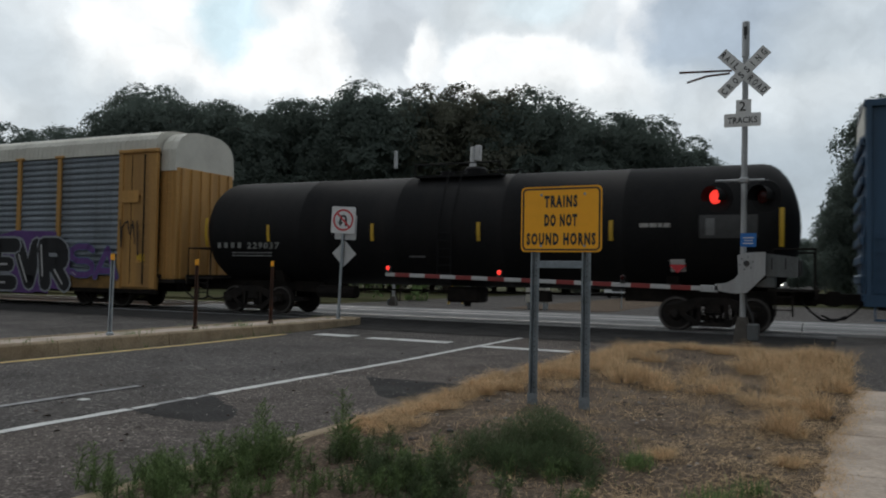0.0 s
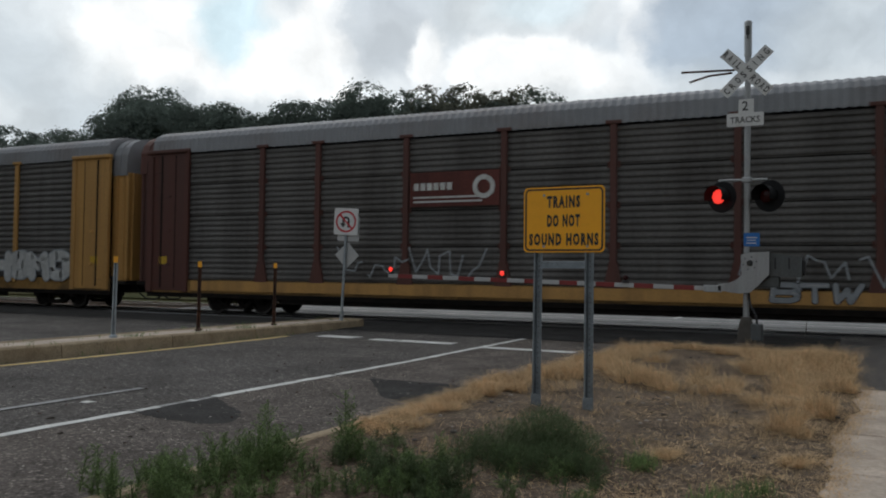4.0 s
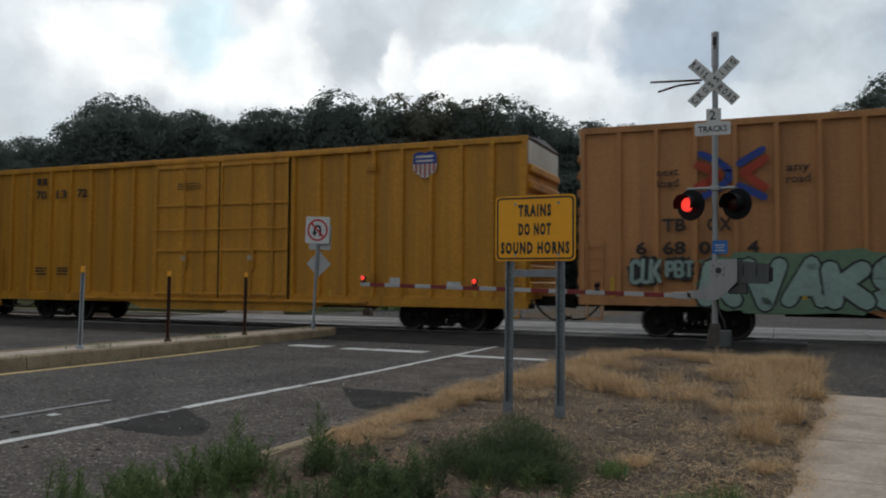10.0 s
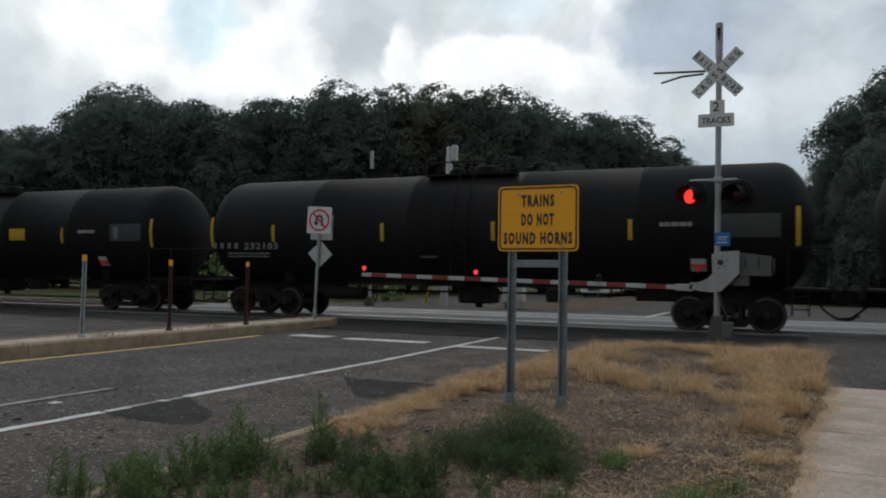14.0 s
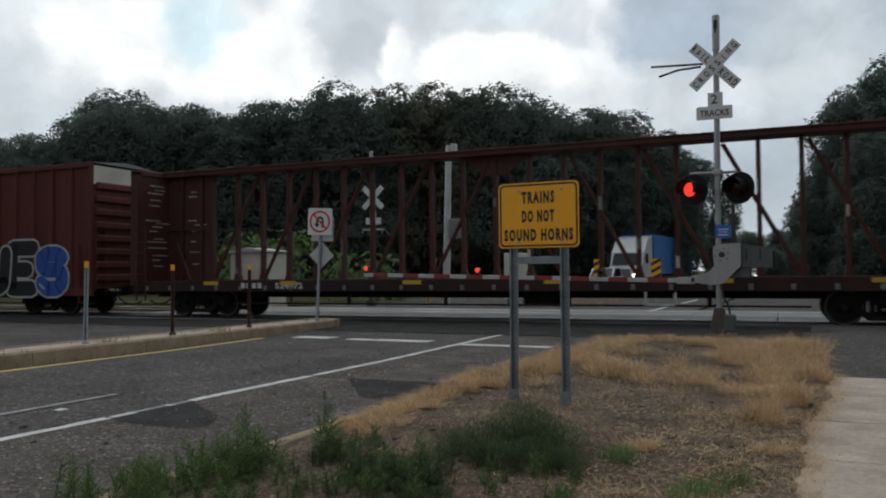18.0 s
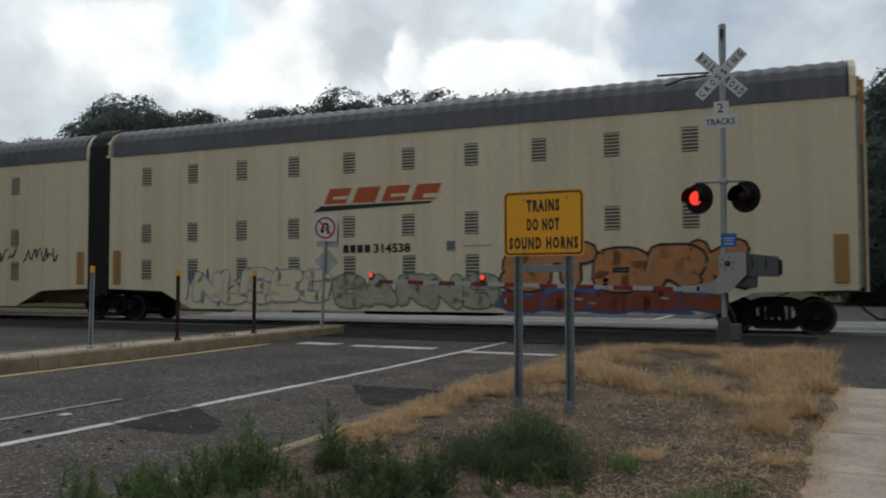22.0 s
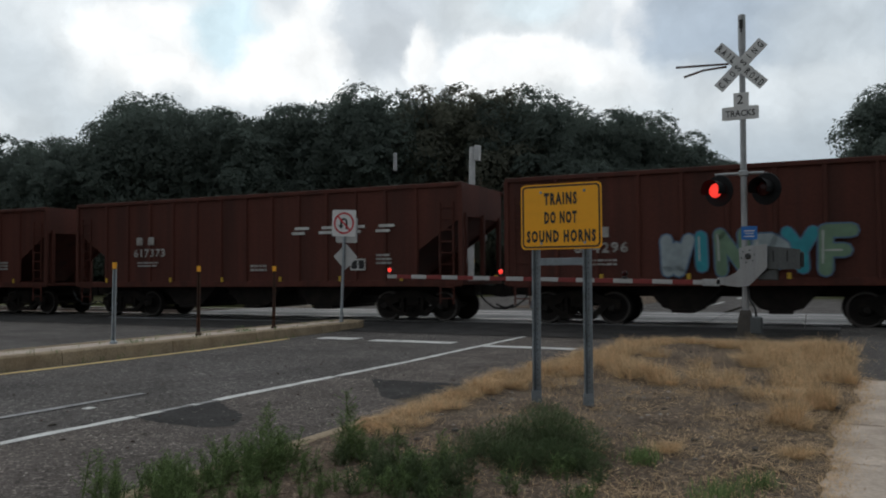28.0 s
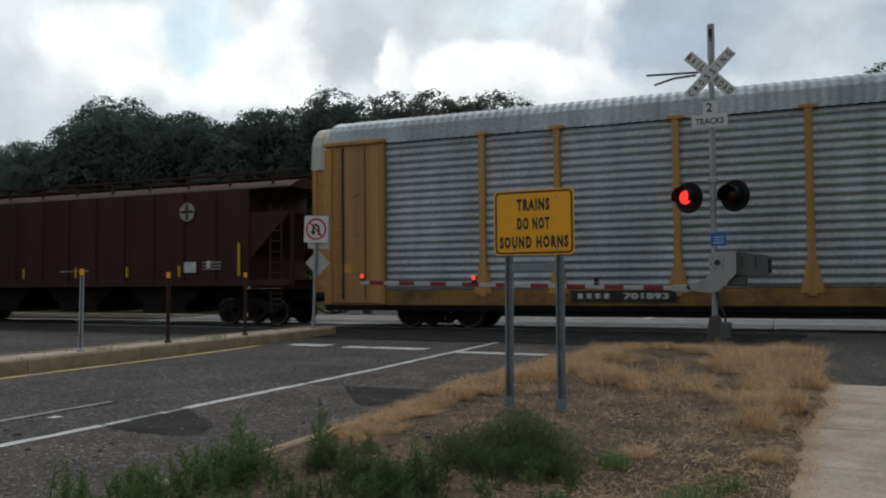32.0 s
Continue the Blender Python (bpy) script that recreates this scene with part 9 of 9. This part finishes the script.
for _ in range(90):
    x, y = rnd.choice((-11.2, -12.15, -11.7, -11.05)) + rnd.gauss(0, 0.03), rnd.uniform(4, 17)
    for _ in range(6):
        blade(green, x + rnd.gauss(0, 0.03), y + rnd.gauss(0, 0.05), (-0.08 if x > -11.12 else 0.12), rnd.uniform(0.04, 0.13), 0.008, rnd.uniform(0.01, 0.1), rnd.uniform(0, 6.28))
tagged(part("green_grass", green, "weed"), "short green grass among the soil", "grass", "", "stuff")


def needle(g, p, d, ln, wd):
    s = d.cross(Vector((0.3, 0.2, 1))).normalized() * wd
    q = p + d * ln * 0.5
    g.add([p, q + s, p + d * ln + Vector((0, 0, -0.18 * ln)), q - s], [(0, 1, 2, 3)])


def spire_weed(x, y, h, seed, m, stems=1, bushy=1.0):
    """A feathery upright weed: a main stem with side branches set with narrow leaves, shorter towards the tip."""
    r2 = random.Random(seed)
    t = thing("weed", "tall feathery green roadside weed with narrow leaves", "weed", pose(x, y, verge_z(x, y) - 0.02), "weeds at the roadside")
    sg_, lg = Geo(), Geo()
    for k in range(stems):
        hh = h * (1.0 if k == 0 else r2.uniform(0.5, 0.85))
        base = Vector((r2.gauss(0, 0.02), r2.gauss(0, 0.02), 0))
        tip = base + Vector((r2.gauss(0, 0.10) * hh, r2.gauss(0, 0.10) * hh, hh))
        sg_.rod(base, tip, 0.005, 5, 0.0015, False)
        nb = int(hh / 0.013)
        for i in range(nb):
            f = 0.12 + 0.88 * i / nb
            p = base.lerp(tip, f)
            b = r2.uniform(0, 6.28)
            ln = bushy * hh * r2.uniform(0.20, 0.55) * (1.05 - f) ** 0.7 + 0.012
            d = Vector((math.cos(b), math.sin(b), r2.uniform(0.3, 1.2))).normalized()
            e = p + d * ln
            if ln > 0.04:
                sg_.rod(p, e, 0.002, 3, 0.001, False)
            for j in range(4 + int(ln / 0.010)):
                q = p.lerp(e, r2.random())
                dd = (d * 0.5 + Vector((r2.gauss(0, 0.7), r2.gauss(0, 0.7), r2.gauss(0.25, 0.5)))).normalized()
                needle(lg, q, dd, r2.uniform(0.015, 0.040), r2.uniform(0.0016, 0.0034))
    tagged(part("stalk", sg_, m, t), kind="stuff")
    tagged(part("foliage", lg, m, t), kind="stuff")


def fluffy_weed(x, y, r, h, seed, m, n=1500):
    """A low rounded bush of very fine stems."""
    r2 = random.Random(seed)
    t = thing("weed_bush", "low dark green bushy weed of fine stems", "weed", pose(x, y, verge_z(x, y) - 0.02), "weeds at the roadside")
    sg_, lg = Geo(), Geo()
    for _ in range(26):
        a, q = r2.uniform(0, 6.28), r2.uniform(0.2, 1.0) * r
        sg_.rod((0.1 * q * math.cos(a), 0.1 * q * math.sin(a), 0), (q * math.cos(a), q * math.sin(a), h * r2.uniform(0.6, 1.0) * math.sqrt(max(0.1, 1 - (q / r) ** 2 * 0.8))), 0.003, 4, 0.001, False)
    for _ in range(n):
        d = Vector((r2.gauss(0, 1), r2.gauss(0, 1), abs(r2.gauss(0, 1)))).normalized()
        k = r2.random() ** 0.45
        p = Vector((d.x * r * k, d.y * r * k, d.z * h * k))
        dd = (d + Vector((r2.gauss(0, 0.6), r2.gauss(0, 0.6), r2.gauss(0.3, 0.5)))).normalized()
        needle(lg, p, dd, r2.uniform(0.02, 0.06), r2.uniform(0.0012, 0.0026))
    tagged(part("stalk", sg_, m, t), kind="stuff")
    tagged(part("foliage", lg, m, t), kind="stuff")


rnd = random.Random(5)
seed = 0
# single tall plants: x, y, height, stems
for x, y, h, st in ((-3.31, 4.85, 0.48, 3), (-3.20, 4.75, 0.30, 3), (-3.68, 4.42, 0.40, 2), (-3.60, 4.38, 0.44, 3), (-3.50, 4.30, 0.34, 3), (-3.42, 4.12, 0.36, 3), (-4.02, 3.34, 0.28, 1), (-4.10, 3.22, 0.26, 1),
                    (-3.90, 3.20, 0.24, 2), (-3.55, 3.62, 0.27, 3), (-2.36, 4.58, 0.32, 4), (-2.55, 4.40, 0.28, 3), (-2.30, 4.28, 0.26, 3)):
    seed += 1
    spire_weed(x, y, h, seed, "weed", st)
# drifts of lower plants
for cx, cy, sx, sy, n, h, m in ((-3.48, 4.16, 0.18, 0.18, 16, 0.27, "weed"), (-3.42, 3.62, 0.16, 0.14, 12, 0.22, "weed"), (-3.16, 4.72, 0.07, 0.08, 4, 0.20, "weed"), (-2.60, 4.30, 0.14, 0.14, 11, 0.21, "weed_dark"), (-2.28, 4.42, 0.16, 0.16, 13, 0.23, "weed_dark"),
                                (-3.3, 3.5, 0.25, 0.2, 9, 0.16, "weed"), (-3.86, 3.75, 0.06, 0.22, 9, 0.20, "weed"), (-3.7, 4.25, 0.05, 0.15, 6, 0.2, "weed"), (-3.55, 3.4, 0.22, 0.16, 12, 0.22, "weed"), (-2.45, 4.05, 0.2, 0.12, 9, 0.18, "weed"), (-2.75, 3.85, 0.22, 0.14, 7, 0.14, "weed"), (-2.1, 4.15, 0.25, 0.14, 9, 0.15, "weed_dark")):
    for _ in range(n):
        seed += 1
        spire_weed(cx + rnd.gauss(0, sx), cy + rnd.gauss(0, sy), h * rnd.uniform(0.7, 1.15), seed, m, rnd.randint(2, 4))
for x, y, r, h in ((-2.24, 5.35, 0.25, 0.28), (-2.02, 5.55, 0.30, 0.34), (-1.78, 5.50, 0.24, 0.27), (-2.10, 5.75, 0.26, 0.33), (-2.40, 5.15, 0.20, 0.22), (-1.82, 5.15, 0.20, 0.20), (-1.62, 5.20, 0.16, 0.14), (-2.05, 5.05, 0.20, 0.18)):
    seed += 1
    fluffy_weed(x, y, r * 1.15, h, seed, "weed_dark", int(3300 * (r / 0.2) ** 1.5))
# low plants all over the near soil
for _ in range(46):
    x, y = rnd.uniform(-3.3, -1.35), rnd.uniform(4.15, 5.25)
    seed += 1
    spire_weed(x, y, rnd.uniform(0.08, 0.19), seed, rnd.choice(("weed", "weed_dark")), rnd.randint(2, 4), 1.3)
# dead twigs on the soil
twigs = Geo()
for _ in range(420):
    x, y = rnd.uniform(-3.7, -1.2), rnd.uniform(3.6, 5.6)
    a, ln = rnd.uniform(0, 6.28), rnd.uniform(0.03, 0.16)
    z = verge_z(x, y) + rnd.uniform(0.005, 0.02)
    twigs.rod((x, y, z), (x + ln * math.cos(a), y + ln * math.sin(a), z + rnd.uniform(0, 0.06)), 0.002, 3, 0.001, False)
tagged(part("dead_twigs", twigs, "rail_rust"), "thin dead stalks lying on the soil", "twigs", "", "stuff")
pebbles = Geo()
for _ in range(110):
    x, y = rnd.uniform(-3.7, -0.1), rnd.uniform(4.5, 14)
    s = rnd.uniform(0.008, 0.028)
    z = verge_z(x, y)
    pebbles.box(x - s, x + s, y - s * 0.8, y + s * 0.8, z - s * 0.4, z + s * 0.7, s * 0.35)
tagged(part("pebbles", pebbles, "base_brown"), "small stones scattered on the soil", "stones", "", "stuff")
litter = Geo()
for _ in range(60):
    x, y = rnd.uniform(-9.5, -4.2), rnd.uniform(4.0, 13)
    s = rnd.uniform(0.012, 0.03)
    z = road_z(y) + 0.002
    litter.add([(x - s, y, z), (x, y - s * 0.6, z + 0.012), (x + s, y, z + 0.004), (x, y + s * 0.6, z + 0.016)], [(0, 1, 2, 3)])
tagged(part("leaf_litter", litter, "rust_post"), "dry leaves and grit lying on the asphalt", "leaves", "", "stuff")

# pale grit and scraps in the soil and on the road
grit = Geo()
for _ in range(420):
    on_road = rnd.random() < 0.72
    x, y = (rnd.uniform(-6.2, -4.0), rnd.uniform(3.6, 9.5)) if on_road else (rnd.uniform(-3.4, -0.3), rnd.uniform(4.5, 10))
    s = rnd.uniform(0.004, 0.011) if on_road else rnd.uniform(0.008, 0.022)
    z = (road_z(y) + 0.004) if on_road else verge_z(x, y)
    grit.box(x - s, x + s, y - s * 0.8, y + s * 0.8, z - s * 0.3, z + s * 0.6, s * 0.3)
tagged(part("grit", grit, "grit"), "pale grit scattered over road and soil", "grit", "", "stuff")
for x, y, s in ((-6.62, 4.95, 0.05), (-5.95, 4.55, 0.035), (-5.55, 5.05, 0.045), (-5.35, 4.75, 0.03), (-11.0, 11.4, 0.05), (-1.55, 7.4, 0.05), (-1.25, 6.9, 0.035), (-2.0, 7.9, 0.035)):
    lf = thing("fallen_leaf", "curled brown leaf lying on the ground", "leaf", pose(x, y, (road_z(y) + 0.008) if x < -3.9 else verge_z(x, y) + 0.01, 0, 0, rnd.uniform(0, 360)), "fallen leaves")
    part("blade", Geo().add([(-s, 0, 0.0), (-0.2 * s, -0.55 * s, 0.35 * s), (s, 0, 0.12 * s), (-0.2 * s, 0.55 * s, 0.45 * s), (0.1 * s, 0, 0.05 * s)], [(0, 1, 4), (1, 2, 4), (2, 3, 4), (3, 0, 4)]), "bark", lf)



def motions():
    """The train rolls past at a steady pace."""
    for ob, u0 in TRAIN:
        walk(ob, [(t, on_track(u0 + SPEED * t)) for t in (0.0, 8.0, 16.0, 24.0, 32.0)])


motions()
